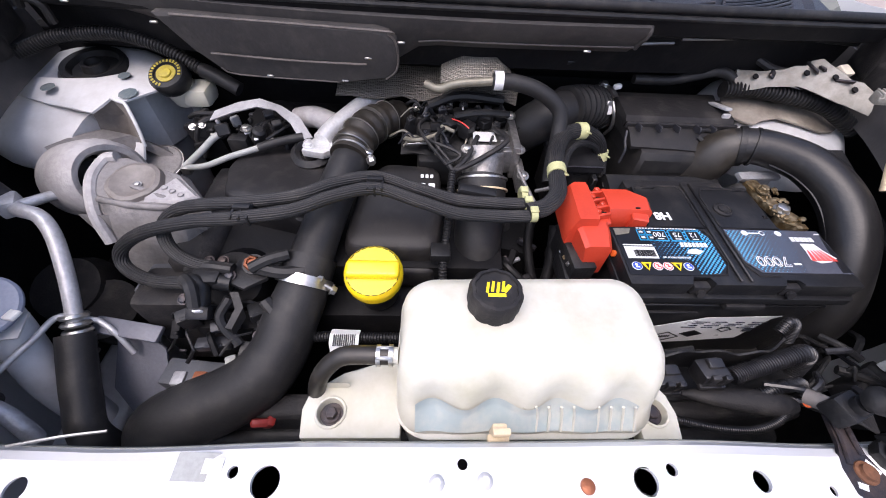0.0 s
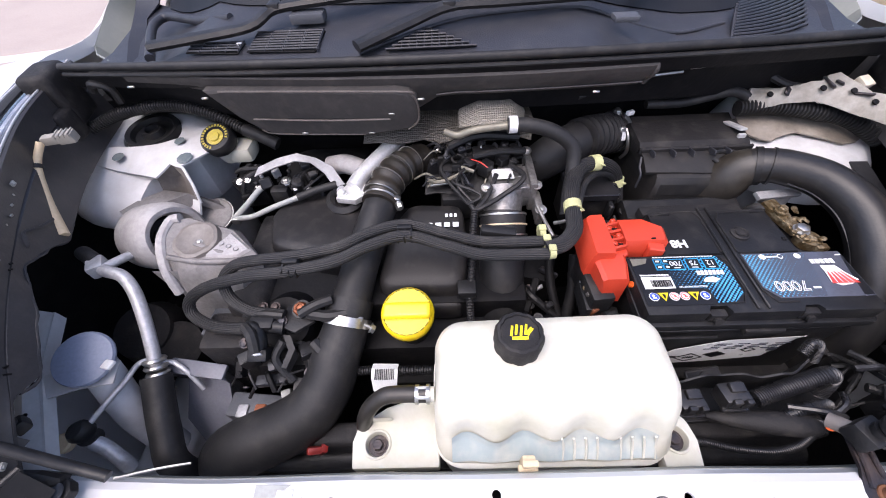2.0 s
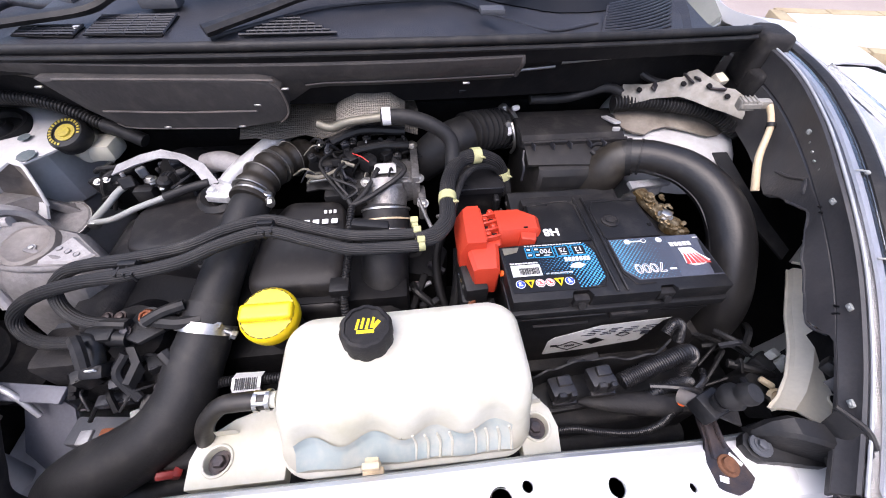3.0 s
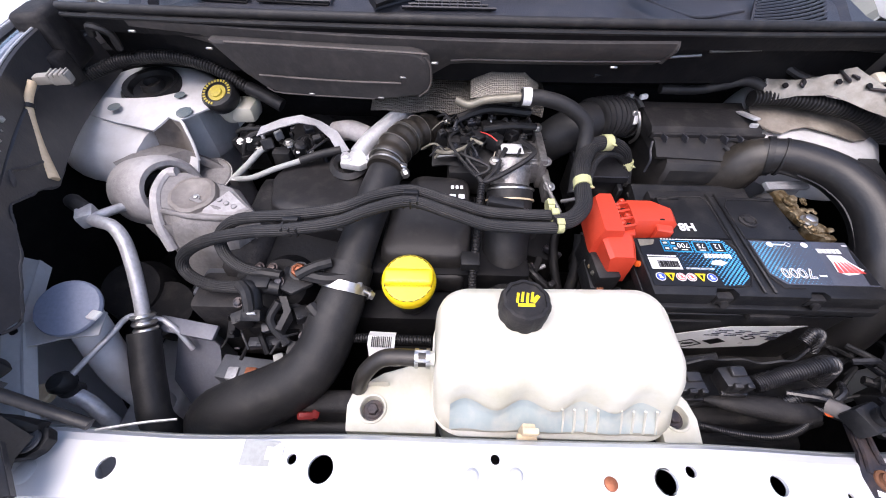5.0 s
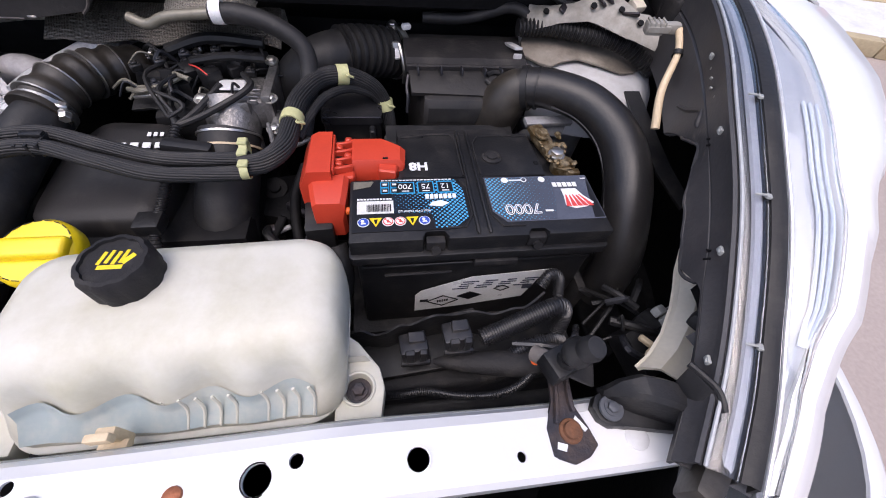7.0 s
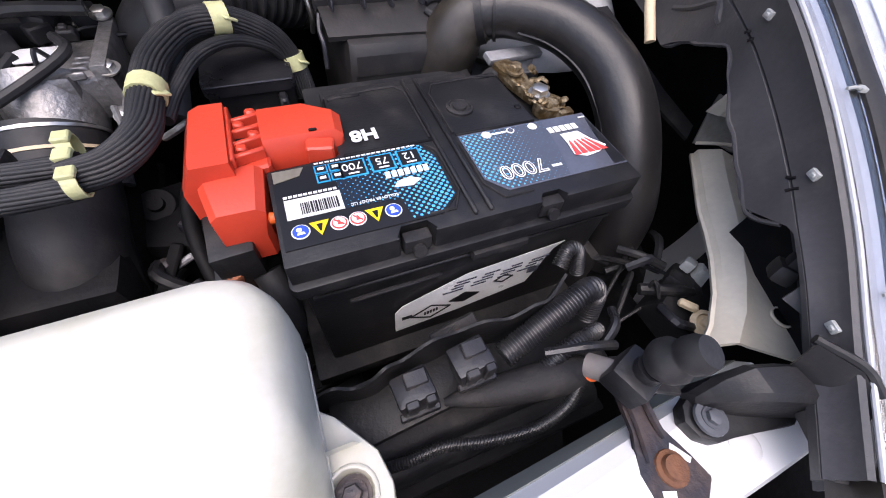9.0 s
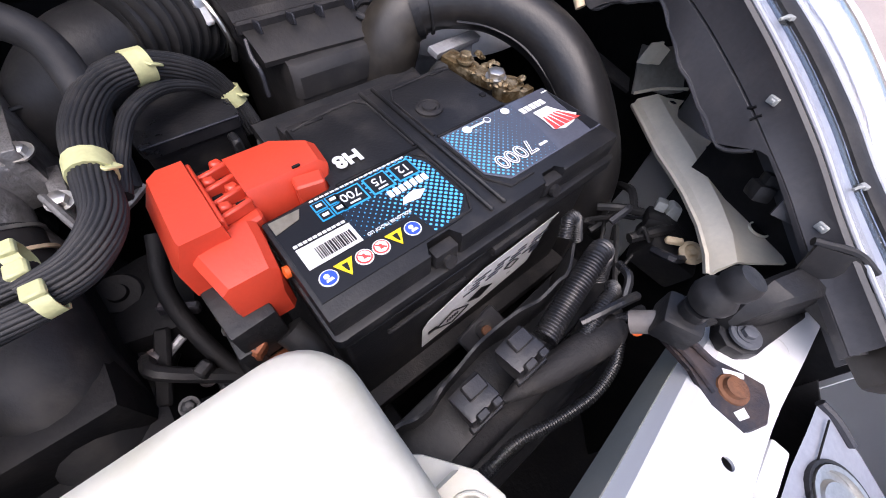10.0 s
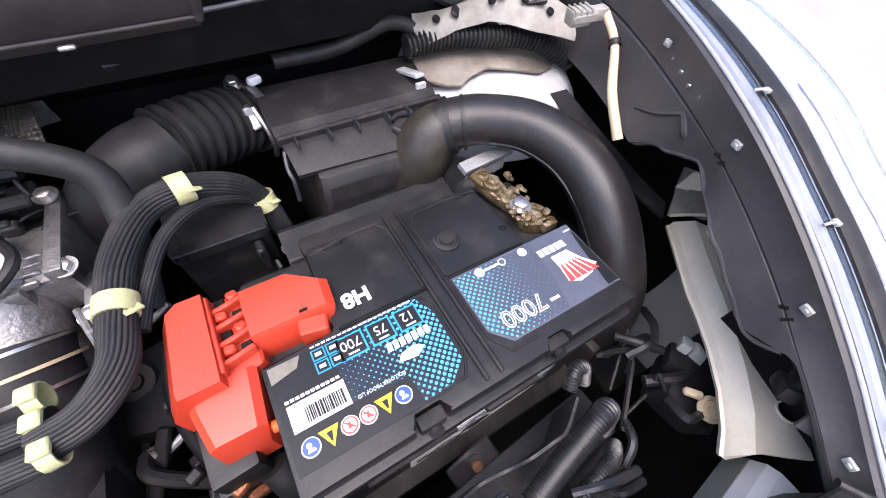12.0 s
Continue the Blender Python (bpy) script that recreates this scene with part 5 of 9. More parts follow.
part("cover_crease", tube([(-0.37, pad_y(-0.37) - 0.002, 1.050), (-0.26, pad_y(-0.26) - 0.002, 1.050), (-0.155, pad_y(-0.155) - 0.002, 1.052)], 0.0016, 6), M_WORN, pad)
part("cover_lower_rim", tube([(x, y - 0.011 + (1.10 - z) * 0.25, z + 0.001) for x, y, z in face[8:11]], 0.0012, 6, 3), M_WORN, pad)
part("panel_hem", tube([(x, pad_y(x) + 0.0200, pad_low(x) + 0.010) for x in PX if x > -0.105], 0.0014, 6, 2), M_WORN, pad, "pale lower hem of the panel")
part("panel_end", tube([(0.2205, pad_y(0.22) + 0.010, 1.118), (0.2225, pad_y(0.22) + 0.004, 1.104), (0.2215, pad_y(0.22) + 0.018, 1.086), (0.2195, pad_y(0.22) + 0.022, 1.078)], 0.004, 8, 4), M_PAD, pad)
for x, z in ((-0.106, 1.085), (0.141, 1.084), (-0.152, 1.06), (-0.43, 1.085), (-0.30, 1.02), (-0.19, 1.022), (-0.54, 1.10)):
    part("staple", box((x, pad_y(x) + (1.10 - z) * 0.25 - 0.010, z), (0.010, 0.004, 0.003), 0.001, 1), M_STEEL, pad, "steel staple")


# ---- battery ----
BX, BY, BZ = 0.165, 0.525, 0.950
battery = thing("battery", (BX + 0.14, BY + 0.0875, 0.77), "black sealed car battery with blue dotted labels", "battery")


def on_battery(u, v, z=0.0):
    return Vector((BX + u, BY + v, BZ + z))


part("case", join(prism(rounded(BX + 0.004, BY + 0.004, BX + 0.277, BY + 0.171, 0.004, 2), 0.77, 0.925, 0.0015, 1), box((BX + 0.14, BY + 0.002, 0.905), (0.262, 0.006, 0.004), 0.001, 1)), M_BATTERY, battery)
part("lid_rim", prism(rounded(BX - 0.002, BY - 0.006, BX + 0.283, BY + 0.178, 0.006, 3), 0.918, 0.930, 0.002, 2), M_BATTERY, battery)
lid_poly = [(BX, BY), (BX + 0.074, BY), (BX + 0.076, BY + 0.012), (BX + 0.098, BY + 0.012), (BX + 0.100, BY), (BX + 0.186, BY), (BX + 0.188, BY + 0.010), (BX + 0.206, BY + 0.010), (BX + 0.208, BY), (BX + 0.281, BY), (BX + 0.281, BY + 0.088), (BX + 0.232, BY + 0.088), (BX + 0.228, BY + 0.092), (BX + 0.228, BY + 0.172), (BX + 0.06, BY + 0.172), (BX + 0.056, BY + 0.168), (BX + 0.056, BY + 0.092), (BX + 0.052, BY + 0.088), (BX, BY + 0.088)]
part("lid", prism(lid_poly, 0.928, BZ, 0.0018, 2), M_BATTERY, battery, smooth=30)
part("lid_step", prism([(BX, BY + 0.09), (BX + 0.281, BY + 0.09), (BX + 0.281, BY + 0.173), (BX, BY + 0.173)], 0.926, 0.934, 0.0015, 1), M_BATTERY, battery)
part("back_rail", prism(rounded(0.221, 0.6995, 0.371, 0.7185, 0.003, 2), 0.915, 0.9415, 0.002, 2), M_BLACK_DULL, battery, "raised grained rail at the back of the battery")
for u0 in (0.132, 0.1445):
    part("lid_ridge", join(box(on_battery(u0, 0.09, 0.0012), (0.0035, 0.172, 0.004), 0.0012, 1)), M_BATTERY, battery)
part("lid_frame", join(*[tube([tuple(on_battery(u, v, 0.0006)) for u, v in pts], 0.0012, 6, 1) for pts in (
    [(0.060, 0.163), (0.100, 0.170), (0.122, 0.170), (0.129, 0.160), (0.129, 0.092)], [(0.122, 0.085), (0.129, 0.075), (0.129, 0.03), (0.120, 0.014), (0.100, 0.014)], [(0.150, 0.092), (0.150, 0.150), (0.158, 0.165), (0.20, 0.167), (0.226, 0.165)], [(0.150, 0.080), (0.150, 0.030), (0.160, 0.013), (0.184, 0.013)])]), M_BLACK_DULL, battery)
part("lid_groove", join(box(on_battery(0.094, 0.0895, 0.0), (0.074, 0.003, 0.003), 0.001, 1), box(on_battery(0.19, 0.0895, 0.0), (0.078, 0.003, 0.003), 0.001, 1)), M_SHADEBLACK, battery)
for u, v, w, h in ((0.080, 0.166, 0.018, 0.005), (0.212, 0.166, 0.016, 0.005), (0.224, 0.112, 0.006, 0.006)):
    part("lid_notch", box(on_battery(u, v, 0.0), (w, h, 0.003), 0.001, 1), M_SHADEBLACK, battery)
plug = part("vent_plug", lathe([(0.0001, 0), (0.0125, 0), (0.0125, 0.002), (0.010, 0.003), (0.009, 0.0015), (0.0065, 0.0015), (0.006, 0.0032), (0.0001, 0.0032)], 24, Matrix.Translation(on_battery(0.170, 0.124, 0.0))), M_BLACK_DULL, battery)
for u in (0.087, 0.197):
    part("carry_lug", join(box(on_battery(u, 0.004, -0.012), (0.020, 0.010, 0.014), 0.002, 2), lathe([(0.0001, 0), (0.005, 0), (0.005, 0.004), (0.0001, 0.004)], 12, aim(on_battery(u, -0.002, -0.014), (0, -1, 0.3)))), M_BLACK_DULL, battery)
part("grip_rail", join(box((BX + 0.155, BY - 0.004, 0.912), (0.05, 0.010, 0.010), 0.003, 2), box((BX + 0.07, BY - 0.004, 0.895), (0.075, 0.004, 0.003), 0.001, 1)), M_BLACK_DULL, battery)
part("side_vent_plug", lathe([(0.0001, 0), (0.0042, 0), (0.0042, 0.003), (0.0001, 0.004)], 12, aim(on_battery(-0.001, 0.050, -0.008), (-1, 0, 0.2))), M_ORANGE, battery, "orange plug in the end of the battery")


def text_on_lid(text, size, u, v, turn=180, depth=0.0003, z=0.0022, swell=0.0):
    return words(text, size, Matrix.Translation(on_battery(u, v, z)) @ Euler((0, 0, radians(turn))).to_matrix().to_4x4(), depth, swell)


def flat(poly, z0, z1):
    return prism([(BX + u, BY + v) for u, v in poly], BZ + z0, BZ + z1)


# left label: ink ground, dotted blue end, ratings, bar code and warning signs
lab = part("label", flat([(0.003, 0.012), (0.110, 0.012), (0.126, 0.026), (0.126, 0.070), (0.118, 0.086), (0.003, 0.086)], 0.0002, 0.0009), M_INK, battery, "glossy black label with blue dotted end", smooth=0)
part("dotted_field", flat([(0.088, 0.014), (0.109, 0.014), (0.1245, 0.027), (0.1245, 0.069), (0.117, 0.085), (0.046, 0.085), (0.046, 0.036), (0.086, 0.034)], 0.0008, 0.0011), M_DOTS, lab, smooth=0)
for k, (t, u, w, h) in enumerate((("12", 0.105, 0.019, 0.018), ("75", 0.083, 0.019, 0.018), ("700", 0.060, 0.021, 0.018))):
    fr = part("rating_box", flat([(u - w / 2, 0.064), (u + w / 2, 0.064), (u + w / 2, 0.064 + h), (u - w / 2, 0.064 + h)], 0.0012, 0.0017), M_BLUE, lab, smooth=0)
    part("rating_field", flat([(u - w / 2 + 0.0014, 0.0654), (u + w / 2 - 0.0014, 0.0654), (u + w / 2 - 0.0014, 0.0626 + h), (u - w / 2 + 0.0014, 0.0626 + h)], 0.0018, 0.0021), M_INK, fr, smooth=0)
    part("rating", text_on_lid(t, 0.0105, u, 0.0745), M_PRINTWHITE, fr, smooth=0)
    part("unit_bar", flat([(u - 0.004, 0.0665), (u + 0.004, 0.0665), (u + 0.004, 0.0678), (u - 0.004, 0.0678)], 0.0021, 0.0025), M_PRINTWHITE, fr, smooth=0)
for i in range(2):
    for j in range(2):
        u, v = 0.033 + 0.0105 * i, 0.0645 + 0.0095 * j
        q = part("code_box", flat([(u, v), (u + 0.0095, v), (u + 0.0095, v + 0.0085), (u, v + 0.0085)], 0.0012, 0.0017), M_BLUE, lab, smooth=0)
        part("code_field", flat([(u + 0.001, v + 0.001), (u + 0.0085, v + 0.001), (u + 0.0085, v + 0.0075), (u + 0.001, v + 0.0075)], 0.0018, 0.0021), M_INK, q, smooth=0)
        part("code_bar", flat([(u + 0.0025, v + 0.003), (u + 0.007, v + 0.003), (u + 0.007, v + 0.0055), (u + 0.0025, v + 0.0055)], 0.0021, 0.0025), M_PRINTWHITE, q, smooth=0)
for k in range(7):
    part("type_bar", flat([(0.081 + 0.0050 * k, 0.0550), (0.0848 + 0.0050 * k, 0.0550), (0.0852 + 0.0050 * k, 0.0615), (0.0814 + 0.0050 * k, 0.0615)], 0.0016, 0.0022), M_PRINTWHITE, lab, "white type marking drawn as bars" if k == 0 else "", smooth=0)
part("swoosh", flat([(0.084, 0.045), (0.098, 0.043), (0.106, 0.048), (0.098, 0.052), (0.088, 0.050)], 0.0016, 0.0022), M_PRINTWHITE, lab, smooth=0)
part("lid_text", text_on_lid("ROLLOVER PROOF LID", 0.0034, 0.0675, 0.0375), M_PRINTWHITE, lab, "white printed words", smooth=0)
part("brand_patch", flat([(0.004, 0.072), (0.022, 0.076), (0.026, 0.084), (0.004, 0.084)], 0.0012, 0.0017), M_OLIVE, lab, smooth=0)
part("fine_print", join(*[flat([(0.034 + 0.004 * k, 0.0845), (0.037 + 0.004 * k, 0.0845), (0.037 + 0.004 * k, 0.0858), (0.034 + 0.004 * k, 0.0858)], 0.0014, 0.0018) for k in range(20)]), M_PRINTWHITE, lab, smooth=0)
bar = part("bar_code", flat([(0.008, 0.036), (0.046, 0.036), (0.046, 0.054), (0.008, 0.054)], 0.0012, 0.0017), M_PAPER, lab, "white bar code patch", smooth=0)
rnd = random.Random(4)
u = 0.018
while u < 0.042:
    w = rnd.choice((0.0006, 0.0009, 0.0013))
    part("bar", flat([(u, 0.0385), (u + w, 0.0385), (u + w, 0.0485), (u, 0.0485)], 0.0018, 0.0025), M_INK, bar, smooth=0)
    u += w + rnd.choice((0.0005, 0.0008))
for k in range(11):
    part("address_bar", flat([(0.008 + 0.0034 * k, 0.0558), (0.0106 + 0.0034 * k, 0.0558), (0.0106 + 0.0034 * k, 0.0578), (0.008 + 0.0034 * k, 0.0578)], 0.0012, 0.0017), M_PRINTWHITE, lab, smooth=0)


def disc(u, v, r, z0, z1, n=24):
    return flat([(u + r * math.cos(2 * math.pi * k / n), v + r * math.sin(2 * math.pi * k / n)) for k in range(n)], z0, z1)


for k, kind in enumerate("bywwyb"):
    u, v = 0.0145 + 0.0125 * k, 0.0245
    if kind == "y":
        w = part("warning_sign", flat([(u - 0.0065, v + 0.0055), (u, v - 0.0065), (u + 0.0065, v + 0.0055)], 0.0012, 0.0017), M_YELLOW, lab, "yellow warning triangle", smooth=0)
        part("sign_mark", flat([(u - 0.002, v + 0.003), (u - 0.0005, v - 0.003), (u + 0.0005, v - 0.003), (u + 0.002, v + 0.003)], 0.0018, 0.0022), M_INK, w, smooth=0)
    else:
        w = part("warning_sign", disc(u, v, 0.006, 0.0012, 0.0016), M_PRINTWHITE, lab, smooth=0)
        part("sign_disc", disc(u, v, 0.0052, 0.0017, 0.0020), M_WARNBLUE if kind == "b" else M_WARNRED, w, smooth=0)
        if kind == "w":
            part("sign_field", disc(u, v, 0.0042, 0.0021, 0.0024), M_PRINTWHITE, w, smooth=0)
            part("sign_mark", join(flat([(u - 0.0032, v + 0.0022), (u - 0.0024, v + 0.003), (u + 0.0032, v - 0.0022), (u + 0.0024, v - 0.003)], 0.0025, 0.0028), flat([(u - 0.0015, v - 0.002), (u + 0.0015, v - 0.002), (u + 0.0005, v + 0.002), (u - 0.0005, v + 0.002)], 0.0025, 0.0027)), M_WARNRED, w, smooth=0)
        else:
            part("sign_mark", join(disc(u - 0.0008, v + 0.0012, 0.0018, 0.0021, 0.0024, 12), flat([(u - 0.0025, v - 0.003), (u + 0.0028, v - 0.0028), (u + 0.002, v - 0.0008), (u - 0.002, v - 0.001)], 0.0021, 0.0024)), M_PRINTWHITE, w, smooth=0)
part("lid_mark", text_on_lid("H8", 0.018, 0.078, 0.108, swell=0.0007), M_PRINTWHITE, battery, "white painted lid marking", smooth=0)

# right label: ground greyed to paint the sky's sheen, dotted corner, range number and red fan
lab = part("label", flat([(0.152, 0.086), (0.152, 0.034), (0.166, 0.018), (0.279, 0.018), (0.279, 0.087), (0.152, 0.087)], 0.0002, 0.0009), M_LABELGREY, battery, "black label greyed for sky sheen, with a red fan and outlined number", smooth=0)
part("dotted_field", flat([(0.1535, 0.085), (0.1535, 0.035), (0.167, 0.0195), (0.222, 0.0195), (0.230, 0.05), (0.233, 0.085)], 0.0008, 0.0012), M_DOTS_B, lab, smooth=0)
part("dark_field", flat([(0.266, 0.0195), (0.278, 0.0195), (0.278, 0.082), (0.274, 0.066)], 0.001, 0.0014), M_INK, lab, "black end of the label", smooth=0)
part("range_number", text_on_lid("7000", 0.0205, 0.187, 0.035, depth=0.0002, swell=0.0004), M_PRINTWHITE, lab, "outlined range number", smooth=0)
part("range_number_face", text_on_lid("7000", 0.0205, 0.187, 0.035, depth=0.0004, swell=-0.0005), M_LABELGREY, lab, smooth=0)
part("range_bar", flat([(0.212, 0.030), (0.221, 0.030), (0.221, 0.0325), (0.212, 0.0325)], 0.0014, 0.0018), M_PRINTWHITE, lab, smooth=0)
for k in range(5):
    part("brand_bar", flat([(0.232 + 0.0062 * k, 0.0675), (0.2368 + 0.0062 * k, 0.0675), (0.2368 + 0.0062 * k, 0.0745), (0.232 + 0.0062 * k, 0.0745)], 0.0016, 0.0022), M_PRINTWHITE, lab, "white brand marking drawn as bars" if k == 0 else "", smooth=0)
fan = part("fan_mark", flat([(0.240, 0.064), (0.258, 0.064), (0.264, 0.052), (0.273, 0.041), (0.262, 0.035), (0.248, 0.033), (0.238, 0.038), (0.240, 0.052)], 0.0016, 0.0020), M_PRINTWHITE, lab, "white fan with red rays", smooth=0)
for k in range(5):
    a, b = 0.2415 + 0.0040 * k, 0.2385 + 0.0068 * k
    part("fan_ray", flat([(a + 0.0006, 0.054 - 0.002 * (k % 2)), (a + 0.0018, 0.054), (b + 0.0058, 0.0362), (b, 0.0362)], 0.0021, 0.0024), M_WARNRED, fan, smooth=0)
for k, u in enumerate((0.176, 0.199, 0.221)):
    d = part("level_dot", disc(u, 0.0805, 0.0042 if k != 1 else 0.0036, 0.0016, 0.0021, 18), M_PRINTWHITE, lab, smooth=0)
    if k == 1:
        part("dot_field", disc(u, 0.0805, 0.0026, 0.0022, 0.0025, 14), M_LABELGREY, d, smooth=0)
part("level_bar", flat([(0.181, 0.0795), (0.195, 0.0795), (0.195, 0.0815), (0.181, 0.0815)], 0.0014, 0.0018), M_STICKER, lab, smooth=0)
part("corner_mark", flat([(0.270, 0.080), (0.277, 0.080), (0.277, 0.0815), (0.270, 0.0815)], 0.0016, 0.002), M_PRINTWHITE, lab, smooth=0)
# the printed sheet on the front of the case
st = part("front_label", sheet([[(0.233, BY + 0.001, 0.798), (0.233, BY + 0.001, 0.838), (0.240, BY + 0.001, 0.848)], [(0.30, BY + 0.0005, 0.806), (0.30, BY + 0.0005, 0.866), (0.30, BY + 0.0005, 0.874)], [(0.375, BY + 0.001, 0.818), (0.390, BY + 0.001, 0.872), (0.400, BY + 0.001, 0.880)]], 0.0006), M_STICKER, battery, "crumpled silver information label", smooth=0)
for k in range(16):
    part("print_row", box((0.300 + 0.026 * (k % 4) - 0.004 * (k // 4), BY - 0.001, 0.8645 - 0.0048 * (k // 4)), (0.020 - 0.004 * ((k * 7) % 3), 0.0006, 0.0016), 0), M_LABELGREY, st, smooth=0)
part("filled_diamond", turned(box((0, 0, 0), (0.017, 0.0006, 0.017), 0), Matrix.Translation((0.302, BY - 0.0012, 0.832)) @ Matrix.Diagonal((1.35, 1, 0.8, 1)) @ Euler((0, radians(45), 0)).to_matrix().to_4x4()), M_INK, st, smooth=0)
for k in range(5):
    part("print_mark", box((0.262 + 0.003 * k, BY - 0.0012, 0.822 + 0.0006 * k), (0.0018, 0.0006, 0.005), 0), M_INK, st, smooth=0)
part("print_row", box((0.244, BY - 0.0012, 0.826), (0.010, 0.0006, 0.005), 0), M_INK, st, smooth=0)
for x, w in ((0.268, 0.024), (0.342, 0.012)):
    part("diamond", join(*[turned(box((0, 0, 0), (w, 0.0006, 0.0014), 0), Matrix.Translation((x + sx * w * 0.42, BY - 0.0012, 0.823 + 0.3 * (x - 0.268) + sz * w * 0.26)) @ Euler((0, radians(a), 0)).to_matrix().to_4x4()) for a, sx, sz in ((-32, -1, 1), (32, 1, 1), (32, -1, -1), (-32, 1, -1))]), M_INK, st, smooth=0)
part("print_bar", join(box((0.375, BY - 0.001, 0.845), (0.012, 0.0006, 0.010), 0)), M_LABELGREY, st, smooth=0)

# negative terminal in its recess
neg = thing("terminal_clamp", (0.425, 0.655, 0.934), "corroded brass negative terminal clamp with a steel nut", "clamp")
part("post", lathe([(0.0001, 0), (0.010, 0), (0.009, 0.016), (0.0001, 0.017)], 16, Matrix.Translation((0.428, 0.640, 0.934))), M_CORR, neg)
part("clamp_body", join(ring((0.428, 0.640, 0.941), (0, 0, 1), 0.009, 0.012, 0.006), box((0.418, 0.668, 0.944), (0.018, 0.034, 0.012), 0.003, 2, (0, 0, 15)), box((0.412, 0.695, 0.946), (0.022, 0.036, 0.012), 0.004, 2, (6, 0, 14)), box((0.436, 0.625, 0.942), (0.016, 0.010, 0.010), 0.002, 2)), M_CORR, neg, "brown corroded clamp")
part("nut", bolt((0.421, 0.652, 0.949), (0, 0, 1), 0.0085, 0.008, 1.25), M_STEEL, neg, "steel clamp nut")
part("nut", bolt((0.411, 0.687, 0.954), (0, -0.1, 1), 0.006, 0.008, 1.5), M_CORR, neg)
tagged(part("crust", join(*[lathe([(0.0001, 0), (r, 0), (r * 0.8, r * 0.6), (0.0001, r * 0.8)], 7, aim((x, y, z), (rnd.uniform(-1, 1), rnd.uniform(-1, 1), 1.5))) for x, y, z, r in [(0.407 + rnd.uniform(0, 0.032), 0.628 + rnd.uniform(0, 0.068), 0.947 + rnd.uniform(0, 0.004), rnd.uniform(0.002, 0.005)) for _ in range(34)]]), M_CORR, neg), kind="stuff")
part("cable_lug", join(box((0.435, 0.729, 0.9465), (0.074, 0.014, 0.007), 0.0015, 2, (14, 4, 9)), box((0.436, 0.729, 0.932), (0.060, 0.004, 0.020), 0.001, 1, (-6, 4, 9))), M_ALU_DULL, neg, "grey metal cable plate")
part("cable", tube([(0.41, 0.70, 0.945), (0.395, 0.712, 0.93), (0.39, 0.715, 0.88)], 0.009, 10), M_RUBBER, neg)

# red cover and fuse block on the other terminal
red = thing("terminal_cover", (0.15, 0.62, 0.90), "red plastic fuse cover over the positive terminal", "terminal cover")
cov = part("cover", join(
    loft([[Vector((x0, y, 0.926)), Vector((x0, y, 0.950)), Vector((x0 + 0.010, y + dy, 0.968)), Vector((0.146, y + dy, 0.968)), Vector((0.149, y, 0.926))] for x0, y, dy in ((0.112, 0.604, 0.004), (0.111, 0.612, 0.0), (0.113, 0.672, 0.0), (0.120, 0.682, -0.004))]),
    prism([(0.145, 0.612), (0.170, 0.616), (0.172, 0.676), (0.145, 0.680)], 0.926, 0.9535, 0.002, 1),
    loft([[Vector((0.168, y, 0.934)), Vector((0.168, y, z)), Vector((x1 - 0.006, y, z)), Vector((x1, y, z - 0.006)), Vector((x1, y, 0.934))] for y, z, x1 in ((0.626, 0.952, 0.222), (0.632, 0.963, 0.227), (0.655, 0.964, 0.229), (0.672, 0.962, 0.208), (0.679, 0.952, 0.203))]),
    loft([[Vector((x0, y, 0.906)), Vector((x0, y, z - 0.004)), Vector((x0 + 0.005, y, z)), Vector((x1 - 0.005, y, z)), Vector((x1, y, z - 0.005)), Vector((x1, y, 0.906))] for y, z, x0, x1 in ((0.572, 0.935, 0.128, 0.156), (0.577, 0.952, 0.126, 0.160), (0.600, 0.957, 0.122, 0.163), (0.615, 0.957, 0.120, 0.164))]),
    prism([(0.196, 0.619), (0.216, 0.615), (0.219, 0.628), (0.198, 0.632)], 0.936, 0.9595, 0.0015, 1)), M_RED, red, smooth=30)
for k in range(4):
    part("latch_bar", box((0.158, 0.624 + 0.014 * k, 0.9575), (0.022, 0.004, 0.009), 0.001, 1, (0, 0, 12)), M_RED, cov)
    part("latch_hook", box((0.153 + 0.010 * (k % 2), 0.631 + 0.014 * k, 0.958), (0.008, 0.007, 0.008), 0.0015, 1, (0, 14, 20 * (k % 2))), M_RED, cov)
    part("latch_gap", box((0.163 - 0.010 * (k % 2), 0.631 + 0.014 * k, 0.9545), (0.007, 0.007, 0.003), 0.0005, 1), M_SHADEBLACK, cov)
part("latch_wall", box((0.1475, 0.645, 0.961), (0.003, 0.062, 0.010), 0.001, 1), M_RED, cov)
part("vent_slot", box((0.205, 0.634, 0.9640), (0.006, 0.002, 0.002), 0.0005, 1), M_SHADEBLACK, cov)
part("fuse_block", join(box((0.128, 0.600, 0.905), (0.030, 0.075, 0.045), 0.003, 2, (0, 0, 4)), box((0.118, 0.585, 0.89), (0.014, 0.05, 0.03), 0.003, 2)), M_BLACK, red)
for k in range(4):
    part("fuse_terminal", box((0.116, 0.578 + 0.014 * k, 0.916 - 0.004 * k), (0.006, 0.006, 0.008), 0.001, 1, (0, 30, 20 * k)), M_CORR if k % 2 else M_STEEL, red)
part("brown_link", join(box((0.122, 0.566, 0.890), (0.012, 0.010, 0.030), 0.002, 1, (15, 0, 30)), box((0.130, 0.560, 0.876), (0.020, 0.008, 0.010), 0.002, 1, (0, 20, 10))), M_COPPER, red, "brown copper fuse link")
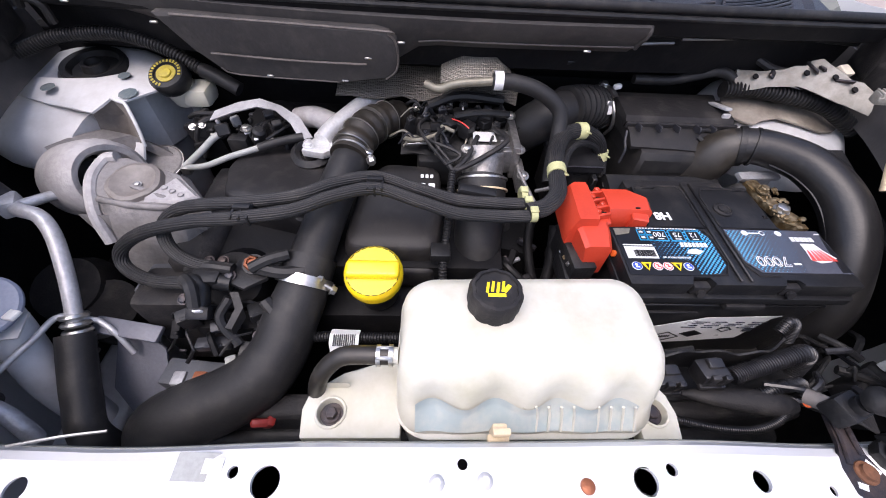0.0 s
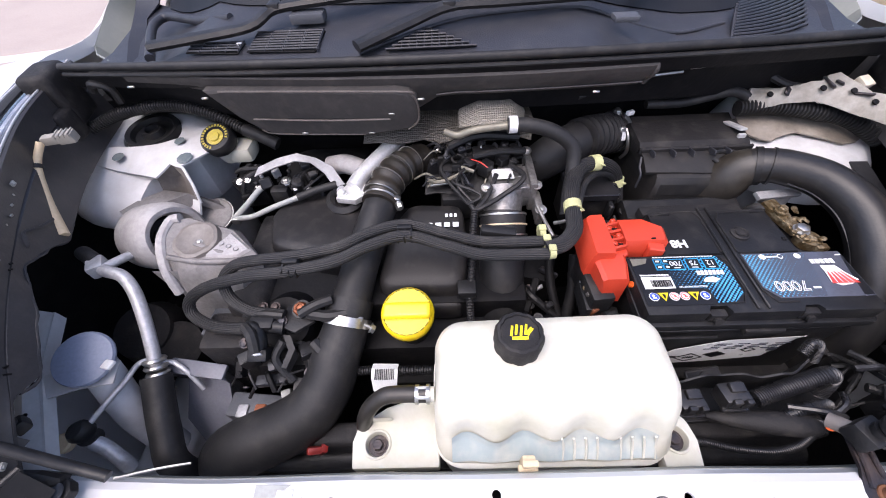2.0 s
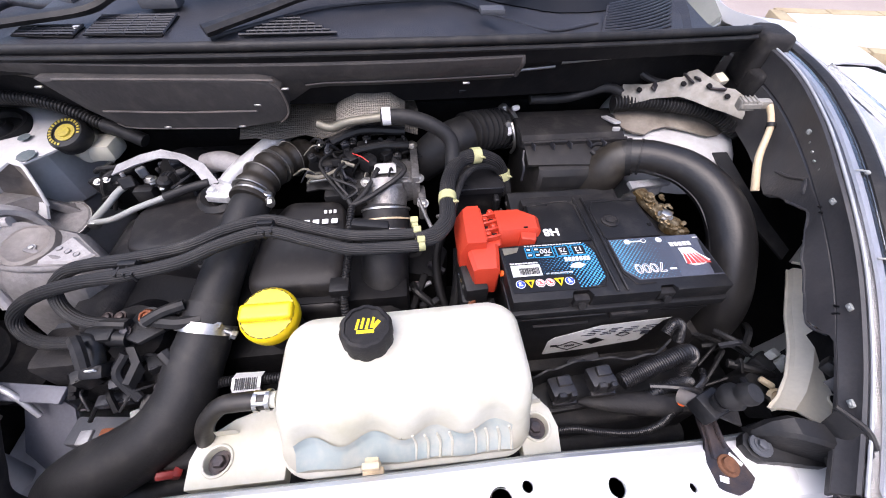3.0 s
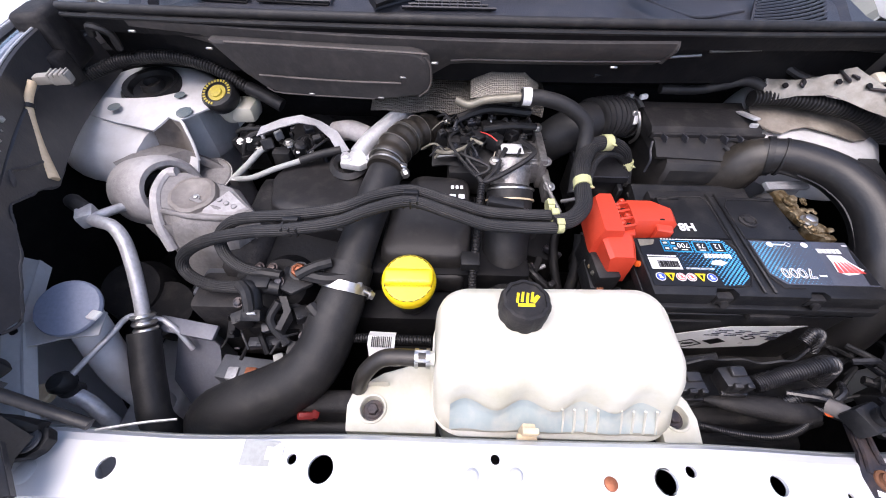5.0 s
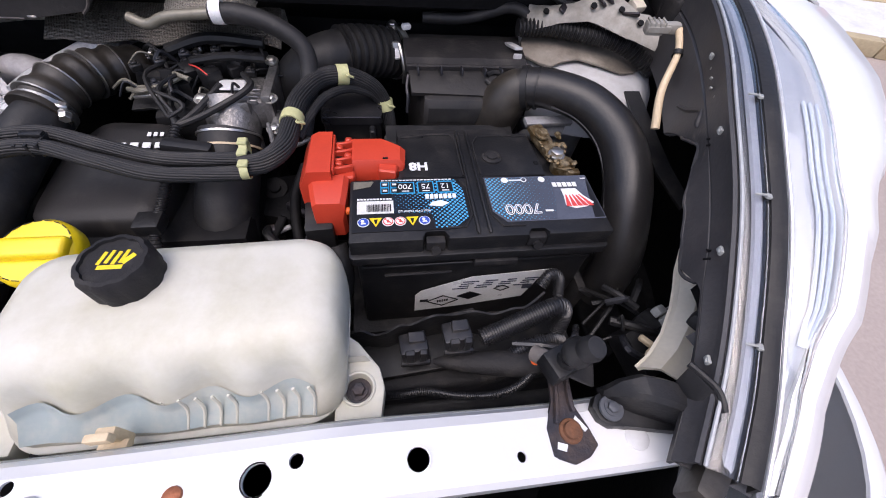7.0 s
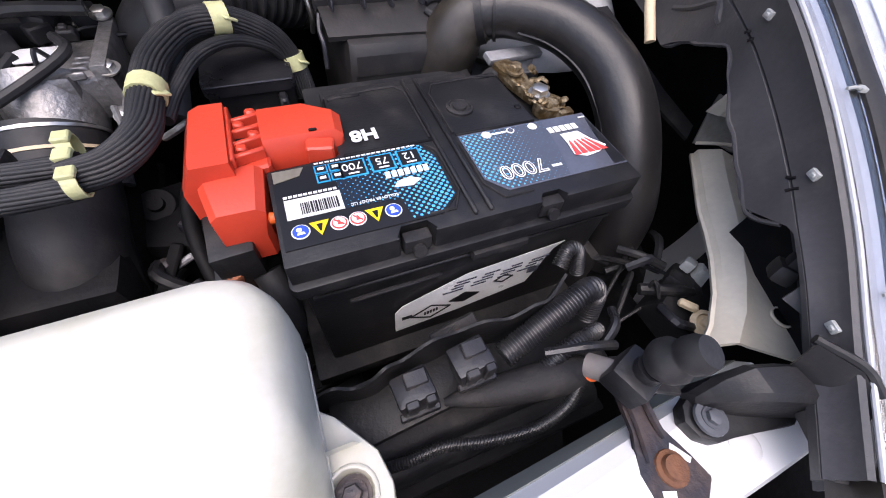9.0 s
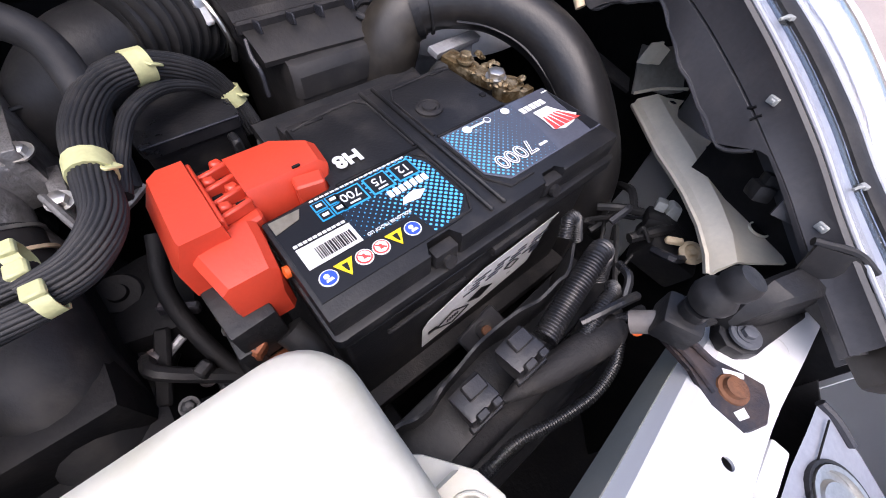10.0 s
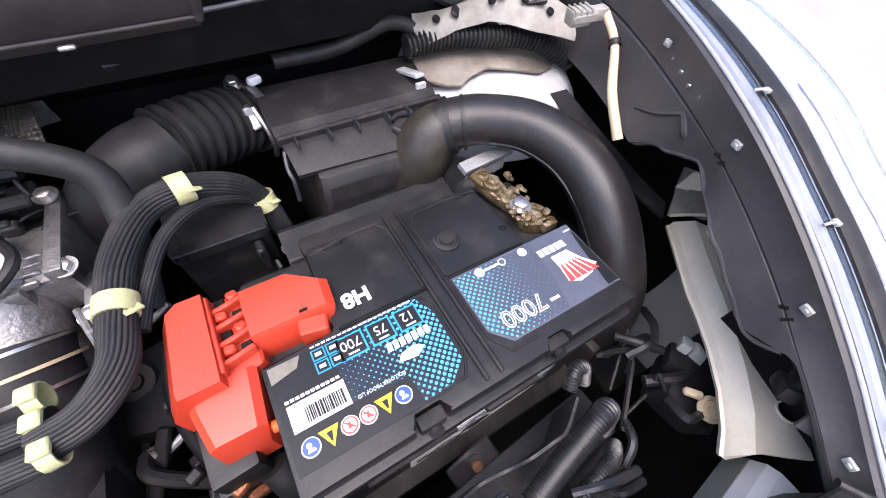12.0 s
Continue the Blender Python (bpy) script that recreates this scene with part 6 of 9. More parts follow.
part("cable", tube([(0.145, 0.566, 0.895), (0.150, 0.552, 0.88), (0.150, 0.545, 0.85), (0.14, 0.55, 0.80)], 0.011, 12), M_RUBBER, red)

# black flap and bracket behind the battery
flap = thing("battery_flap", (0.29, 0.72, 0.93), "black plastic flap along the back of the battery", "battery cover")
part("panel", loft([[Vector((x, 0.702, 0.908)), Vector((x, 0.707, 0.922)), Vector((x, 0.712, 0.926)), Vector((x, 0.742, 0.931)), Vector((x, 0.750, 0.926)), Vector((x, 0.748, 0.905))] for x in (0.208, 0.213, 0.29, 0.380, 0.386)]), M_BLACK, flap, smooth=25)
part("edge_bead", tube([(0.209, 0.7085, 0.9245), (0.29, 0.7085, 0.9245), (0.385, 0.7085, 0.9245)], 0.0018, 6, 2), M_BLACK, flap)
small = thing("relay_box", (0.165, 0.73, 0.90), "black relay box under the wiring loom", "relay box")
part("body", prism(rounded(0.125, 0.748, 0.202, 0.818, 0.004), 0.86, 0.934, 0.002, 2), M_BLACK, small)
part("lid", prism(rounded(0.123, 0.745, 0.204, 0.820, 0.005), 0.931, 0.9425, 0.002, 2), M_GLOSSBLACK, small)
# paler bead along the lid's front edge
part("edge", tube([(0.125, 0.7455, 0.9415), (0.165, 0.7450, 0.9420), (0.202, 0.7455, 0.9415)], 0.0011, 6), M_COWL, small, "pale front edge")
part("fixing", join(box((0.190, 0.738, 0.915), (0.008, 0.016, 0.030), 0.002, 1), box((0.198, 0.730, 0.900), (0.004, 0.010, 0.020), 0.001, 1, (20, 0, 10)), bolt((0.213, 0.735, 0.915), (0, -0.3, 1), 0.005, 0.006)), M_BLACK, small)
btray = thing("battery_tray", (0.30, 0.61, 0.75), "black plastic tray under the battery", "tray")
part("base", box((0.30, 0.612, 0.760), (0.30, 0.20, 0.02), 0.005, 2), M_BLACK_DULL, btray)
part("side_wall", box((0.455, 0.612, 0.80), (0.012, 0.19, 0.07), 0.003, 2), M_BLACK_DULL, btray)
part("back_wall", box((0.30, 0.715, 0.80), (0.30, 0.012, 0.08), 0.003, 2), M_BLACK_DULL, btray)

# ---- expansion tank ----
tank = thing("expansion_tank", (0.03, 0.45, 0.80), "milky white plastic coolant tank with fluid inside", "coolant tank")


def tank_ring(x0, x1, y0, y1, r, z, wave=0.0):
    out = []
    for x, y in rounded(x0, y0, x1, y1, r, 8):
        f = max(0.0, 1 - (y - y0) / 0.03)
        out.append(Vector((x, y + wave * f * (0.5 + 0.5 * math.cos((x - x0) / (x1 - x0) * 8 * math.pi)), z + (0.035 * (x - 0.03) if z > 0.925 else 0.0))))
    return out


def dense(poly):
    """The ring with many points along its four straight sides."""
    out = []
    for i, (a, b) in enumerate(zip(poly, poly[1:] + poly[:1])):
        n = 24 if i % 9 == 8 else 1
        out += [a.lerp(b, k / n) for k in range(n)]
    return out


def waved(ringpts, amount, x0=-0.09, x1=0.15):
    res = []
    ymin = min(p.y for p in ringpts)
    for p in ringpts:
        f = max(0.0, 1 - (p.y - ymin) / 0.02)
        g = 0.5 - 0.5 * math.cos((p.x - x0) / (x1 - x0) * 2 * math.pi * 4)
        res.append(Vector((p.x, p.y + amount * f * g, p.z)))
    return res


base = [tank_ring(-0.088, 0.150, 0.384, 0.512, 0.026, 0.80), tank_ring(-0.093, 0.160, 0.380, 0.516, 0.026, 0.895), tank_ring(-0.094, 0.162, 0.381, 0.517, 0.027, 0.905), tank_ring(-0.094, 0.163, 0.392, 0.518, 0.028, 0.918),
        tank_ring(-0.094, 0.163, 0.397, 0.519, 0.029, 0.932), tank_ring(-0.093, 0.162, 0.402, 0.520, 0.030, 0.948), tank_ring(-0.090, 0.159, 0.411, 0.519, 0.030, 0.961), tank_ring(-0.085, 0.153, 0.421, 0.515, 0.028, 0.969), tank_ring(-0.074, 0.140, 0.434, 0.504, 0.022, 0.9735)]
waves = (0, 0, 0.002, 0.010, 0.012, 0.008, 0.003, 0, 0)
body = part("tank_body", loft([waved(dense(r), w) for r, w in zip(base, waves)]), M_TANK, tank, smooth=60)
part("seam", loft([waved(dense(tank_ring(-0.095 - e, 0.160 + e, 0.378 - e, 0.518 + e, 0.035, z)), 0) for e, z in ((0, 0.8945), (0.002, 0.8955), (0.002, 0.8985), (0, 0.8995))]), M_TANK, tank)
part("coolant_window", loft([waved([Vector((x, y - 0.0008, z)) for x in [-0.076 + 0.214 * k / 40 for k in range(41)]], w, -0.09, 0.15) for y, z, w in ((0.3808, 0.9065, 0.002), (0.3916, 0.918, 0.0098), (0.3932, 0.923, 0.0106), (0.3948, 0.929, 0.0116))], caps=False, loop=False), M_COOLANT, tank, "bluish fluid showing through the wall", smooth=60)
for k in range(9):
    x = 0.028 + 0.012 * k + (0.012 if k > 4 else 0)
    part("level_rib", tube([(x, 0.3812, 0.906), (x + 0.001, 0.3925, 0.917), (x - 0.002, 0.397, 0.929)], 0.0014, 6, 3), M_TANK, tank)
for poly, bx in (([(-0.186, 0.378), (-0.090, 0.378), (-0.090, 0.462), (-0.110, 0.455), (-0.152, 0.442), (-0.184, 0.422), (-0.189, 0.405)], -0.160), ([(0.150, 0.374), (0.190, 0.374), (0.194, 0.400), (0.190, 0.419), (0.170, 0.446), (0.150, 0.462)], 0.170)):
    ear = part("ear", cut(prism(poly, 0.876, 0.896, 0.003, 2), lathe([(0.0001, -0.009), (0.0115, -0.009), (0.0135, 0.0), (0.0135, 0.02), (0.0001, 0.02)], 24, Matrix.Translation((bx, 0.402, 0.8965)))), M_TANK, tank, "white mounting ear")
    part("socket_rim", tube([(bx + 0.0145 * math.cos(radians(20 * k)), 0.402 + 0.0145 * math.sin(radians(20 * k)), 0.8962) for k in range(19)], 0.0016, 8, 1), M_TANK, ear)
    part("ear_bolt", join(lathe([(0.0001, 0), (0.0112, 0), (0.0112, 0.001), (0.0001, 0.001)], 20, Matrix.Translation((bx, 0.402, 0.8880))), bolt((bx, 0.402, 0.8890), (0, 0, 1), 0.0062, 0.007, 1.4)), M_IRON, ear, "dirty steel bolt in its socket")
    part("ear_foot", join(*[box((bx + d, 0.372, 0.872), (0.010, 0.010, 0.032), 0.002, 1) for d in (-0.016, 0.016)], box((bx, 0.371, 0.883), (0.046, 0.006, 0.006), 0.001, 1)), M_TANK, ear)
    d = 0.004 if bx < 0 else -0.004
    part("gusset", loft([[Vector((gx, 0.426, 0.894)), Vector((gx + d, 0.426, 0.910)), Vector((gx + d, 0.428, 0.894))] for gx in (bx - 0.012, bx + 0.012)]), M_TANK, ear)
part("front_clip", join(box((0.0, 0.377, 0.925), (0.013, 0.008, 0.026), 0.002, 2), box((0.0, 0.3725, 0.940), (0.016, 0.006, 0.010), 0.002, 2), box((0.0, 0.370, 0.921), (0.020, 0.010, 0.008), 0.002, 2)), M_CREAM, tank, "cream plastic clip")
cap = part("tank_cap", join(lathe([(0.0001, 0.012), (0.026, 0.012), (0.0265, 0.016), (0.0265, 0.036), (0.024, 0.040), (0.021, 0.0405), (0.0205, 0.038), (0.0001, 0.0378)], 60, Matrix.Translation((-0.001, 0.484, 0.957)), 10, 0.0012), lathe([(0.0001, 0.008), (0.0235, 0.008), (0.0235, 0.014), (0.0001, 0.014)], 30, Matrix.Translation((-0.001, 0.482, 0.956)))), M_BLACK_DULL, tank, "black ribbed pressure cap with a yellow warning symbol")
part("cap_neck", lathe([(0.0001, -0.004), (0.022, -0.004), (0.0225, 0.009), (0.0001, 0.009)], 30, Matrix.Translation((-0.001, 0.482, 0.957))), M_TANK, tank)
for k in range(4):
    part("cap_symbol", box((-0.009 + 0.005 * k, 0.487 + 0.0012 * (k % 2), 0.9945), (0.0034, 0.013, 0.0012), 0.0008, 1, (0, 0, -12)), M_YELLOW, cap, "yellow printed symbol")
part("cap_symbol", box((-0.001, 0.4785, 0.9945), (0.018, 0.0045, 0.0012), 0.0008, 1), M_YELLOW, cap)
part("cap_symbol", box((0.0095, 0.486, 0.9945), (0.005, 0.011, 0.0012), 0.0008, 1, (0, 0, -40)), M_YELLOW, cap)
part("outlet", lathe([(0.0001, 0), (0.008, 0), (0.008, 0.02), (0.0001, 0.02)], 16, aim((-0.093, 0.440, 0.945), (-1, 0, 0))), M_TANK, tank)
hose = thing("coolant_hose", (-0.18, 0.42, 0.80), "black rubber coolant hose running from the tank", "hose")
part("hose", tube([(-0.100, 0.440, 0.945), (-0.13, 0.441, 0.944), (-0.152, 0.440, 0.938), (-0.172, 0.430, 0.915), (-0.182, 0.42, 0.87), (-0.19, 0.42, 0.80)], 0.0092, 14), M_BROWNED, hose)
part("spring_clip", join(ring((-0.112, 0.440, 0.9445), (1, 0, 0), 0.0096, 0.004, 0.001), ring((-0.100, 0.440, 0.945), (1, 0, 0), 0.0096, 0.004, 0.001), box((-0.106, 0.434, 0.9530), (0.016, 0.004, 0.003), 0.001, 1), box((-0.106, 0.444, 0.9530), (0.016, 0.004, 0.003), 0.001, 1)), M_STEEL, hose, "steel spring hose clip")


# ---- engine ----
engine = thing("engine", (-0.15, 0.65, 0.32), "engine under black covers, shade put into its near-black colour", "engine")
# low engine parts carry the bay's shade in their near-black colour
part("block", box((-0.16, 0.67, 0.60), (0.42, 0.26, 0.48), 0.02, 2), M_SHADEBLACK, engine)
part("cylinder_head", box((-0.16, 0.69, 0.855), (0.40, 0.20, 0.06), 0.01, 2), M_SHADEBLACK, engine)
part("filter_housing", box((-0.10, 0.56, 0.62), (0.20, 0.08, 0.26), 0.02, 2), M_SHADEBLACK, engine)
part("gearbox", box((0.20, 0.64, 0.54), (0.30, 0.24, 0.30), 0.05, 3), M_SHADEBLACK, engine)
part("timing_cover", join(box((-0.375, 0.68, 0.72), (0.06, 0.20, 0.36), 0.02, 3), box((-0.395, 0.56, 0.80), (0.075, 0.06, 0.16), 0.01, 2)), M_BLACK_DULL, engine)


def cushion(poly, z0, z1, mid, tilt=(0, 0)):
    """A domed cover over a plan polygon; tilt: the rise per metre in x and y."""
    cx, cy = sum(p[0] for p in poly) / len(poly), sum(p[1] for p in poly) / len(poly)
    P = [Vector((x, y, 0)) for x, y in poly]
    loop = []
    n = len(P)
    for i in range(n):
        a, b, c = P[i - 1], P[i], P[(i + 1) % n]
        for k in range(5):
            t = k / 4
            s, e = b.lerp(a, 0.22), b.lerp(c, 0.22)
            loop.append(s.lerp(b, t).lerp(b.lerp(e, t), t))
    rings = []
    for f, h in ((1.0, 0.0), (1.0, 0.55), (0.985, 0.75), (0.955, 0.90), (0.90, 0.97), (0.7, 1.0), (0.35, 1.0 + mid)):
        rings.append([Vector((cx + (p.x - cx) * f, cy + (p.y - cy) * f, z0 + (z1 - z0) * h + (tilt[0] * (p.x - cx) + tilt[1] * (p.y - cy)) * f * (1 if h > 0.3 else 0))) for p in loop])
    return loft(rings)


cover = thing("engine_cover", (-0.2, 0.69, 0.88), "matt black moulded engine cover in two domed halves", "engine cover")
part("dome", cushion([(-0.352, 0.672), (-0.230, 0.640), (-0.205, 0.70), (-0.215, 0.795), (-0.345, 0.815), (-0.372, 0.75)], 0.86, 0.928, 0.03, (0, -0.05)), M_COVER, cover, smooth=60)
part("dome", cushion([(-0.183, 0.603), (-0.052, 0.600), (-0.044, 0.66), (-0.048, 0.745), (-0.135, 0.75), (-0.17, 0.70)], 0.86, 0.925, 0.03, (0, 0.22)), M_COVER, cover, smooth=60)
part("tray", box((-0.205, 0.71, 0.862), (0.30, 0.19, 0.03), 0.012, 2), M_SHADEBLACK, cover)
part("skirt", box((-0.115, 0.600, 0.862), (0.12, 0.03, 0.04), 0.012, 3), M_COVER, cover)
mark = part("brand_plate", join(*[box((-0.116 + 0.0135 * k, 0.7005, 0.9345), (0.0095, 0.0085, 0.0016), 0.0008, 1, (12, 0, 0)) for k in range(5)], *[box((-0.076 + 0.007 * k, 0.7175, 0.9378), (0.0045, 0.0065, 0.0012), 0.0006, 1, (12, 0, 0)) for k in range(3)]), M_PRINTWHITE, cover, "pale brand lettering drawn as bars")
part("lifting_eye", join(lathe([(0.018, 0), (0.030, 0), (0.032, 0.012), (0.024, 0.018), (0.018, 0.012), (0.018, 0)], 24, aim((-0.245, 0.770, 0.925), (0, -0.2, 1))), lathe([(0.0001, 0), (0.014, 0), (0.012, 0.010), (0.0001, 0.012)], 18, Matrix.Translation((-0.245, 0.770, 0.925)))), M_BLACK, cover)
part("cover_nut", bolt((-0.236, 0.652, 0.915), (0, 0, 1), 0.006, 0.010, 2.0), M_BLACK, cover)

oil = thing("oil_cap", (-0.131, 0.560, 0.90), "bright yellow oil filler cap with a grip bar", "oil cap")
part("cap", join(lathe([(0.0001, 0.0), (0.031, 0.0), (0.0350, 0.004), (0.0358, 0.014), (0.0350, 0.020), (0.032, 0.0235), (0.0001, 0.024)], 40, aim((-0.131, 0.558, 0.905), (0, -0.22, 1))), turned(box((0, 0, 0.026), (0.064, 0.022, 0.014), 0.007, 4), aim((-0.131, 0.558, 0.905), (0, -0.22, 1)))), M_YELLOW, oil)
part("rim_line", turned(join(*[box((0.0315 * math.cos(a), 0.0315 * math.sin(a), 0.0240), (0.0009, 0.0065, 0.0008), 0.0002, 1, (0, 0, math.degrees(a))) for a in [math.pi * (0.1 + 0.8 * k / 9) for k in range(10)] + [math.pi * (1.1 + 0.8 * k / 9) for k in range(10)]]), aim((-0.131, 0.558, 0.905), (0, -0.22, 1))), M_INK, oil)
part("neck", lathe([(0.0001, -0.05), (0.026, -0.05), (0.026, 0.002), (0.0001, 0.002)], 24, aim((-0.131, 0.558, 0.905), (0, -0.22, 1))), M_BLACK, oil)

# ---- big intake duct ----
duct = thing("intake_duct", (-0.25, 0.55, 0.74), "wide black rubber intake duct with steel band clamps", "air duct")
part("hose", tube([(-0.175, 0.735, 0.958, 0.026), (-0.184, 0.700, 0.952, 0.0255), (-0.200, 0.645, 0.930, 0.026), (-0.216, 0.590, 0.902, 0.028), (-0.225, 0.550, 0.880, 0.032), (-0.236, 0.522, 0.864, 0.034), (-0.246, 0.492, 0.845, 0.035), (-0.270, 0.462, 0.825, 0.037), (-0.311, 0.443, 0.805, 0.039), (-0.366, 0.428, 0.783, 0.041), (-0.408, 0.422, 0.745, 0.042), (-0.425, 0.42, 0.68, 0.042)], None, 24, 6), M_RUBBER, duct)
part("collar", ring((-0.219, 0.578, 0.896), (-0.2, -0.86, -0.45), 0.0285, 0.030, 0.004), M_RUBBER, duct)
c = part("band_clamp", join(ring((-0.222, 0.563, 0.8885), (-0.2, -0.86, -0.45), 0.0335, 0.013, 0.0012), box((-0.203, 0.555, 0.908), (0.020, 0.010, 0.008), 0.002, 1, (0, 25, -10))), M_STEEL, duct, "bright steel band clamp")
part("clamp_screw", join(lathe([(0.0001, 0), (0.003, 0), (0.003, 0.022), (0.0001, 0.022)], 10, aim((-0.200, 0.553, 0.902), (1, -0.25, -0.6))), bolt((-0.186, 0.549, 0.893), (1, -0.25, -0.6), 0.006, 0.007, 1.2)), M_STEEL, c)
sl = part("bellows", ribbed([(-0.178, 0.722, 0.962), (-0.169, 0.760, 0.970), (-0.150, 0.800, 0.968), (-0.122, 0.836, 0.957), (-0.105, 0.86, 0.93)], 0.0265, 0.021, 0.0016, 26), M_BROWNED, duct, "browned ribbed duct section")
for p, d in (((-0.176, 0.738, 0.966), (0.25, 1, 0.2)), ((-0.167, 0.766, 0.9705), (0.4, 1, 0.08)), ((-0.154, 0.794, 0.969), (0.55, 1, -0.08)), ((-0.136, 0.820, 0.9635), (0.75, 1, -0.25))):
    part("spring_band", ring(p, d, 0.0282, 0.0017, 0.0010), M_STEEL, sl, "thin bright band")
part("band_clamp", join(ring((-0.1765, 0.730, 0.9605), (0.2, 1, 0.25), 0.0275, 0.009, 0.0014), box((-0.152, 0.724, 0.970), (0.014, 0.010, 0.010), 0.002, 1, (0, 20, 0)), bolt((-0.148, 0.718, 0.966), (0.3, -1, -0.2), 0.006, 0.010, 1.1)), M_STEEL, duct, "steel band clamp")

# bright pipe and turbo parts behind
bp = thing("turbo_pipe", (-0.19, 0.84, 0.93), "bright aluminium turbo pipe with a flange", "metal pipe")
part("pipe", tube([(-0.228, 0.775, 0.952), (-0.215, 0.800, 0.958), (-0.182, 0.845, 0.967), (-0.146, 0.893, 0.974), (-0.135, 0.91, 0.975)], 0.014, 16), M_BRIGHT, bp)
part("flange", join(prism([(-0.255, 0.752), (-0.222, 0.745), (-0.198, 0.765), (-0.205, 0.785), (-0.24, 0.79)], 0.940, 0.952, 0.003, 2), bolt((-0.245, 0.762, 0.952), (0, 0, 1), 0.006, 0.006), bolt((-0.208, 0.760, 0.952), (0, 0, 1), 0.006, 0.006)), M_BRIGHT, bp)
part("rubber_end", tube([(-0.138, 0.905, 0.975), (-0.11, 0.92, 0.975), (-0.07, 0.915, 0.965), (-0.04, 0.90, 0.94)], 0.013, 12), M_RUBBER, bp)
turbo = thing("turbo_shield", (-0.27, 0.83, 0.88), "bright bent heat shields behind the engine covers", "heat shield")
part("shield", sheet([[(-0.394, 0.794, 0.968), (-0.388, 0.808, 0.976)], [(-0.360, 0.804, 0.977), (-0.354, 0.819, 0.985)], [(-0.325, 0.810, 0.984), (-0.322, 0.823, 0.990)], [(-0.300, 0.812, 0.978), (-0.293, 0.822, 0.980)], [(-0.278, 0.800, 0.964), (-0.266, 0.812, 0.968)], [(-0.262, 0.782, 0.944), (-0.246, 0.790, 0.946)], [(-0.258, 0.766, 0.926), (-0.240, 0.774, 0.928)]], 0.0025), M_ALU_DULL, turbo, "bent bright shield plate")
rt = random.Random(12)
for k in range(34):
    x, y, z = rt.uniform(-0.43, -0.27), rt.uniform(0.785, 0.86), rt.uniform(0.915, 0.958)
    part("small_fitting", box((x, y, z), (rt.uniform(0.006, 0.022), rt.uniform(0.006, 0.018), rt.uniform(0.006, 0.02)), 0.002, 1, (rt.uniform(-30, 30), 0, rt.uniform(0, 90))), (M_BLACK, M_SHADEBLACK, M_LOOM, M_ALU_DULL)[k % 4], turbo)
for k in range(7):
    x, y = rt.uniform(-0.38, -0.29), rt.uniform(0.77, 0.82)
    part("thin_wire", tube([(x, y, 0.945), (x + rt.uniform(-0.02, 0.03), y + 0.02, 0.955), (x + rt.uniform(-0.02, 0.05), y + 0.045, 0.945)], 0.002, 6, 5), (M_BLACK, M_RUBBER)[k % 2], turbo)
part("dark_bracket", join(box((-0.425, 0.835, 0.915), (0.040, 0.050, 0.060), 0.006, 2, (8, 0, 12)), box((-0.412, 0.815, 0.940), (0.030, 0.014, 0.026), 0.003, 2, (-10, 15, 20)), box((-0.436, 0.812, 0.925), (0.014, 0.012, 0.050), 0.003, 2, (0, -12, 0))), M_BLACK, turbo, "black bracket beside the tower")
for pts, r in (([(-0.440, 0.800, 0.900), (-0.425, 0.805, 0.945), (-0.405, 0.815, 0.958), (-0.385, 0.830, 0.950)], 0.0045), ([(-0.445, 0.830, 0.950), (-0.425, 0.822, 0.962), (-0.400, 0.826, 0.960)], 0.0035), ([(-0.430, 0.795, 0.900), (-0.412, 0.800, 0.930), (-0.398, 0.812, 0.940)], 0.003)):
    part("thin_wire", tube(pts, r, 8, 5), M_RUBBER, turbo)
for p in ((-0.432, 0.806, 0.948), (-0.416, 0.806, 0.952), (-0.405, 0.806, 0.935)):
    part("bolt", bolt(p, (0.1, -0.6, 1), 0.004, 0.004, 1.4), M_STEEL, turbo)
part("white_tag", box((-0.345, 0.797, 0.9475), (0.012, 0.005, 0.003), 0.001, 1, (0, 0, 25)), M_PRINTWHITE, turbo)
part("white_tag", box((-0.332, 0.788, 0.944), (0.006, 0.010, 0.003), 0.001, 1, (0, 0, 25)), M_PRINTWHITE, turbo)
part("housing", join(lathe([(0.0001, 0), (0.05, 0), (0.055, 0.02), (0.04, 0.05), (0.0001, 0.055)], 20, aim((-0.32, 0.86, 0.895), (0.1, -0.3, 1))), box((-0.27, 0.875, 0.92), (0.12, 0.06, 0.05), 0.015, 2)), M_SHADEBLACK, turbo)
part("elbow", tube([(-0.28, 0.845, 0.945), (-0.25, 0.835, 0.955), (-0.22, 0.825, 0.95)], 0.017, 14), M_CASTPALE, turbo)
fo = part("foil", sheet([[(-0.33 + 0.05 * i, 0.935 - 0.006 * (i % 2), 0.965 + 0.01 * math.sin(i)), (-0.33 + 0.05 * i, 0.925, 1.0 + 0.012 * math.sin(i * 1.7)), (-0.33 + 0.05 * i, 0.945, 1.02)] for i in range(9)], 0.002), M_FOIL, turbo, "dimpled heat shield foil")
part("foil", sheet([[(-0.052, 0.825, 1.024), (-0.052, 0.85, 1.034), (-0.048, 0.88, 1.034)], [(-0.02, 0.815, 1.034), (-0.02, 0.84, 1.048), (-0.02, 0.88, 1.050)], [(0.03, 0.815, 1.034), (0.032, 0.84, 1.050), (0.03, 0.88, 1.048)], [(0.050, 0.825, 1.022), (0.054, 0.85, 1.034), (0.052, 0.88, 1.03)]], 0.002), M_FOIL, turbo)
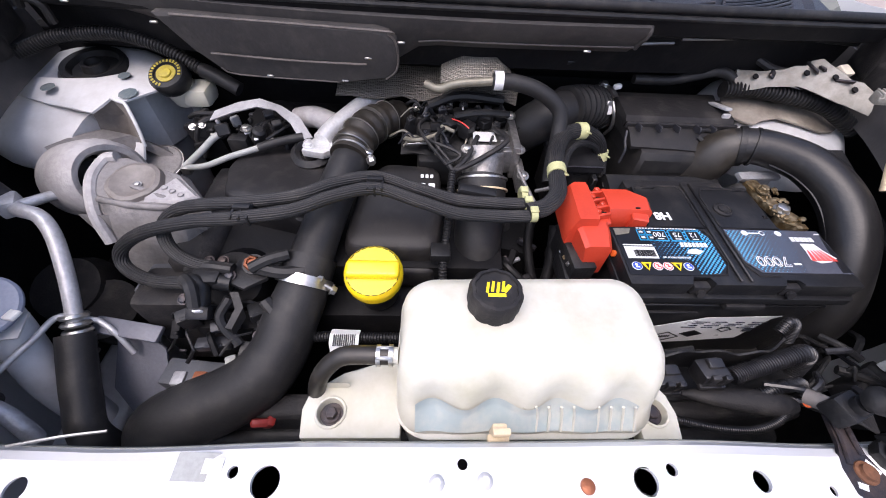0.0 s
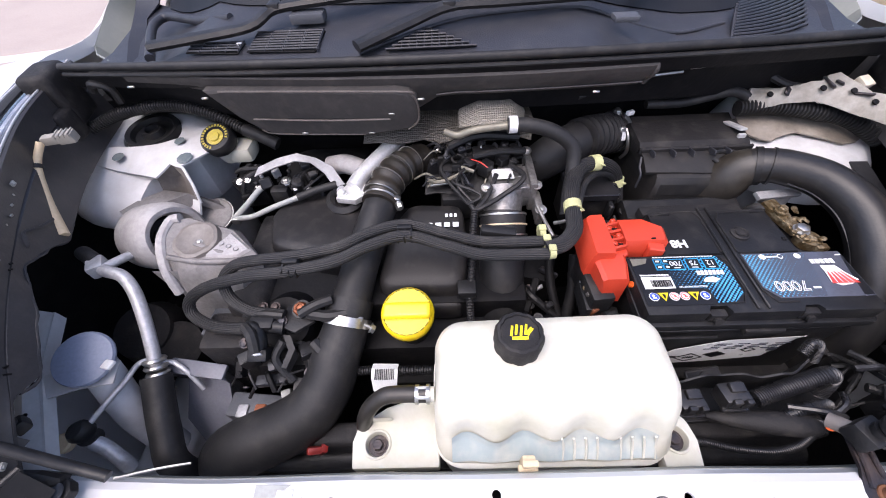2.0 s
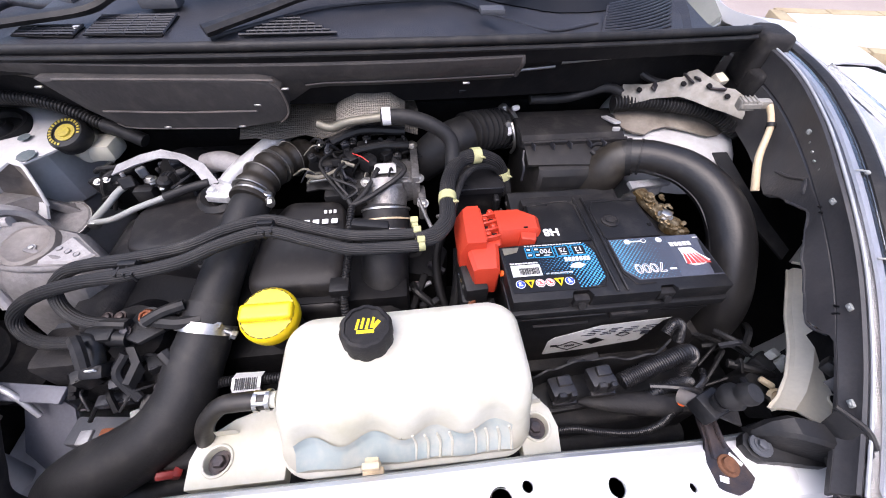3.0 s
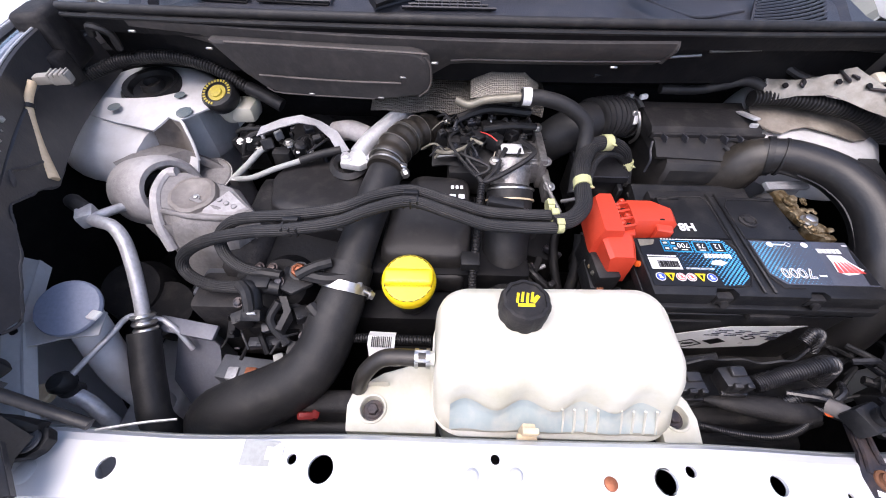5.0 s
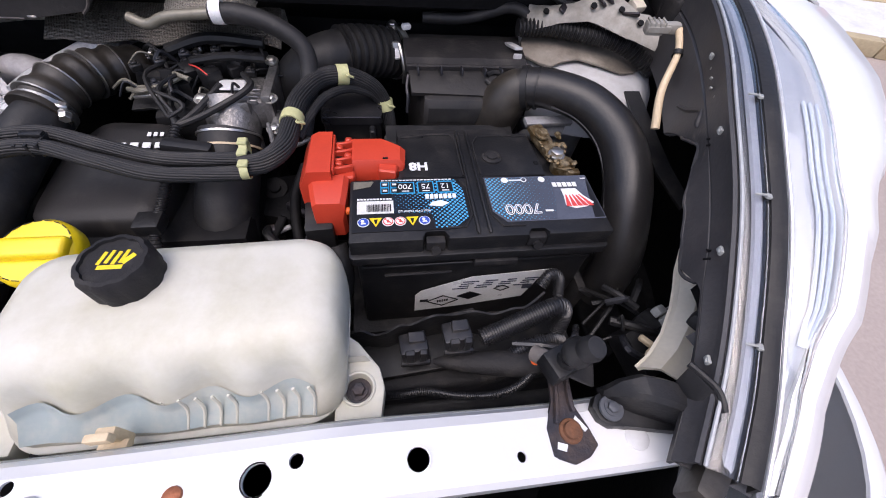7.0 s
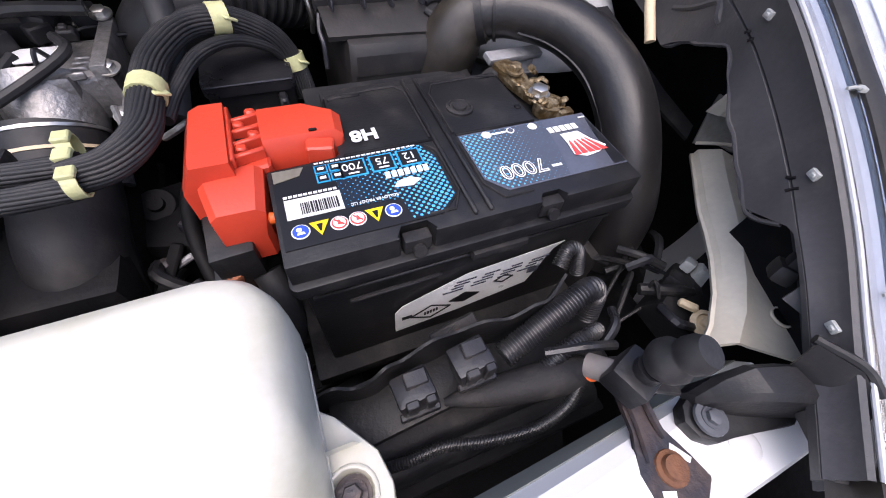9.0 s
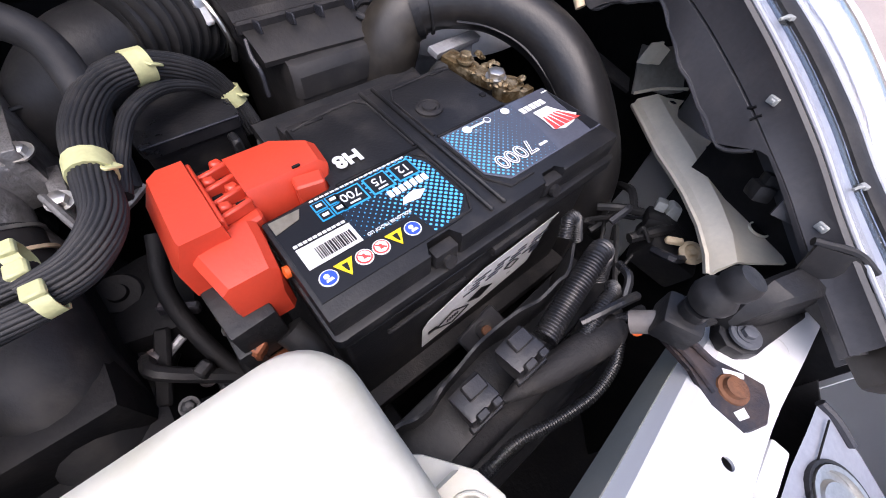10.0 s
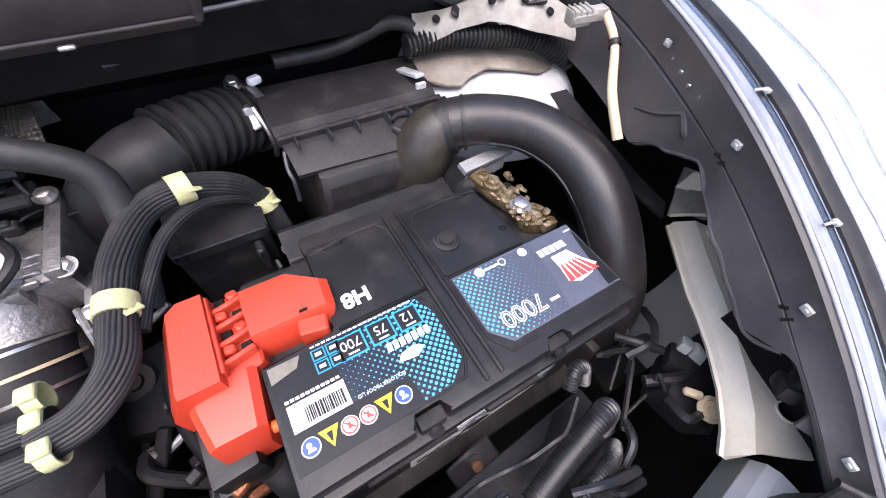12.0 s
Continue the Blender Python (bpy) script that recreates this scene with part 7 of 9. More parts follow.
part("foil_apron", sheet([[(x, 0.850 - 0.004 * (k % 2), 0.985 + 0.004 * math.sin(2.1 * k)), (x + 0.004, 0.872, 1.003 + 0.005 * math.sin(1.3 * k)), (x, 0.902, 1.012)] for k, x in enumerate([-0.215 + 0.026 * k for k in range(12)])], 0.002), M_FOILDARK, turbo, "browned dimpled heat shield foil")
for pts, m, r in (([(-0.442, 0.757, 0.908), (-0.405, 0.752, 0.917), (-0.365, 0.760, 0.930), (-0.325, 0.772, 0.938)], M_GREYCON, 0.0046), ([(-0.442, 0.758, 0.909), (-0.415, 0.773, 0.928), (-0.395, 0.787, 0.943), (-0.382, 0.800, 0.946)], M_GREYCON, 0.0050), ([(-0.325, 0.772, 0.938), (-0.29, 0.782, 0.945), (-0.26, 0.790, 0.948)], M_RUBBER, 0.0070)):
    part("sensor_pipe", tube(pts, r, 10), m, turbo, "grey sensor pipe" if m is M_GREYCON else "")
part("sensor", join(lathe([(0.0001, 0), (0.010, 0), (0.010, 0.03), (0.006, 0.034), (0.0001, 0.034)], 14, aim((-0.335, 0.800, 0.925), (0.3, -0.2, 1))), box((-0.36, 0.79, 0.93), (0.03, 0.02, 0.03), 0.005, 2)), M_BLACK, turbo)
part("pipe_bracket", box((-0.440, 0.757, 0.905), (0.014, 0.014, 0.014), 0.004, 2), M_STEEL, turbo)
part("bolt", bolt((-0.345, 0.795, 0.955), (0, 0, 1), 0.006, 0.006), M_STEEL, turbo)

# ---- throttle body and plumbing behind the covers ----
thr = thing("throttle_body", (0.02, 0.76, 0.90), "cast aluminium throttle body with a white label", "throttle body")
part("housing", join(lathe([(0.0001, -0.05), (0.033, -0.05), (0.035, -0.02), (0.030, 0.0), (0.034, 0.02), (0.034, 0.04), (0.0001, 0.04)], 26, aim((0.015, 0.735, 0.925), (0, 0.75, 0.65)))), M_DIRTYALU, thr)
part("motor_case", box((0.035, 0.775, 0.945), (0.05, 0.065, 0.04), 0.008, 2), M_DIRTYALU, thr)
part("flange", box((0.062, 0.785, 0.945), (0.012, 0.085, 0.055), 0.003, 2), M_DIRTYALU, thr)
part("lug", box((0.07, 0.735, 0.93), (0.012, 0.05, 0.03), 0.004, 2), M_DIRTYALU, thr)
part("label", box((0.016, 0.776, 0.9685), (0.034, 0.030, 0.002), 0.0006, 1, (-8, 0, 0)), M_PRINTWHITE, thr, "white paper label")
part("motor_cap", box((0.018, 0.760, 0.955), (0.050, 0.052, 0.022), 0.006, 2, (-8, 0, 0)), M_DIRTYALU, thr)
for k in range(5):
    part("cap_rib", box((0.046, 0.742 + 0.010 * k, 0.966 - 0.001 * k), (0.012, 0.003, 0.006), 0.001, 1, (-8, 0, 0)), M_DIRTYALU, thr)
for p in ((0.060, 0.825, 0.975), (0.066, 0.75, 0.965), (0.070, 0.715, 0.945), (-0.012, 0.745, 0.967)):
    part("bolt", bolt(p, (0, -0.2, 1), 0.006, 0.006), M_STEEL, thr)
part("inlet_hose", join(tube([(0.0135, 0.722, 0.934), (0.012, 0.700, 0.918), (0.010, 0.672, 0.900), (0.006, 0.640, 0.875), (0.004, 0.605, 0.82), (0.0, 0.58, 0.74)], 0.0355, 20)), M_RUBBER, thr, "black rubber hose from the throttle")
for k in range(3):
    part("wire_band", ring((0.0130, 0.720 - 0.013 * k, 0.931 - 0.0095 * k), (0, 0.75, 0.62), 0.0360, 0.0025, 0.0016), M_STEEL if k != 1 else M_CREAM, thr)
part("lever", join(tube([(0.064, 0.72, 0.95), (0.072, 0.69, 0.945), (0.080, 0.665, 0.94)], 0.003, 8), tube([(0.09, 0.70, 0.93), (0.105, 0.695, 0.94), (0.118, 0.70, 0.945)], 0.003, 8)), M_DIRTYALU, thr)

rail = thing("injection_rail", (-0.03, 0.83, 0.90), "black injector connectors, fuel lines and wiring on the cylinder head", "fuel rail")
part("rail", tube([(-0.10, 0.85, 0.945), (-0.02, 0.845, 0.958), (0.06, 0.84, 0.955)], 0.012, 12), M_BLACK, rail)
part("manifold", join(box((-0.02, 0.80, 0.915), (0.13, 0.10, 0.05), 0.012, 2), box((-0.06, 0.80, 0.95), (0.05, 0.04, 0.035), 0.006, 2), box((-0.005, 0.83, 0.965), (0.05, 0.03, 0.025), 0.006, 2)), M_BLACK, rail)
for k, (x, y, z) in enumerate(((-0.075, 0.79, 0.965), (-0.058, 0.775, 0.958), (-0.035, 0.80, 0.972), (-0.01, 0.79, 0.97), (0.02, 0.815, 0.975), (-0.095, 0.81, 0.96), (0.045, 0.835, 0.968))):
    part("connector", box((x, y, z), (0.022, 0.020, 0.022), 0.004, 2, (10 * (k % 3), 0, 17 * k)), M_BLACK, rail)
part("bracket", join(box((-0.080, 0.775, 0.955), (0.045, 0.008, 0.004), 0.001, 1, (0, 0, 8)), box((-0.055, 0.77, 0.945), (0.008, 0.008, 0.024), 0.002, 1)), M_STEEL, rail, "bare steel bracket")
rw = random.Random(8)
for k in range(4):
    x0, y0 = rw.uniform(-0.08, 0.02), rw.uniform(0.77, 0.83)
    pts = [(x0, y0, 0.965), (x0 + rw.uniform(-0.02, 0.03), y0 - 0.02, 0.976 + rw.uniform(-0.005, 0.004)), (x0 + rw.uniform(-0.03, 0.04), y0 - 0.05, 0.975), (x0 * 0.4 - 0.02, 0.715, 0.962)]
    part("wire", tube(pts, 0.0024, 6, 5), (M_RUBBER, M_RUBBER, M_BLACK)[k % 3], rail)
for pts in ([(-0.055, 0.765, 0.960), (-0.045, 0.73, 0.962), (-0.033, 0.705, 0.958)], [(0.005, 0.770, 0.972), (-0.012, 0.73, 0.965), (-0.032, 0.705, 0.958)], [(0.03, 0.79, 0.975), (0.045, 0.75, 0.98), (0.0, 0.72, 0.965), (-0.032, 0.705, 0.958)]):
    part("wire", tube(pts, 0.004, 8), M_RUBBER, rail)
rc = random.Random(21)
for k in range(18):
    x, y, z = rc.uniform(-0.09, 0.05), rc.uniform(0.785, 0.865), rc.uniform(0.945, 0.975)
    part("small_fitting", box((x, y, z), (rc.uniform(0.005, 0.020), rc.uniform(0.005, 0.014), rc.uniform(0.006, 0.016)), 0.0015, 1, (rc.uniform(-25, 25), 0, rc.uniform(-30, 60))), (M_BLACK, M_LOOM, M_SHADEBLACK)[k % 3], rail)
for pts, r, m in (([(-0.07, 0.835, 0.982), (-0.02, 0.850, 0.992), (0.05, 0.848, 0.988)], 0.0075, M_BLACK), ([(-0.03, 0.800, 0.986), (0.01, 0.806, 0.990), (0.055, 0.812, 0.985)], 0.0055, M_BLACK), ([(-0.06, 0.795, 0.975), (-0.045, 0.782, 0.978), (-0.03, 0.775, 0.976)], 0.003, M_OLIVE), ([(-0.035, 0.800, 0.982), (-0.020, 0.788, 0.984), (-0.008, 0.778, 0.980)], 0.001, M_WARNRED), ([(-0.105, 0.775, 0.962), (-0.085, 0.765, 0.966), (-0.060, 0.772, 0.970), (-0.04, 0.785, 0.975)], 0.0032, M_OLIVE)):
    part("fuel_line", tube(pts, r, 8, 5), m, rail)
rv = random.Random(44)
for k in range(22):
    x, y, z = rv.uniform(-0.10, 0.06), rv.uniform(0.76, 0.86), rv.uniform(0.960, 0.982)
    dx, dy = rv.uniform(-0.035, 0.035), rv.uniform(-0.03, 0.02)
    part("thin_wire", tube([(x, y, z), (x + dx * 0.4, y + dy * 0.5, z + rv.uniform(0.002, 0.010)), (x + dx, y + dy, z - rv.uniform(0.0, 0.012))], rv.choice((0.0012, 0.0018, 0.0026)), 6, 4), (M_BLACK, M_RUBBER, M_LOOM, M_OLIVE)[k % 4], rail)
for k in range(16):
    x, y, z = rv.uniform(-0.10, 0.055), rv.uniform(0.775, 0.855), rv.uniform(0.962, 0.980)
    a = rv.uniform(0, 80)
    part("plug", join(box((x, y, z), (0.013, 0.009, 0.010), 0.0015, 1, (12, 0, a)), box((x, y, z + 0.005), (0.006, 0.006, 0.005), 0.001, 1, (12, 0, a))), (M_BLACK, M_GLOSSBLACK, M_LOOM)[k % 3], rail)
for k in range(7):
    part("hose_clip", ring((rv.uniform(-0.09, 0.05), rv.uniform(0.78, 0.85), rv.uniform(0.968, 0.984)), (rv.uniform(-1, 1), rv.uniform(-1, 1), 0.4), 0.0045, 0.003, 0.0008, 12), M_STEEL, rail)
part("head_cover", sheet([[(-0.11 + 0.02 * i, 0.765 + 0.004 * (i % 2), 0.940), (-0.11 + 0.02 * i, 0.80, 0.950 + 0.004 * (i % 3)), (-0.11 + 0.02 * i, 0.85, 0.952)] for i in range(9)], 0.004), M_BLACK, rail)
part("loom", ribbed([(-0.033, 0.705, 0.958), (-0.037, 0.67, 0.945), (-0.040, 0.63, 0.925), (-0.046, 0.585, 0.905), (-0.045, 0.56, 0.87)], 0.0052, 0.004, 0.0006, 10), M_BLACK, rail, "ribbed wiring sleeve")
part("loom_clip", box((-0.050, 0.595, 0.912), (0.026, 0.024, 0.016), 0.003, 2), M_BLACK, rail)
part("loom_clip", box((-0.004, 0.652, 0.966), (0.050, 0.016, 0.016), 0.005, 2, (0, 6, -6)), M_BLACK, rail)

# ---- breather pipe, filter hose, airbox and elbow ----
br = thing("breather_hose", (0.10, 0.76, 0.94), "dusty black breather hose with a brown metal pipe end", "hose")
part("metal_pipe", tube([(-0.075, 0.80, 1.035), (-0.055, 0.795, 1.030), (-0.03, 0.792, 1.040), (0.02, 0.791, 1.046)], 0.0058, 10), M_OLIVE, br, "brownish metal pipe")
part("hose", tube([(0.018, 0.791, 1.046), (0.05, 0.789, 1.046), (0.085, 0.783, 1.038), (0.115, 0.773, 1.018), (0.118, 0.755, 0.990), (0.112, 0.730, 0.965), (0.106, 0.70, 0.945)], 0.0108, 16), M_RUBBER, br)
part("pale_band", ring((0.026, 0.791, 1.047), (1, 0, 0), 0.0112, 0.012, 0.0012), M_PRINTWHITE, br, "white hose band")
fh = thing("filter_hose", (0.17, 0.86, 0.89), "black corrugated air hose with a steel clamp", "air hose")
part("bellows", ribbed([(0.226, 0.893, 0.958), (0.202, 0.877, 0.966), (0.176, 0.860, 0.974), (0.150, 0.845, 0.978)], 0.0325, 0.0115, 0.0034, 26), M_RUBBER, fh)
part("mouth", tube([(0.156, 0.848, 0.977, 0.032), (0.128, 0.836, 0.972, 0.034), (0.10, 0.832, 0.955, 0.034), (0.07, 0.835, 0.925, 0.031)], None, 20), M_RUBBER, fh)
part("band_clamp", join(ring((0.230, 0.895, 0.957), (1, 0.55, -0.2), 0.0365, 0.010, 0.0014), box((0.228, 0.864, 0.982), (0.011, 0.014, 0.012), 0.002, 1, (-20, 0, 10)), bolt((0.226, 0.898, 0.994), (0, -0.3, 1), 0.006, 0.008)), M_STEEL, fh, "steel hose clamp")
part("pale_tag", box((0.230, 0.858, 0.976), (0.010, 0.008, 0.020), 0.002, 1, (-30, 0, 10)), M_PRINTWHITE, fh)
part("strap", tube([(0.234, 0.862, 0.986), (0.238, 0.850, 0.972), (0.241, 0.846, 0.950), (0.240, 0.856, 0.930)], 0.003, 8), M_STEEL, fh)
part("lug", box((0.246, 0.890, 0.998), (0.014, 0.009, 0.008), 0.002, 1, (0, 0, 20)), M_PRINTWHITE, fh)
ab = thing("air_filter_box", (0.33, 0.80, 0.80), "dusty black plastic air filter housing with ribs", "air filter box")
part("lower_box", prism([(0.262, 0.764), (0.268, 0.759), (0.346, 0.757), (0.412, 0.772), (0.425, 0.90), (0.25, 0.90)], 0.80, 0.930, 0.006, 2), M_DUSTY, ab)
part("upper_box", loft([[Vector(p) for p in r] for r in (
    [(0.262, 0.764, 0.926), (0.268, 0.758, 0.926), (0.346, 0.756, 0.926), (0.416, 0.772, 0.926), (0.43, 0.90, 0.926), (0.244, 0.90, 0.926)],
    [(0.263, 0.765, 0.946), (0.269, 0.760, 0.946), (0.346, 0.757, 0.947), (0.416, 0.773, 0.947), (0.43, 0.90, 0.940), (0.244, 0.90, 0.940)],
    [(0.264, 0.770, 0.955), (0.270, 0.767, 0.955), (0.347, 0.763, 0.956), (0.415, 0.776, 0.956), (0.43, 0.90, 0.950), (0.244, 0.90, 0.950)],
    [(0.264, 0.776, 0.958), (0.270, 0.775, 0.958), (0.348, 0.770, 0.959), (0.414, 0.780, 0.959), (0.43, 0.90, 0.958), (0.242, 0.90, 0.958)])]), M_DUSTY, ab, smooth=30)
part("sloped_panel", loft([[Vector(p) for p in r] for r in (
    [(0.246, 0.776, 0.956), (0.300, 0.773, 0.956), (0.349, 0.769, 0.956), (0.412, 0.782, 0.956), (0.43, 0.90, 0.956), (0.242, 0.90, 0.956)],
    [(0.246, 0.775, 0.961), (0.300, 0.772, 0.961), (0.349, 0.768, 0.961), (0.412, 0.781, 0.961), (0.43, 0.90, 0.961), (0.242, 0.90, 0.961)],
    [(0.244, 0.796, 0.975), (0.300, 0.796, 0.975), (0.350, 0.796, 0.975), (0.408, 0.800, 0.975), (0.425, 0.90, 0.985), (0.238, 0.90, 0.985)],
    [(0.244, 0.804, 0.977), (0.300, 0.804, 0.977), (0.350, 0.804, 0.977), (0.406, 0.808, 0.977), (0.412, 0.90, 0.984), (0.244, 0.90, 0.984)])]), M_DUSTY, ab, smooth=20)
part("side_strap", tube([(0.243, 0.800, 0.972), (0.240, 0.788, 0.962), (0.241, 0.778, 0.952), (0.240, 0.776, 0.930)], 0.0022, 6), M_COWL, ab)
part("lid", join(loft([[Vector((x, y, z)) for x in (0.240, 0.30, 0.36, 0.415)] + [Vector((x, y + 0.004, z - 0.012)) for x in (0.415, 0.36, 0.30, 0.240)] for y, z in ((0.809, 0.983), (0.817, 0.989), (0.835, 0.991), (0.868, 0.992), (0.876, 0.985))]), box((0.33, 0.807, 0.9785), (0.18, 0.006, 0.012), 0.002, 1)), M_BLACK_DULL, ab, smooth=25)
# ribs take a paler plastic to paint the light on their edges
for x in (0.256, 0.288, 0.317, 0.350, 0.374):
    part("rib", box((x, 0.799, 0.9805), (0.0022, 0.024, 0.010), 0.001, 1, (-14, 0, 0)), M_COWL, ab)
part("latch", join(tube([(0.367 + 0.015 * math.cos(a), 0.790 + 0.010 * math.sin(a), 0.974 + 0.004 * math.sin(a)) for a in [k * 0.55 - 2.9 for k in range(11)]], 0.0034, 8, 2), box((0.384, 0.797, 0.972), (0.016, 0.020, 0.014), 0.003, 2, (-15, 0, 12)), box((0.376, 0.775, 0.962), (0.012, 0.006, 0.010), 0.002, 1, (0, 30, 20))), M_BLACK, ab, "black hooked lid latch")
part("spring_clip", join(box((0.400, 0.842, 0.996), (0.012, 0.040, 0.004), 0.0015, 2, (-14, 0, 8)), box((0.402, 0.820, 0.978), (0.012, 0.005, 0.034), 0.0015, 2)), M_BRIGHT, ab, "bright metal clip")
part("outlet", tube([(0.362, 0.776, 0.880, 0.036), (0.368, 0.775, 0.915, 0.036), (0.377, 0.771, 0.946, 0.034), (0.389, 0.768, 0.966, 0.030), (0.405, 0.761, 0.977, 0.0270)], None, 24), M_BROWNED, ab, "browned outlet of the filter box")
el = thing("air_intake_elbow", (0.48, 0.68, 0.78), "smooth black intake elbow curving down beside the battery", "air duct")
part("elbow", tube([(0.396, 0.765, 0.974, 0.0262), (0.406, 0.761, 0.978, 0.0262), (0.436, 0.749, 0.982, 0.0258), (0.480, 0.719, 0.978, 0.0268), (0.508, 0.674, 0.962, 0.0285), (0.514, 0.627, 0.938, 0.030), (0.512, 0.587, 0.90, 0.031), (0.512, 0.555, 0.85, 0.030), (0.505, 0.54, 0.78, 0.030)], None, 24, 6), M_ELBOW, el)
part("collar", join(ring((0.4035, 0.762, 0.9765), (1, -0.5, 0.35), 0.0268, 0.008, 0.0025), ring((0.418, 0.7560, 0.980), (1, -0.55, 0.2), 0.0268, 0.003, 0.0012)), M_BLACK, el)
part("seam_lip", tube([(0.430, 0.724, 0.972), (0.460, 0.706, 0.966), (0.480, 0.673, 0.955), (0.486, 0.632, 0.934), (0.482, 0.590, 0.905)], 0.0016, 6), M_ELBOW, el)

# tail-end clutter along the bulkhead
bulk = thing("bulkhead_pipes", (0.38, 0.92, 1.0), "black pipes and looms along the bulkhead beside the airbox", "pipes")
part("pipe", tube([(0.20, 0.875, 1.062), (0.30, 0.885, 1.066), (0.40, 0.90, 1.075), (0.50, 0.90, 1.082), (0.60, 0.90, 1.078)], 0.006, 8), M_BLACK, bulk)
part("pipe", tube([(0.14, 0.868, 1.045), (0.25, 0.885, 1.048), (0.36, 0.905, 1.052), (0.42, 0.915, 1.058)], 0.006, 8), M_BLACK, bulk)
part("pipe", tube([(0.27, 0.895, 1.010), (0.33, 0.895, 1.010), (0.37, 0.893, 1.020), (0.40, 0.888, 1.030), (0.425, 0.88, 1.022), (0.43, 0.87, 1.0)], 0.008, 10), M_RUBBER, bulk)
part("loom", ribbed([(0.41, 0.870, 1.010), (0.46, 0.868, 1.012), (0.52, 0.852, 1.010), (0.57, 0.835, 1.004), (0.62, 0.81, 0.98)], 0.0115, 0.0055, 0.0013, 12), M_BLACK, bulk, "black corrugated wiring sleeve")
part("cable", tube([(0.44, 0.91, 1.056), (0.48, 0.885, 1.040), (0.53, 0.875, 1.036), (0.55, 0.868, 1.035)], 0.006, 8), M_RUBBER, bulk)
rp = random.Random(5)
strip_rows = []
for k in range(15):
    f = k / 14
    x = 0.418 + 0.172 * f
    y0, z0 = float(np.interp(f, (0, 0.3, 0.5, 1), (0.858, 0.858, 0.846, 0.792))), float(np.interp(f, (0, 0.3, 0.5, 1), (1.014, 1.030, 1.038, 1.024)))
    w = float(np.interp(f, (0, 0.15, 0.35, 0.5, 0.62, 0.8, 1), (0.026, 0.020, 0.018, 0.022, 0.040, 0.034, 0.026))) + rp.uniform(-0.003, 0.003)
    y0 += rp.uniform(-0.003, 0.003)
    strip_rows.append([(x, y0, z0 - 0.006), (x + 0.002, y0 + 0.003, z0), (x + 0.004, y0 + w * 0.55, z0 + w * 0.45 + rp.uniform(-0.001, 0.002)), (x + 0.008, y0 + w, z0 + w * 0.72 + rp.uniform(-0.003, 0.003)), (x + 0.009, y0 + w + 0.004, z0 + w * 0.7 - 0.002)])
# besides its stains, this strip's grey holds shade from the bonnet
part("plate", sheet(strip_rows, 0.003), M_FLANGE, bulk, "weathered pale steel body flange with shade put into its grey")
for k in (4, 8, 9, 11):
    part("plate_patch", box((strip_rows[k][2][0], strip_rows[k][2][1] + 0.002, strip_rows[k][2][2] + 0.003), (0.012 + 0.006 * (k % 3), 0.010, 0.004), 0.0015, 1, (34, 8 * (k % 4) - 12, 13 * k)), M_IRON, bulk, "dark flaking sealant")
for k in (2, 7, 10, 12):
    part("plate_hole", lathe([(0.0001, 0), (0.0045, 0), (0.0045, 0.002), (0.0001, 0.002)], 10, aim((strip_rows[k][2][0], strip_rows[k][2][1] - 0.004, strip_rows[k][2][2]), (0, -0.6, 1))), M_SHADEBLACK, bulk)
for x0, x1, z in ((0.21, 0.29, 1.075), (0.30, 0.39, 1.082), (0.41, 0.50, 1.085)):
    part("chrome_line", tube([(x0, 0.838 + 0.1 * x0, z), (x1, 0.838 + 0.1 * x1, z + 0.002)], 0.0022, 6, 2), M_STEEL, bulk)
part("dark_strap", sheet([[(0.568, 0.782, 0.962), (0.588, 0.776, 0.966)], [(0.566, 0.710, 0.945), (0.588, 0.712, 0.950)], [(0.572, 0.640, 0.925), (0.594, 0.648, 0.930)], [(0.590, 0.588, 0.908), (0.606, 0.600, 0.914)]], 0.004), M_BLACK, bulk, "black plastic strap behind the intake elbow")
part("stop", join(bolt((0.275, 0.885, 1.055), (0, -1, 0.3), 0.007, 0.008), box((0.29, 0.905, 1.03), (0.03, 0.02, 0.02), 0.004, 2)), M_IRON, bulk)
part("hook", box((0.585, 0.870, 1.046), (0.02, 0.02, 0.012), 0.003, 2, (20, 0, 15)), M_BEIGE, bulk)


# ---- side repeater leads on both aprons ----
def lead(pts, con_at, con_dir, tilt):
    t = thing("lamp_lead", con_at, "cream sleeved wire with a grey connector on the apron", "wire", "lamp leads")
    part("sleeve", tube(pts, None, 10), M_CREAM, t)
    d = Vector(con_dir).normalized()
    c = Vector(con_at)
    part("connector", join(turned(box((0, 0, 0.010), (0.014, 0.012, 0.022), 0.003, 2), aim(c, d)), turned(box((0, 0, 0.030), (0.017, 0.015, 0.022), 0.003, 2), aim(c, d)), turned(box((0.007, 0, 0.026), (0.005, 0.009, 0.028), 0.0015, 1), aim(c, d)), *[turned(box((0, 0.006, 0.020 + 0.006 * k), (0.018, 0.006, 0.0022), 0.0006, 1), aim(c, d)) for k in range(4)]), M_FLANGE, t, "dirty grey plastic connector")
    part("tie", ring(pts[1][:3], Vector(pts[2][:3]) - Vector(pts[0][:3]), 0.0054, 0.006, 0.001), M_BLACK, t)


lead([(0.578, 0.752, 1.062, 0.0042), (0.572, 0.725, 1.045, 0.0042), (0.549, 0.69, 1.016, 0.0048), (0.542, 0.657, 0.984, 0.0052)], (0.580, 0.756, 1.062), (-1, 0.25, -0.1), 0)
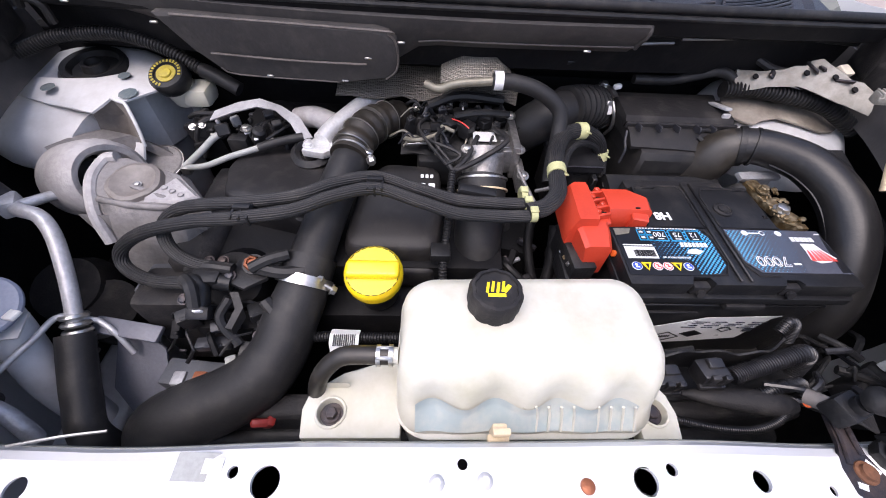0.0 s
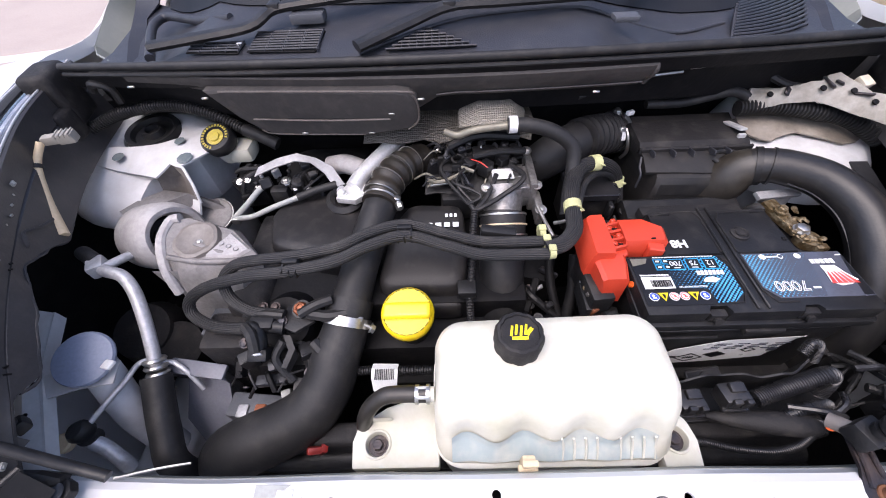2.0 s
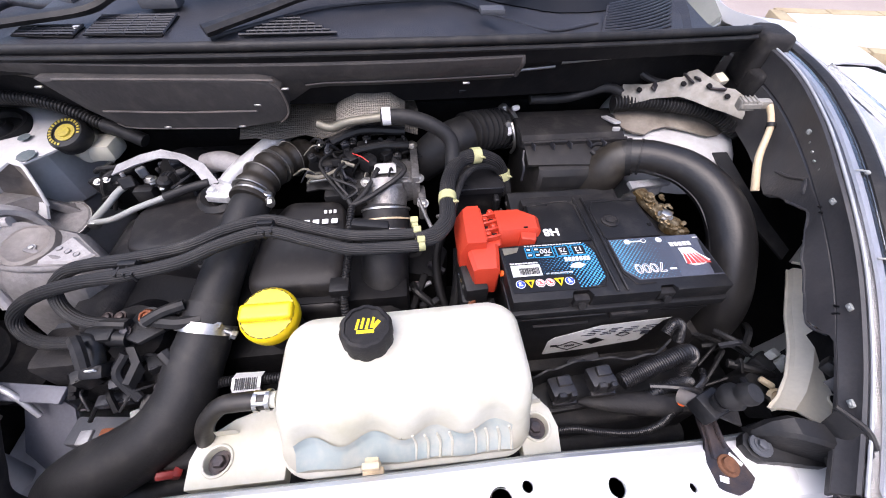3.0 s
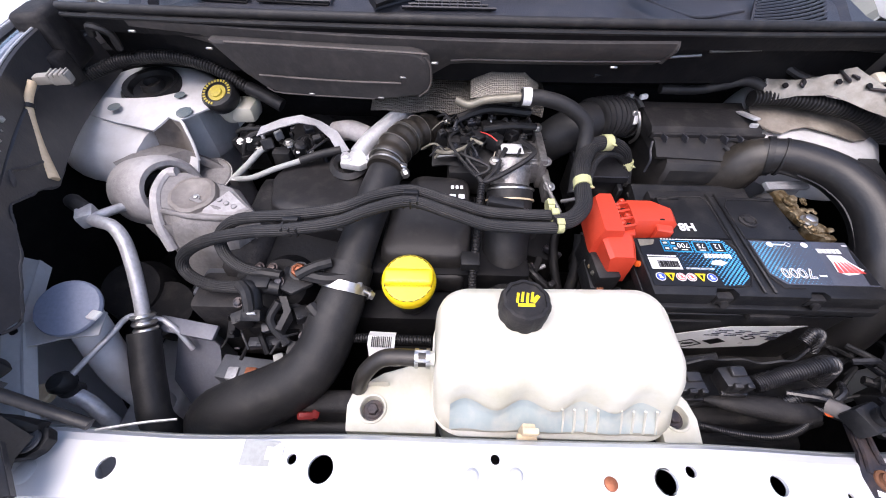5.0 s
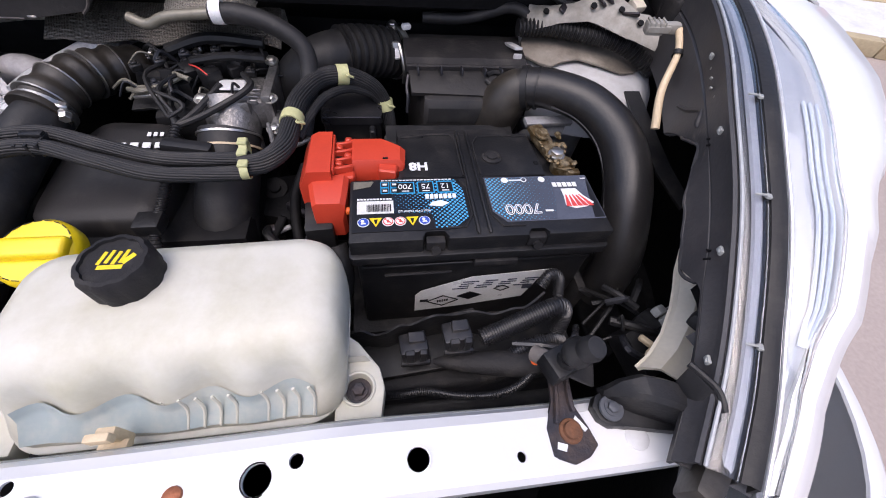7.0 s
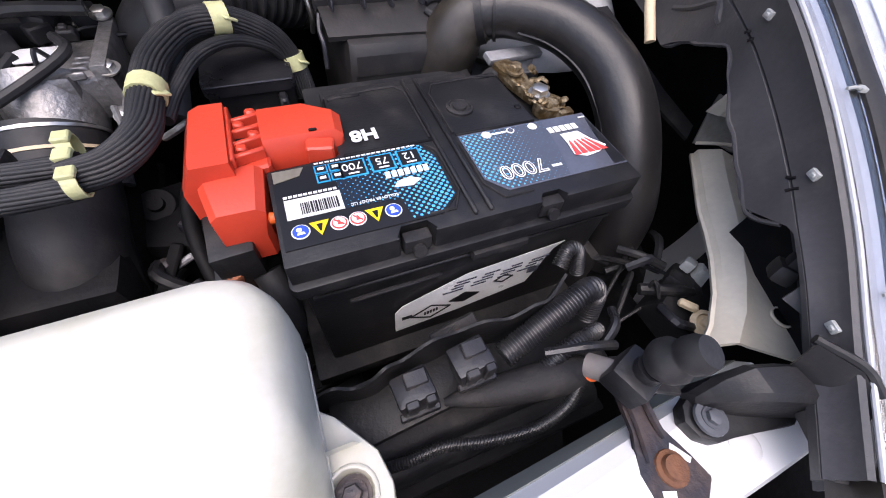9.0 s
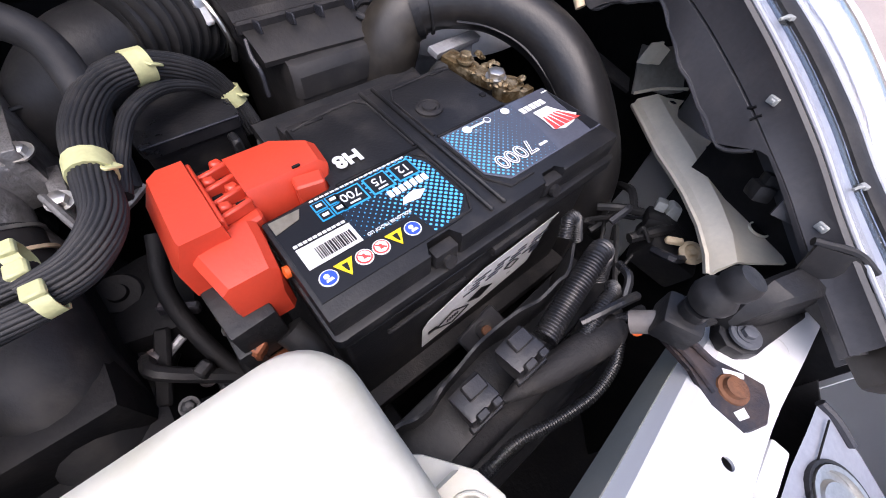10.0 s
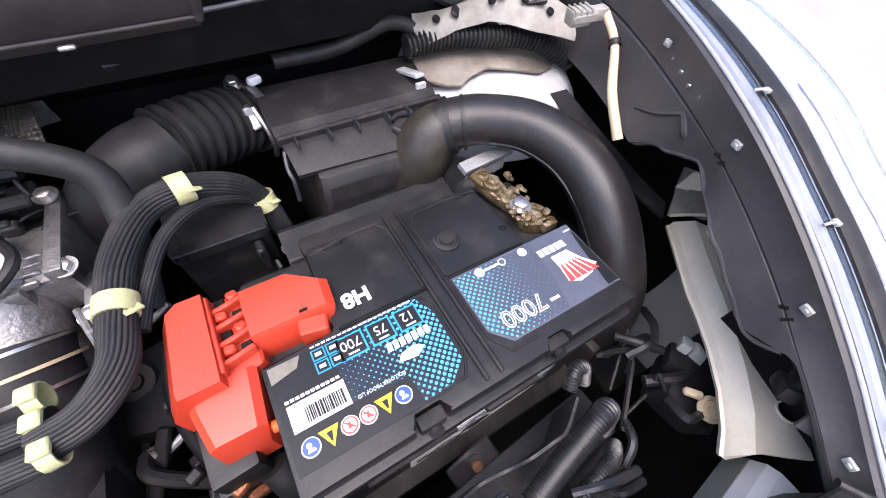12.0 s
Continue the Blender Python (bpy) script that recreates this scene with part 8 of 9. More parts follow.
lead([(-0.643, 0.758, 1.070, 0.005), (-0.645, 0.730, 1.050, 0.005), (-0.628, 0.69, 1.022, 0.006), (-0.603, 0.650, 0.993, 0.0072)], (-0.641, 0.763, 1.070), (1, 0.25, 0), 0)

# ---- looms over the engine ----
loom = thing("wiring_loom", (-0.1, 0.62, 0.95), "black taped wiring looms arching over the engine with pale yellow tape", "wiring loom")
part("branch", bundle([(0.214, 0.772, 0.905), (0.208, 0.784, 0.936), (0.192, 0.783, 0.965), (0.158, 0.772, 0.986), (0.128, 0.755, 0.989), (0.108, 0.715, 0.986), (0.102, 0.675, 0.980), (0.098, 0.645, 0.975), (0.080, 0.625, 0.970), (0.056, 0.618, 0.968)], 0.0112, 22), M_RUBBER, loom)
part("branch", bundle([(0.206, 0.782, 0.938), (0.190, 0.776, 0.958), (0.162, 0.764, 0.972), (0.135, 0.737, 0.976), (0.118, 0.70, 0.972), (0.108, 0.668, 0.966)], 0.0055, 12), M_RUBBER, loom)
part("run", bundle([(0.062, 0.632, 0.968), (0.02, 0.634, 0.966), (-0.03, 0.636, 0.968), (-0.08, 0.646, 0.976), (-0.132, 0.657, 0.984), (-0.18, 0.643, 0.985), (-0.22, 0.622, 0.982), (-0.279, 0.612, 0.978), (-0.33, 0.612, 0.972), (-0.365, 0.612, 0.962), (-0.385, 0.600, 0.945), (-0.375, 0.580, 0.928), (-0.345, 0.565, 0.920), (-0.30, 0.560, 0.915)], 0.0078, 16), M_RUBBER, loom)
part("run", bundle([(0.060, 0.612, 0.966), (0.02, 0.614, 0.963), (-0.03, 0.615, 0.965), (-0.08, 0.626, 0.974), (-0.132, 0.638, 0.982), (-0.18, 0.622, 0.982), (-0.225, 0.600, 0.978), (-0.285, 0.590, 0.974), (-0.34, 0.590, 0.966), (-0.40, 0.588, 0.948), (-0.440, 0.585, 0.920), (-0.440, 0.572, 0.900), (-0.40, 0.553, 0.900), (-0.345, 0.545, 0.908)], 0.0080, 16), M_RUBBER, loom)
for p, d in (((0.156, 0.771, 0.987), (1, 0.25, -0.1)), ((0.208, 0.784, 0.937), (0.15, -0.25, -1)), ((0.103, 0.682, 0.981), (0.1, 1, 0.1))):
    part("tape", ring(p, d, 0.0114, 0.014, 0.0012, 14), M_TAPE, loom, "pale yellow tape")
    part("tape_tail", box((p[0] + 0.009, p[1] - 0.007, p[2] + 0.003), (0.012, 0.009, 0.002), 0.0006, 1, (10, 30, 40)), M_TAPE, loom)
for x, y in ((0.058, 0.630), (0.062, 0.612), (0.055, 0.648)):
    part("tape", join(ring((x, y, 0.969), (1, 0.1, 0), 0.0082, 0.008, 0.0012, 12), box((x, y, 0.978), (0.010, 0.010, 0.004), 0.001, 1)), M_TAPE, loom, "pale yellow tape")
for x, y, z in ((-0.132, 0.647, 0.983), (-0.279, 0.600, 0.976)):
    part("loom_clip", join(*[box((x + d, y, z - 0.001), (0.003, 0.034, 0.014), 0.0012, 2) for d in (-0.009, 0.0, 0.009)], box((x, y, z + 0.002), (0.020, 0.008, 0.014), 0.002, 2)), M_BLACK, loom, "black loom clip")
part("plug", join(box((-0.328, 0.548, 0.912), (0.034, 0.020, 0.018), 0.004, 2), lathe([(0.0001, 0), (0.010, 0), (0.010, 0.018), (0.0001, 0.018)], 12, aim((-0.318, 0.546, 0.910), (1, 0, -0.2)))), M_BLACK, loom)

# ---- fuel pump and ancillaries ----
pump = thing("fuel_pump", (-0.31, 0.54, 0.80), "dark fuel pump with black connectors and a copper coloured bolt", "fuel pump")
part("body", join(lathe([(0.0001, 0), (0.044, 0), (0.046, 0.02), (0.036, 0.045), (0.0001, 0.048)], 22, aim((-0.31, 0.585, 0.85), (0, -0.5, 0.9))), box((-0.30, 0.555, 0.82), (0.11, 0.09, 0.08), 0.012, 2)), M_SHADEBLACK, pump)
part("shield", prism([(-0.312, 0.548), (-0.282, 0.535), (-0.258, 0.552), (-0.268, 0.572), (-0.30, 0.580)], 0.905, 0.912, 0.003, 2), M_BLACK, pump)
part("copper_bolt", lathe([(0.0001, 0), (0.0095, 0), (0.010, 0.005), (0.008, 0.008), (0.005, 0.009), (0.0048, 0.006), (0.0001, 0.006)], 7, aim((-0.278, 0.567, 0.918), (0, -0.35, 1))), M_COPPER, pump, "copper coloured bolt head")
part("bolt_seat", lathe([(0.0001, -0.03), (0.014, -0.03), (0.013, 0.0), (0.0001, 0.0)], 18, aim((-0.278, 0.567, 0.918), (0, -0.35, 1))), M_BLACK, pump)
part("elbow_plug", join(tube([(-0.348, 0.546, 0.912), (-0.334, 0.541, 0.914), (-0.329, 0.530, 0.908), (-0.330, 0.514, 0.892)], 0.0095, 12, 5), box((-0.330, 0.516, 0.890), (0.026, 0.016, 0.026), 0.003, 2, (35, 0, 0))), M_BLACK, pump, "black elbow plug")
part("lever", loft([[Vector(p) for p in r] for r in ([(-0.300, 0.535, 0.905), (-0.290, 0.535, 0.905), (-0.290, 0.530, 0.89), (-0.300, 0.530, 0.89)], [(-0.292, 0.518, 0.895), (-0.283, 0.520, 0.895), (-0.283, 0.515, 0.88), (-0.292, 0.513, 0.88)], [(-0.302, 0.500, 0.882), (-0.294, 0.498, 0.882), (-0.294, 0.495, 0.87), (-0.302, 0.497, 0.87)])]), M_BLACK, pump, smooth=30)
for k, (c, sz, t) in enumerate((((-0.352, 0.515, 0.875), (0.020, 0.016, 0.030), (10, 0, 30)), ((-0.362, 0.505, 0.868), (0.010, 0.022, 0.018), (30, 0, 0)), ((-0.310, 0.510, 0.868), (0.030, 0.012, 0.016), (20, 0, 15)), ((-0.275, 0.525, 0.876), (0.018, 0.020, 0.014), (0, 10, 30)), ((-0.262, 0.508, 0.862), (0.030, 0.010, 0.008), (0, 0, -10)), ((-0.325, 0.495, 0.850), (0.040, 0.014, 0.012), (0, 0, 5)), ((-0.285, 0.490, 0.845), (0.018, 0.018, 0.018), (20, 20, 0)), ((-0.345, 0.560, 0.895), (0.022, 0.014, 0.014), (0, 0, -20)), ((-0.315, 0.562, 0.905), (0.016, 0.014, 0.012), (0, 0, 10)), ((-0.258, 0.490, 0.842), (0.012, 0.022, 0.012), (0, 0, 0)))):
    part("connector", join(box(c, sz, 0.002, 2, t), box((c[0] + 0.003, c[1] - sz[1] * 0.4, c[2] + sz[2] * 0.4), (sz[0] * 0.5, 0.005, 0.005), 0.001, 1, t)), (M_BLACK, M_SHADEBLACK, M_LOOM)[k % 3], pump)
for p, d in (((-0.318, 0.575, 0.912), (0, -0.3, 1)), ((-0.302, 0.552, 0.913), (0, -0.3, 1)), ((-0.355, 0.530, 0.895), (0, -0.5, 1)), ((-0.270, 0.500, 0.862), (0, -0.5, 1)), ((-0.340, 0.580, 0.905), (0, -0.3, 1))):
    part("bolt", join(bolt(p, d, 0.005, 0.005, 1.4)), M_IRON, pump)
rp = random.Random(5)
for k in range(14):
    x, y, z = rp.uniform(-0.37, -0.255), rp.uniform(0.475, 0.555), rp.uniform(0.83, 0.885)
    dx, dy = rp.uniform(-0.03, 0.03), rp.uniform(-0.03, 0.01)
    part("thin_hose", tube([(x, y, z), (x + dx * 0.5, y + dy * 0.4, z + 0.008), (x + dx, y + dy, z - 0.004)], rp.choice((0.0016, 0.0025, 0.004)), 6, 4), (M_BLACK, M_SHADEBLACK, M_RUBBER)[k % 3], pump)
# small added metal boxes stand in for glints among the dark parts
for k in range(6):
    x, y = -0.36 + 0.02 * k, 0.487 + 0.008 * (k % 2)
    part("glint_box", box((x, y, 0.848 + 0.004 * (k % 3)), (0.008, 0.003, 0.004), 0.001, 1, (20, 0, 25 * k)), M_ALU_DULL if k % 2 else M_IRON, pump)
part("label", box((-0.327, 0.5095, 0.902), (0.010, 0.002, 0.010), 0.0005, 1, (15, 0, 5)), M_PRINTWHITE, pump, "white dot label")
for k, pts in enumerate(([(-0.36, 0.565, 0.905), (-0.33, 0.56, 0.920), (-0.30, 0.558, 0.918)], [(-0.275, 0.555, 0.925), (-0.255, 0.565, 0.930), (-0.235, 0.575, 0.928)], [(-0.27, 0.56, 0.92), (-0.24, 0.555, 0.918), (-0.215, 0.56, 0.915)], [(-0.30, 0.53, 0.90), (-0.31, 0.51, 0.885), (-0.29, 0.49, 0.86)], [(-0.34, 0.535, 0.93), (-0.325, 0.520, 0.935), (-0.322, 0.505, 0.92)], [(-0.26, 0.53, 0.895), (-0.245, 0.51, 0.88), (-0.26, 0.48, 0.84)])):
    part("hose", tube(pts, 0.006 + 0.001 * (k % 3), 8), M_RUBBER, pump)
ecu = thing("connector_block", (-0.35, 0.47, 0.76), "dirty grey connector block with brown plugs below the duct", "connector block")
part("block", box((-0.355, 0.475, 0.785), (0.095, 0.035, 0.04), 0.004, 2, (0, 0, -6)), M_GREYPL, ecu)
for k in range(3):
    part("plug", box((-0.378 + 0.025 * k, 0.468, 0.802), (0.016, 0.018, 0.014), 0.003, 2), M_COPPER if k % 2 else M_ALU_DULL, ecu)
part("tab", box((-0.312, 0.485, 0.812), (0.014, 0.02, 0.03), 0.003, 2, (20, 0, 20)), M_GREYCON, ecu)
tagged_wire = thing("tagged_wire", (-0.16, 0.50, 0.83), "ribbed black wire with a white bar code tag", "wire")
part("sleeve", ribbed([(-0.225, 0.505, 0.845), (-0.19, 0.505, 0.852), (-0.15, 0.502, 0.856), (-0.10, 0.50, 0.86)], 0.006, 0.0035, 0.0008, 10), M_BLACK, tagged_wire)
tg = part("tag", join(sheet([[(-0.184, 0.512, 0.858), (-0.148, 0.510, 0.860)], [(-0.184, 0.502, 0.865), (-0.148, 0.500, 0.867)], [(-0.184, 0.490, 0.862), (-0.148, 0.488, 0.864)], [(-0.182, 0.478, 0.845), (-0.150, 0.477, 0.847)]], 0.0008)), M_PAPER, tagged_wire, "white paper tag")
part("tag_print", join(*[box((-0.178 + 0.0025 * k, 0.4935, 0.8655), (0.0012 if k % 3 else 0.0018, 0.014, 0.0008), 0, 1, (12, 0, 0)) for k in range(11)]), M_INK, tg)
part("red_cap", join(box((-0.262, 0.415, 0.806), (0.020, 0.010, 0.014), 0.004, 2, (20, 25, 10)), box((-0.254, 0.418, 0.798), (0.010, 0.012, 0.020), 0.003, 2, (0, 35, 0))), M_REDDARK, duct, "dark red plastic tab")

# ---- engine mount, strut side of the bay ----
mount = thing("engine_mount", (-0.50, 0.68, 0.80), "cast aluminium engine mount with a thick bushing", "engine mount")
ax = Vector((0.075, -0.028, 0.030)).normalized()
bm_c = Vector((-0.572, 0.722, 0.908))
part("bush_housing", lathe([(0.034, -0.006), (0.038, -0.010), (0.048, -0.004), (0.0530, 0.010), (0.0540, 0.040), (0.0535, 0.068), (0.050, 0.084), (0.044, 0.090), (0.037, 0.087), (0.034, 0.080), (0.034, -0.006)], 36, aim(bm_c, ax)), M_CASTPALE, mount, "dusty cast bushing housing")
part("bush_rubber", lathe([(0.0001, 0.010), (0.037, 0.010), (0.037, 0.040), (0.030, 0.036), (0.026, 0.046), (0.016, 0.046), (0.014, 0.058), (0.0001, 0.058)], 28, aim(bm_c, ax)), M_RUBBER, mount)
part("upper_arm", loft([[Vector(p) for p in r] for r in (
    [(-0.600, 0.735, 0.955), (-0.575, 0.715, 0.955), (-0.570, 0.715, 0.90), (-0.600, 0.740, 0.90)],
    [(-0.585, 0.765, 0.952), (-0.545, 0.752, 0.952), (-0.538, 0.756, 0.92), (-0.585, 0.775, 0.91)],
    [(-0.555, 0.790, 0.950), (-0.510, 0.780, 0.948), (-0.505, 0.775, 0.93), (-0.555, 0.795, 0.92)],
    [(-0.515, 0.795, 0.934), (-0.478, 0.780, 0.926), (-0.472, 0.775, 0.905), (-0.510, 0.800, 0.915)],
    [(-0.480, 0.790, 0.920), (-0.462, 0.780, 0.912), (-0.455, 0.775, 0.900), (-0.480, 0.81, 0.910)])]), M_CAST, mount, "grey cast arm under the tower", smooth=50)
part("bracket", join(
    loft([[Vector(p) for p in r] for r in (
        [(-0.491, 0.700, 0.965), (-0.494, 0.672, 0.960), (-0.484, 0.648, 0.953), (-0.458, 0.632, 0.950), (-0.383, 0.637, 0.943), (-0.363, 0.655, 0.939), (-0.402, 0.690, 0.950), (-0.470, 0.706, 0.963)],
        [(-0.495, 0.698, 0.955), (-0.499, 0.668, 0.948), (-0.490, 0.640, 0.940), (-0.460, 0.620, 0.935), (-0.378, 0.628, 0.932), (-0.356, 0.652, 0.930), (-0.396, 0.696, 0.940), (-0.468, 0.712, 0.955)],
        [(-0.500, 0.695, 0.910), (-0.504, 0.660, 0.900), (-0.494, 0.628, 0.890), (-0.468, 0.606, 0.880), (-0.385, 0.610, 0.885), (-0.360, 0.645, 0.89), (-0.398, 0.70, 0.90), (-0.468, 0.715, 0.91)],
        [(-0.485, 0.68, 0.85), (-0.495, 0.65, 0.845), (-0.488, 0.620, 0.84), (-0.468, 0.600, 0.835), (-0.40, 0.600, 0.835), (-0.38, 0.63, 0.84), (-0.41, 0.68, 0.85), (-0.46, 0.69, 0.85)])]),
    tube([(-0.478, 0.640, 0.950), (-0.440, 0.633, 0.948), (-0.400, 0.634, 0.944), (-0.375, 0.640, 0.940)], 0.0045, 8),
    box((-0.425, 0.655, 0.948), (0.050, 0.008, 0.010), 0.003, 2, (0, 8, -18))), M_CAST, mount, "rough cast mount bracket", smooth=45)
# edges repeat the casting in a paler alloy, painting light on them
part("bracket_ridge", join(tube([(-0.480, 0.704, 0.966), (-0.494, 0.700, 0.964), (-0.498, 0.672, 0.958), (-0.490, 0.645, 0.950), (-0.484, 0.625, 0.930), (-0.478, 0.612, 0.900)], 0.0075, 10), loft([[Vector(p) for p in r] for r in ([(-0.425, 0.640, 0.9475), (-0.380, 0.640, 0.9435), (-0.366, 0.656, 0.9415), (-0.400, 0.684, 0.9505)], [(-0.423, 0.643, 0.9515), (-0.382, 0.643, 0.9470), (-0.370, 0.656, 0.9450), (-0.400, 0.680, 0.9535)])])), M_CASTPALE, mount, "raised edges of the casting, paler to paint the light on them", smooth=30)
part("bolt_boss", lathe([(0.0001, 0.0005), (0.012, 0.001), (0.020, 0.003), (0.027, 0.0060), (0.032, 0.0045), (0.035, -0.004), (0.0001, -0.006)], 28, aim((-0.446, 0.668, 0.953), (0.05, -0.15, 1)), 5, 0.0016), M_WEB, mount, "shallow brownish cast dish")
part("bracket_bolt", bolt((-0.440, 0.664, 0.9545), (0.05, -0.2, 1), 0.0035, 0.003, 1.4), M_ALU, mount)
for k in range(3):
    part("cast_mark", ring((-0.408 + 0.011 * k, 0.662 - 0.004 * k, 0.9520 - 0.0022 * k), (0, 0, 1), 0.003, 0.0016, 0.001), M_ALU, mount)
rk = random.Random(31)
for k in range(11):
    x = -0.490 + 0.012 * k
    part("cast_facet", loft([[Vector((x + rk.uniform(-0.004, 0.004) + dx * f, 0.622 - 0.002 * (k % 3) + dy * f + 0.0015 * min(k, 5), 0.925 - 0.012 * (k % 2) + dz * f)) for dx, dy, dz in ((-0.010, 0.004, 0.012), (0.009, 0.003, 0.013), (0.011, -0.001, -0.014), (-0.008, 0.0, -0.012))] for f in (1.0, 0.55)]), M_CAST, mount, smooth=0)
part("flat_cap", lathe([(0.0001, 0), (0.034, 0), (0.036, 0.003), (0.036, 0.011), (0.034, 0.013), (0.0001, 0.015)], 28, aim((-0.486, 0.768, 0.897), (0, -0.25, 1))), M_CAST, mount)
part("cap_edge", ring((-0.486, 0.7655, 0.907), (0, -0.25, 1), 0.0362, 0.002, 0.0012), M_STEEL, mount)

res = thing("brake_reservoir", (-0.463, 0.858, 0.92), "black reservoir cap with a yellow warning ring", "reservoir")
cp = part("cap", lathe([(0.0001, 0), (0.026, 0), (0.028, 0.003), (0.028, 0.018), (0.025, 0.022), (0.018, 0.0225), (0.017, 0.0205), (0.0001, 0.0205)], 30, aim((-0.463, 0.864, 0.988), (-0.05, -0.5, 1))), M_BLACK, res, "black screw cap")
part("cap_ring", turned(join(*[box((0.021 * math.cos(a), 0.021 * math.sin(a), 0.0228), (0.0045, 0.0030, 0.001), 0.0003, 1, (0, 0, math.degrees(a))) for a in [2 * math.pi * k / 26 for k in range(20)]]), aim((-0.463, 0.864, 0.988), (-0.05, -0.5, 1))), M_DULLYELLOW, cp, "ring of yellow print")
part("cap_disc", lathe([(0.0001, 0.0205), (0.0145, 0.0205), (0.0145, 0.0215), (0.009, 0.0215), (0.008, 0.024), (0.0001, 0.0245)], 24, aim((-0.463, 0.864, 0.988), (-0.05, -0.5, 1))), M_DULLYELLOW, cp, "yellow centre")
part("bottle", join(lathe([(0.0001, -0.03), (0.024, -0.03), (0.023, 0.002), (0.0001, 0.002)], 24, aim((-0.463, 0.864, 0.988), (-0.05, -0.5, 1))), box((-0.438, 0.872, 0.968), (0.042, 0.045, 0.030), 0.01, 2)), M_TANK, res, "pale translucent bottle")
sleeve = thing("tower_loom", (-0.55, 0.93, 1.0), "black ribbed loom running over the strut tower", "wiring loom")
part("sleeve", ribbed([(-0.690, 0.862, 1.018), (-0.665, 0.880, 1.024), (-0.621, 0.895, 1.036), (-0.545, 0.902, 1.041), (-0.482, 0.896, 1.029), (-0.432, 0.886, 1.003), (-0.400, 0.879, 0.990)], 0.0095, 0.0045, 0.0007, 12), M_BLACK, sleeve)
part("end", tube([(-0.425, 0.884, 1.000), (-0.400, 0.879, 0.990), (-0.372, 0.872, 0.976)], 0.0115, 10), M_RUBBER, sleeve)
part("loop", tube([(-0.635, 0.885, 1.08), (-0.62, 0.875, 1.095), (-0.60, 0.878, 1.085), (-0.605, 0.885, 1.06)], 0.006, 8), M_RUBBER, sleeve)

# ---- air conditioning pipes, washer neck and lower brackets ----
ac = thing("air_conditioning_pipe", (-0.52, 0.55, 0.72), "bright aluminium air conditioning pipe joined to a black hose", "metal pipe")
part("pipe", tube([(-0.578, 0.632, 0.942), (-0.562, 0.622, 0.945), (-0.538, 0.615, 0.942), (-0.518, 0.595, 0.930), (-0.505, 0.565, 0.905), (-0.497, 0.535, 0.878), (-0.494, 0.515, 0.860)], 0.0086, 16), M_PIPE, ac)
part("branch", tube([(-0.572, 0.628, 0.945), (-0.555, 0.660, 0.935), (-0.535, 0.69, 0.92)], 0.0065, 12), M_PIPE, ac)
part("block", box((-0.582, 0.632, 0.944), (0.022, 0.026, 0.022), 0.004, 2, (0, 0, 30)), M_PIPE, ac)
part("valve_cap", lathe([(0.0001, 0), (0.0105, 0), (0.0105, 0.026), (0.009, 0.030), (0.0001, 0.030)], 16, aim((-0.588, 0.640, 0.946), (-0.8, 0.45, 0.25))), M_RUBBER, ac, "black valve cap")
for k in range(6):
    part("ferrule_ring", lathe([(0.0001, 0), (0.0135, 0), (0.0155, 0.003), (0.0135, 0.006), (0.0001, 0.006)], 20, aim(Vector((-0.4955, 0.524, 0.868)) + Vector((0.0015, -0.0055, -0.0055)) * (k * 1.2), (0.1, -0.65, -0.7))), M_STEEL, ac)
part("hose", tube([(-0.493, 0.505, 0.852), (-0.486, 0.475, 0.832), (-0.474, 0.440, 0.812), (-0.460, 0.405, 0.785), (-0.450, 0.395, 0.70)], 0.0195, 16), M_RUBBER, ac, "black rubber hose")
part("thin_pipe", tube([(-0.478, 0.525, 0.85), (-0.507, 0.519, 0.870), (-0.52, 0.490, 0.868), (-0.541, 0.445, 0.862), (-0.549, 0.434, 0.855)], 0.0036, 10), M_PIPE, ac)
part("thin_pipe", tube([(-0.478, 0.525, 0.85), (-0.46, 0.515, 0.84), (-0.445, 0.50, 0.81)], 0.0036, 10), M_PIPE, ac)
part("coupling", join(lathe([(0.0001, 0), (0.013, 0), (0.014, 0.012), (0.010, 0.018), (0.0001, 0.018)], 16, aim((-0.549, 0.432, 0.852), (-0.1, -0.1, 1))), lathe([(0.0001, 0), (0.011, 0), (0.011, 0.02), (0.0001, 0.02)], 14, aim((-0.55, 0.43, 0.835), (0.3, -0.2, 1)))), M_BLACK, ac)
part("short_pipe", tube([(-0.548, 0.425, 0.845), (-0.53, 0.418, 0.832), (-0.515, 0.408, 0.82), (-0.508, 0.40, 0.80)], 0.009, 12), M_PIPE, ac)
wash = thing("washer_filler", (-0.548, 0.508, 0.80), "grey blue washer filler cap on its neck", "filler cap")
part("cap", lathe([(0.0001, 0), (0.030, 0), (0.0345, 0.002), (0.035, 0.006), (0.033, 0.009), (0.0001, 0.010)], 32, aim((-0.548, 0.506, 0.910), (0.25, -0.35, 1))), material("blue_grey_cap", (0.22, 0.25, 0.33), 0.5, 0.0, (0.28, 0.30, 0.37), 0.5, 14, 300, 0.1), wash)
part("cap_tab", box((-0.513, 0.497, 0.912), (0.018, 0.012, 0.005), 0.002, 2, (0, -15, -15)), M_PAPER, wash)
part("neck", tube([(-0.548, 0.508, 0.908), (-0.55, 0.50, 0.87), (-0.54, 0.47, 0.80), (-0.53, 0.45, 0.70)], 0.022, 16), M_WHITE_DULL, wash)
comp = thing("compressor_bracket", (-0.55, 0.60, 0.60), "dull grey brackets and pump body low in the bay", "bracket")
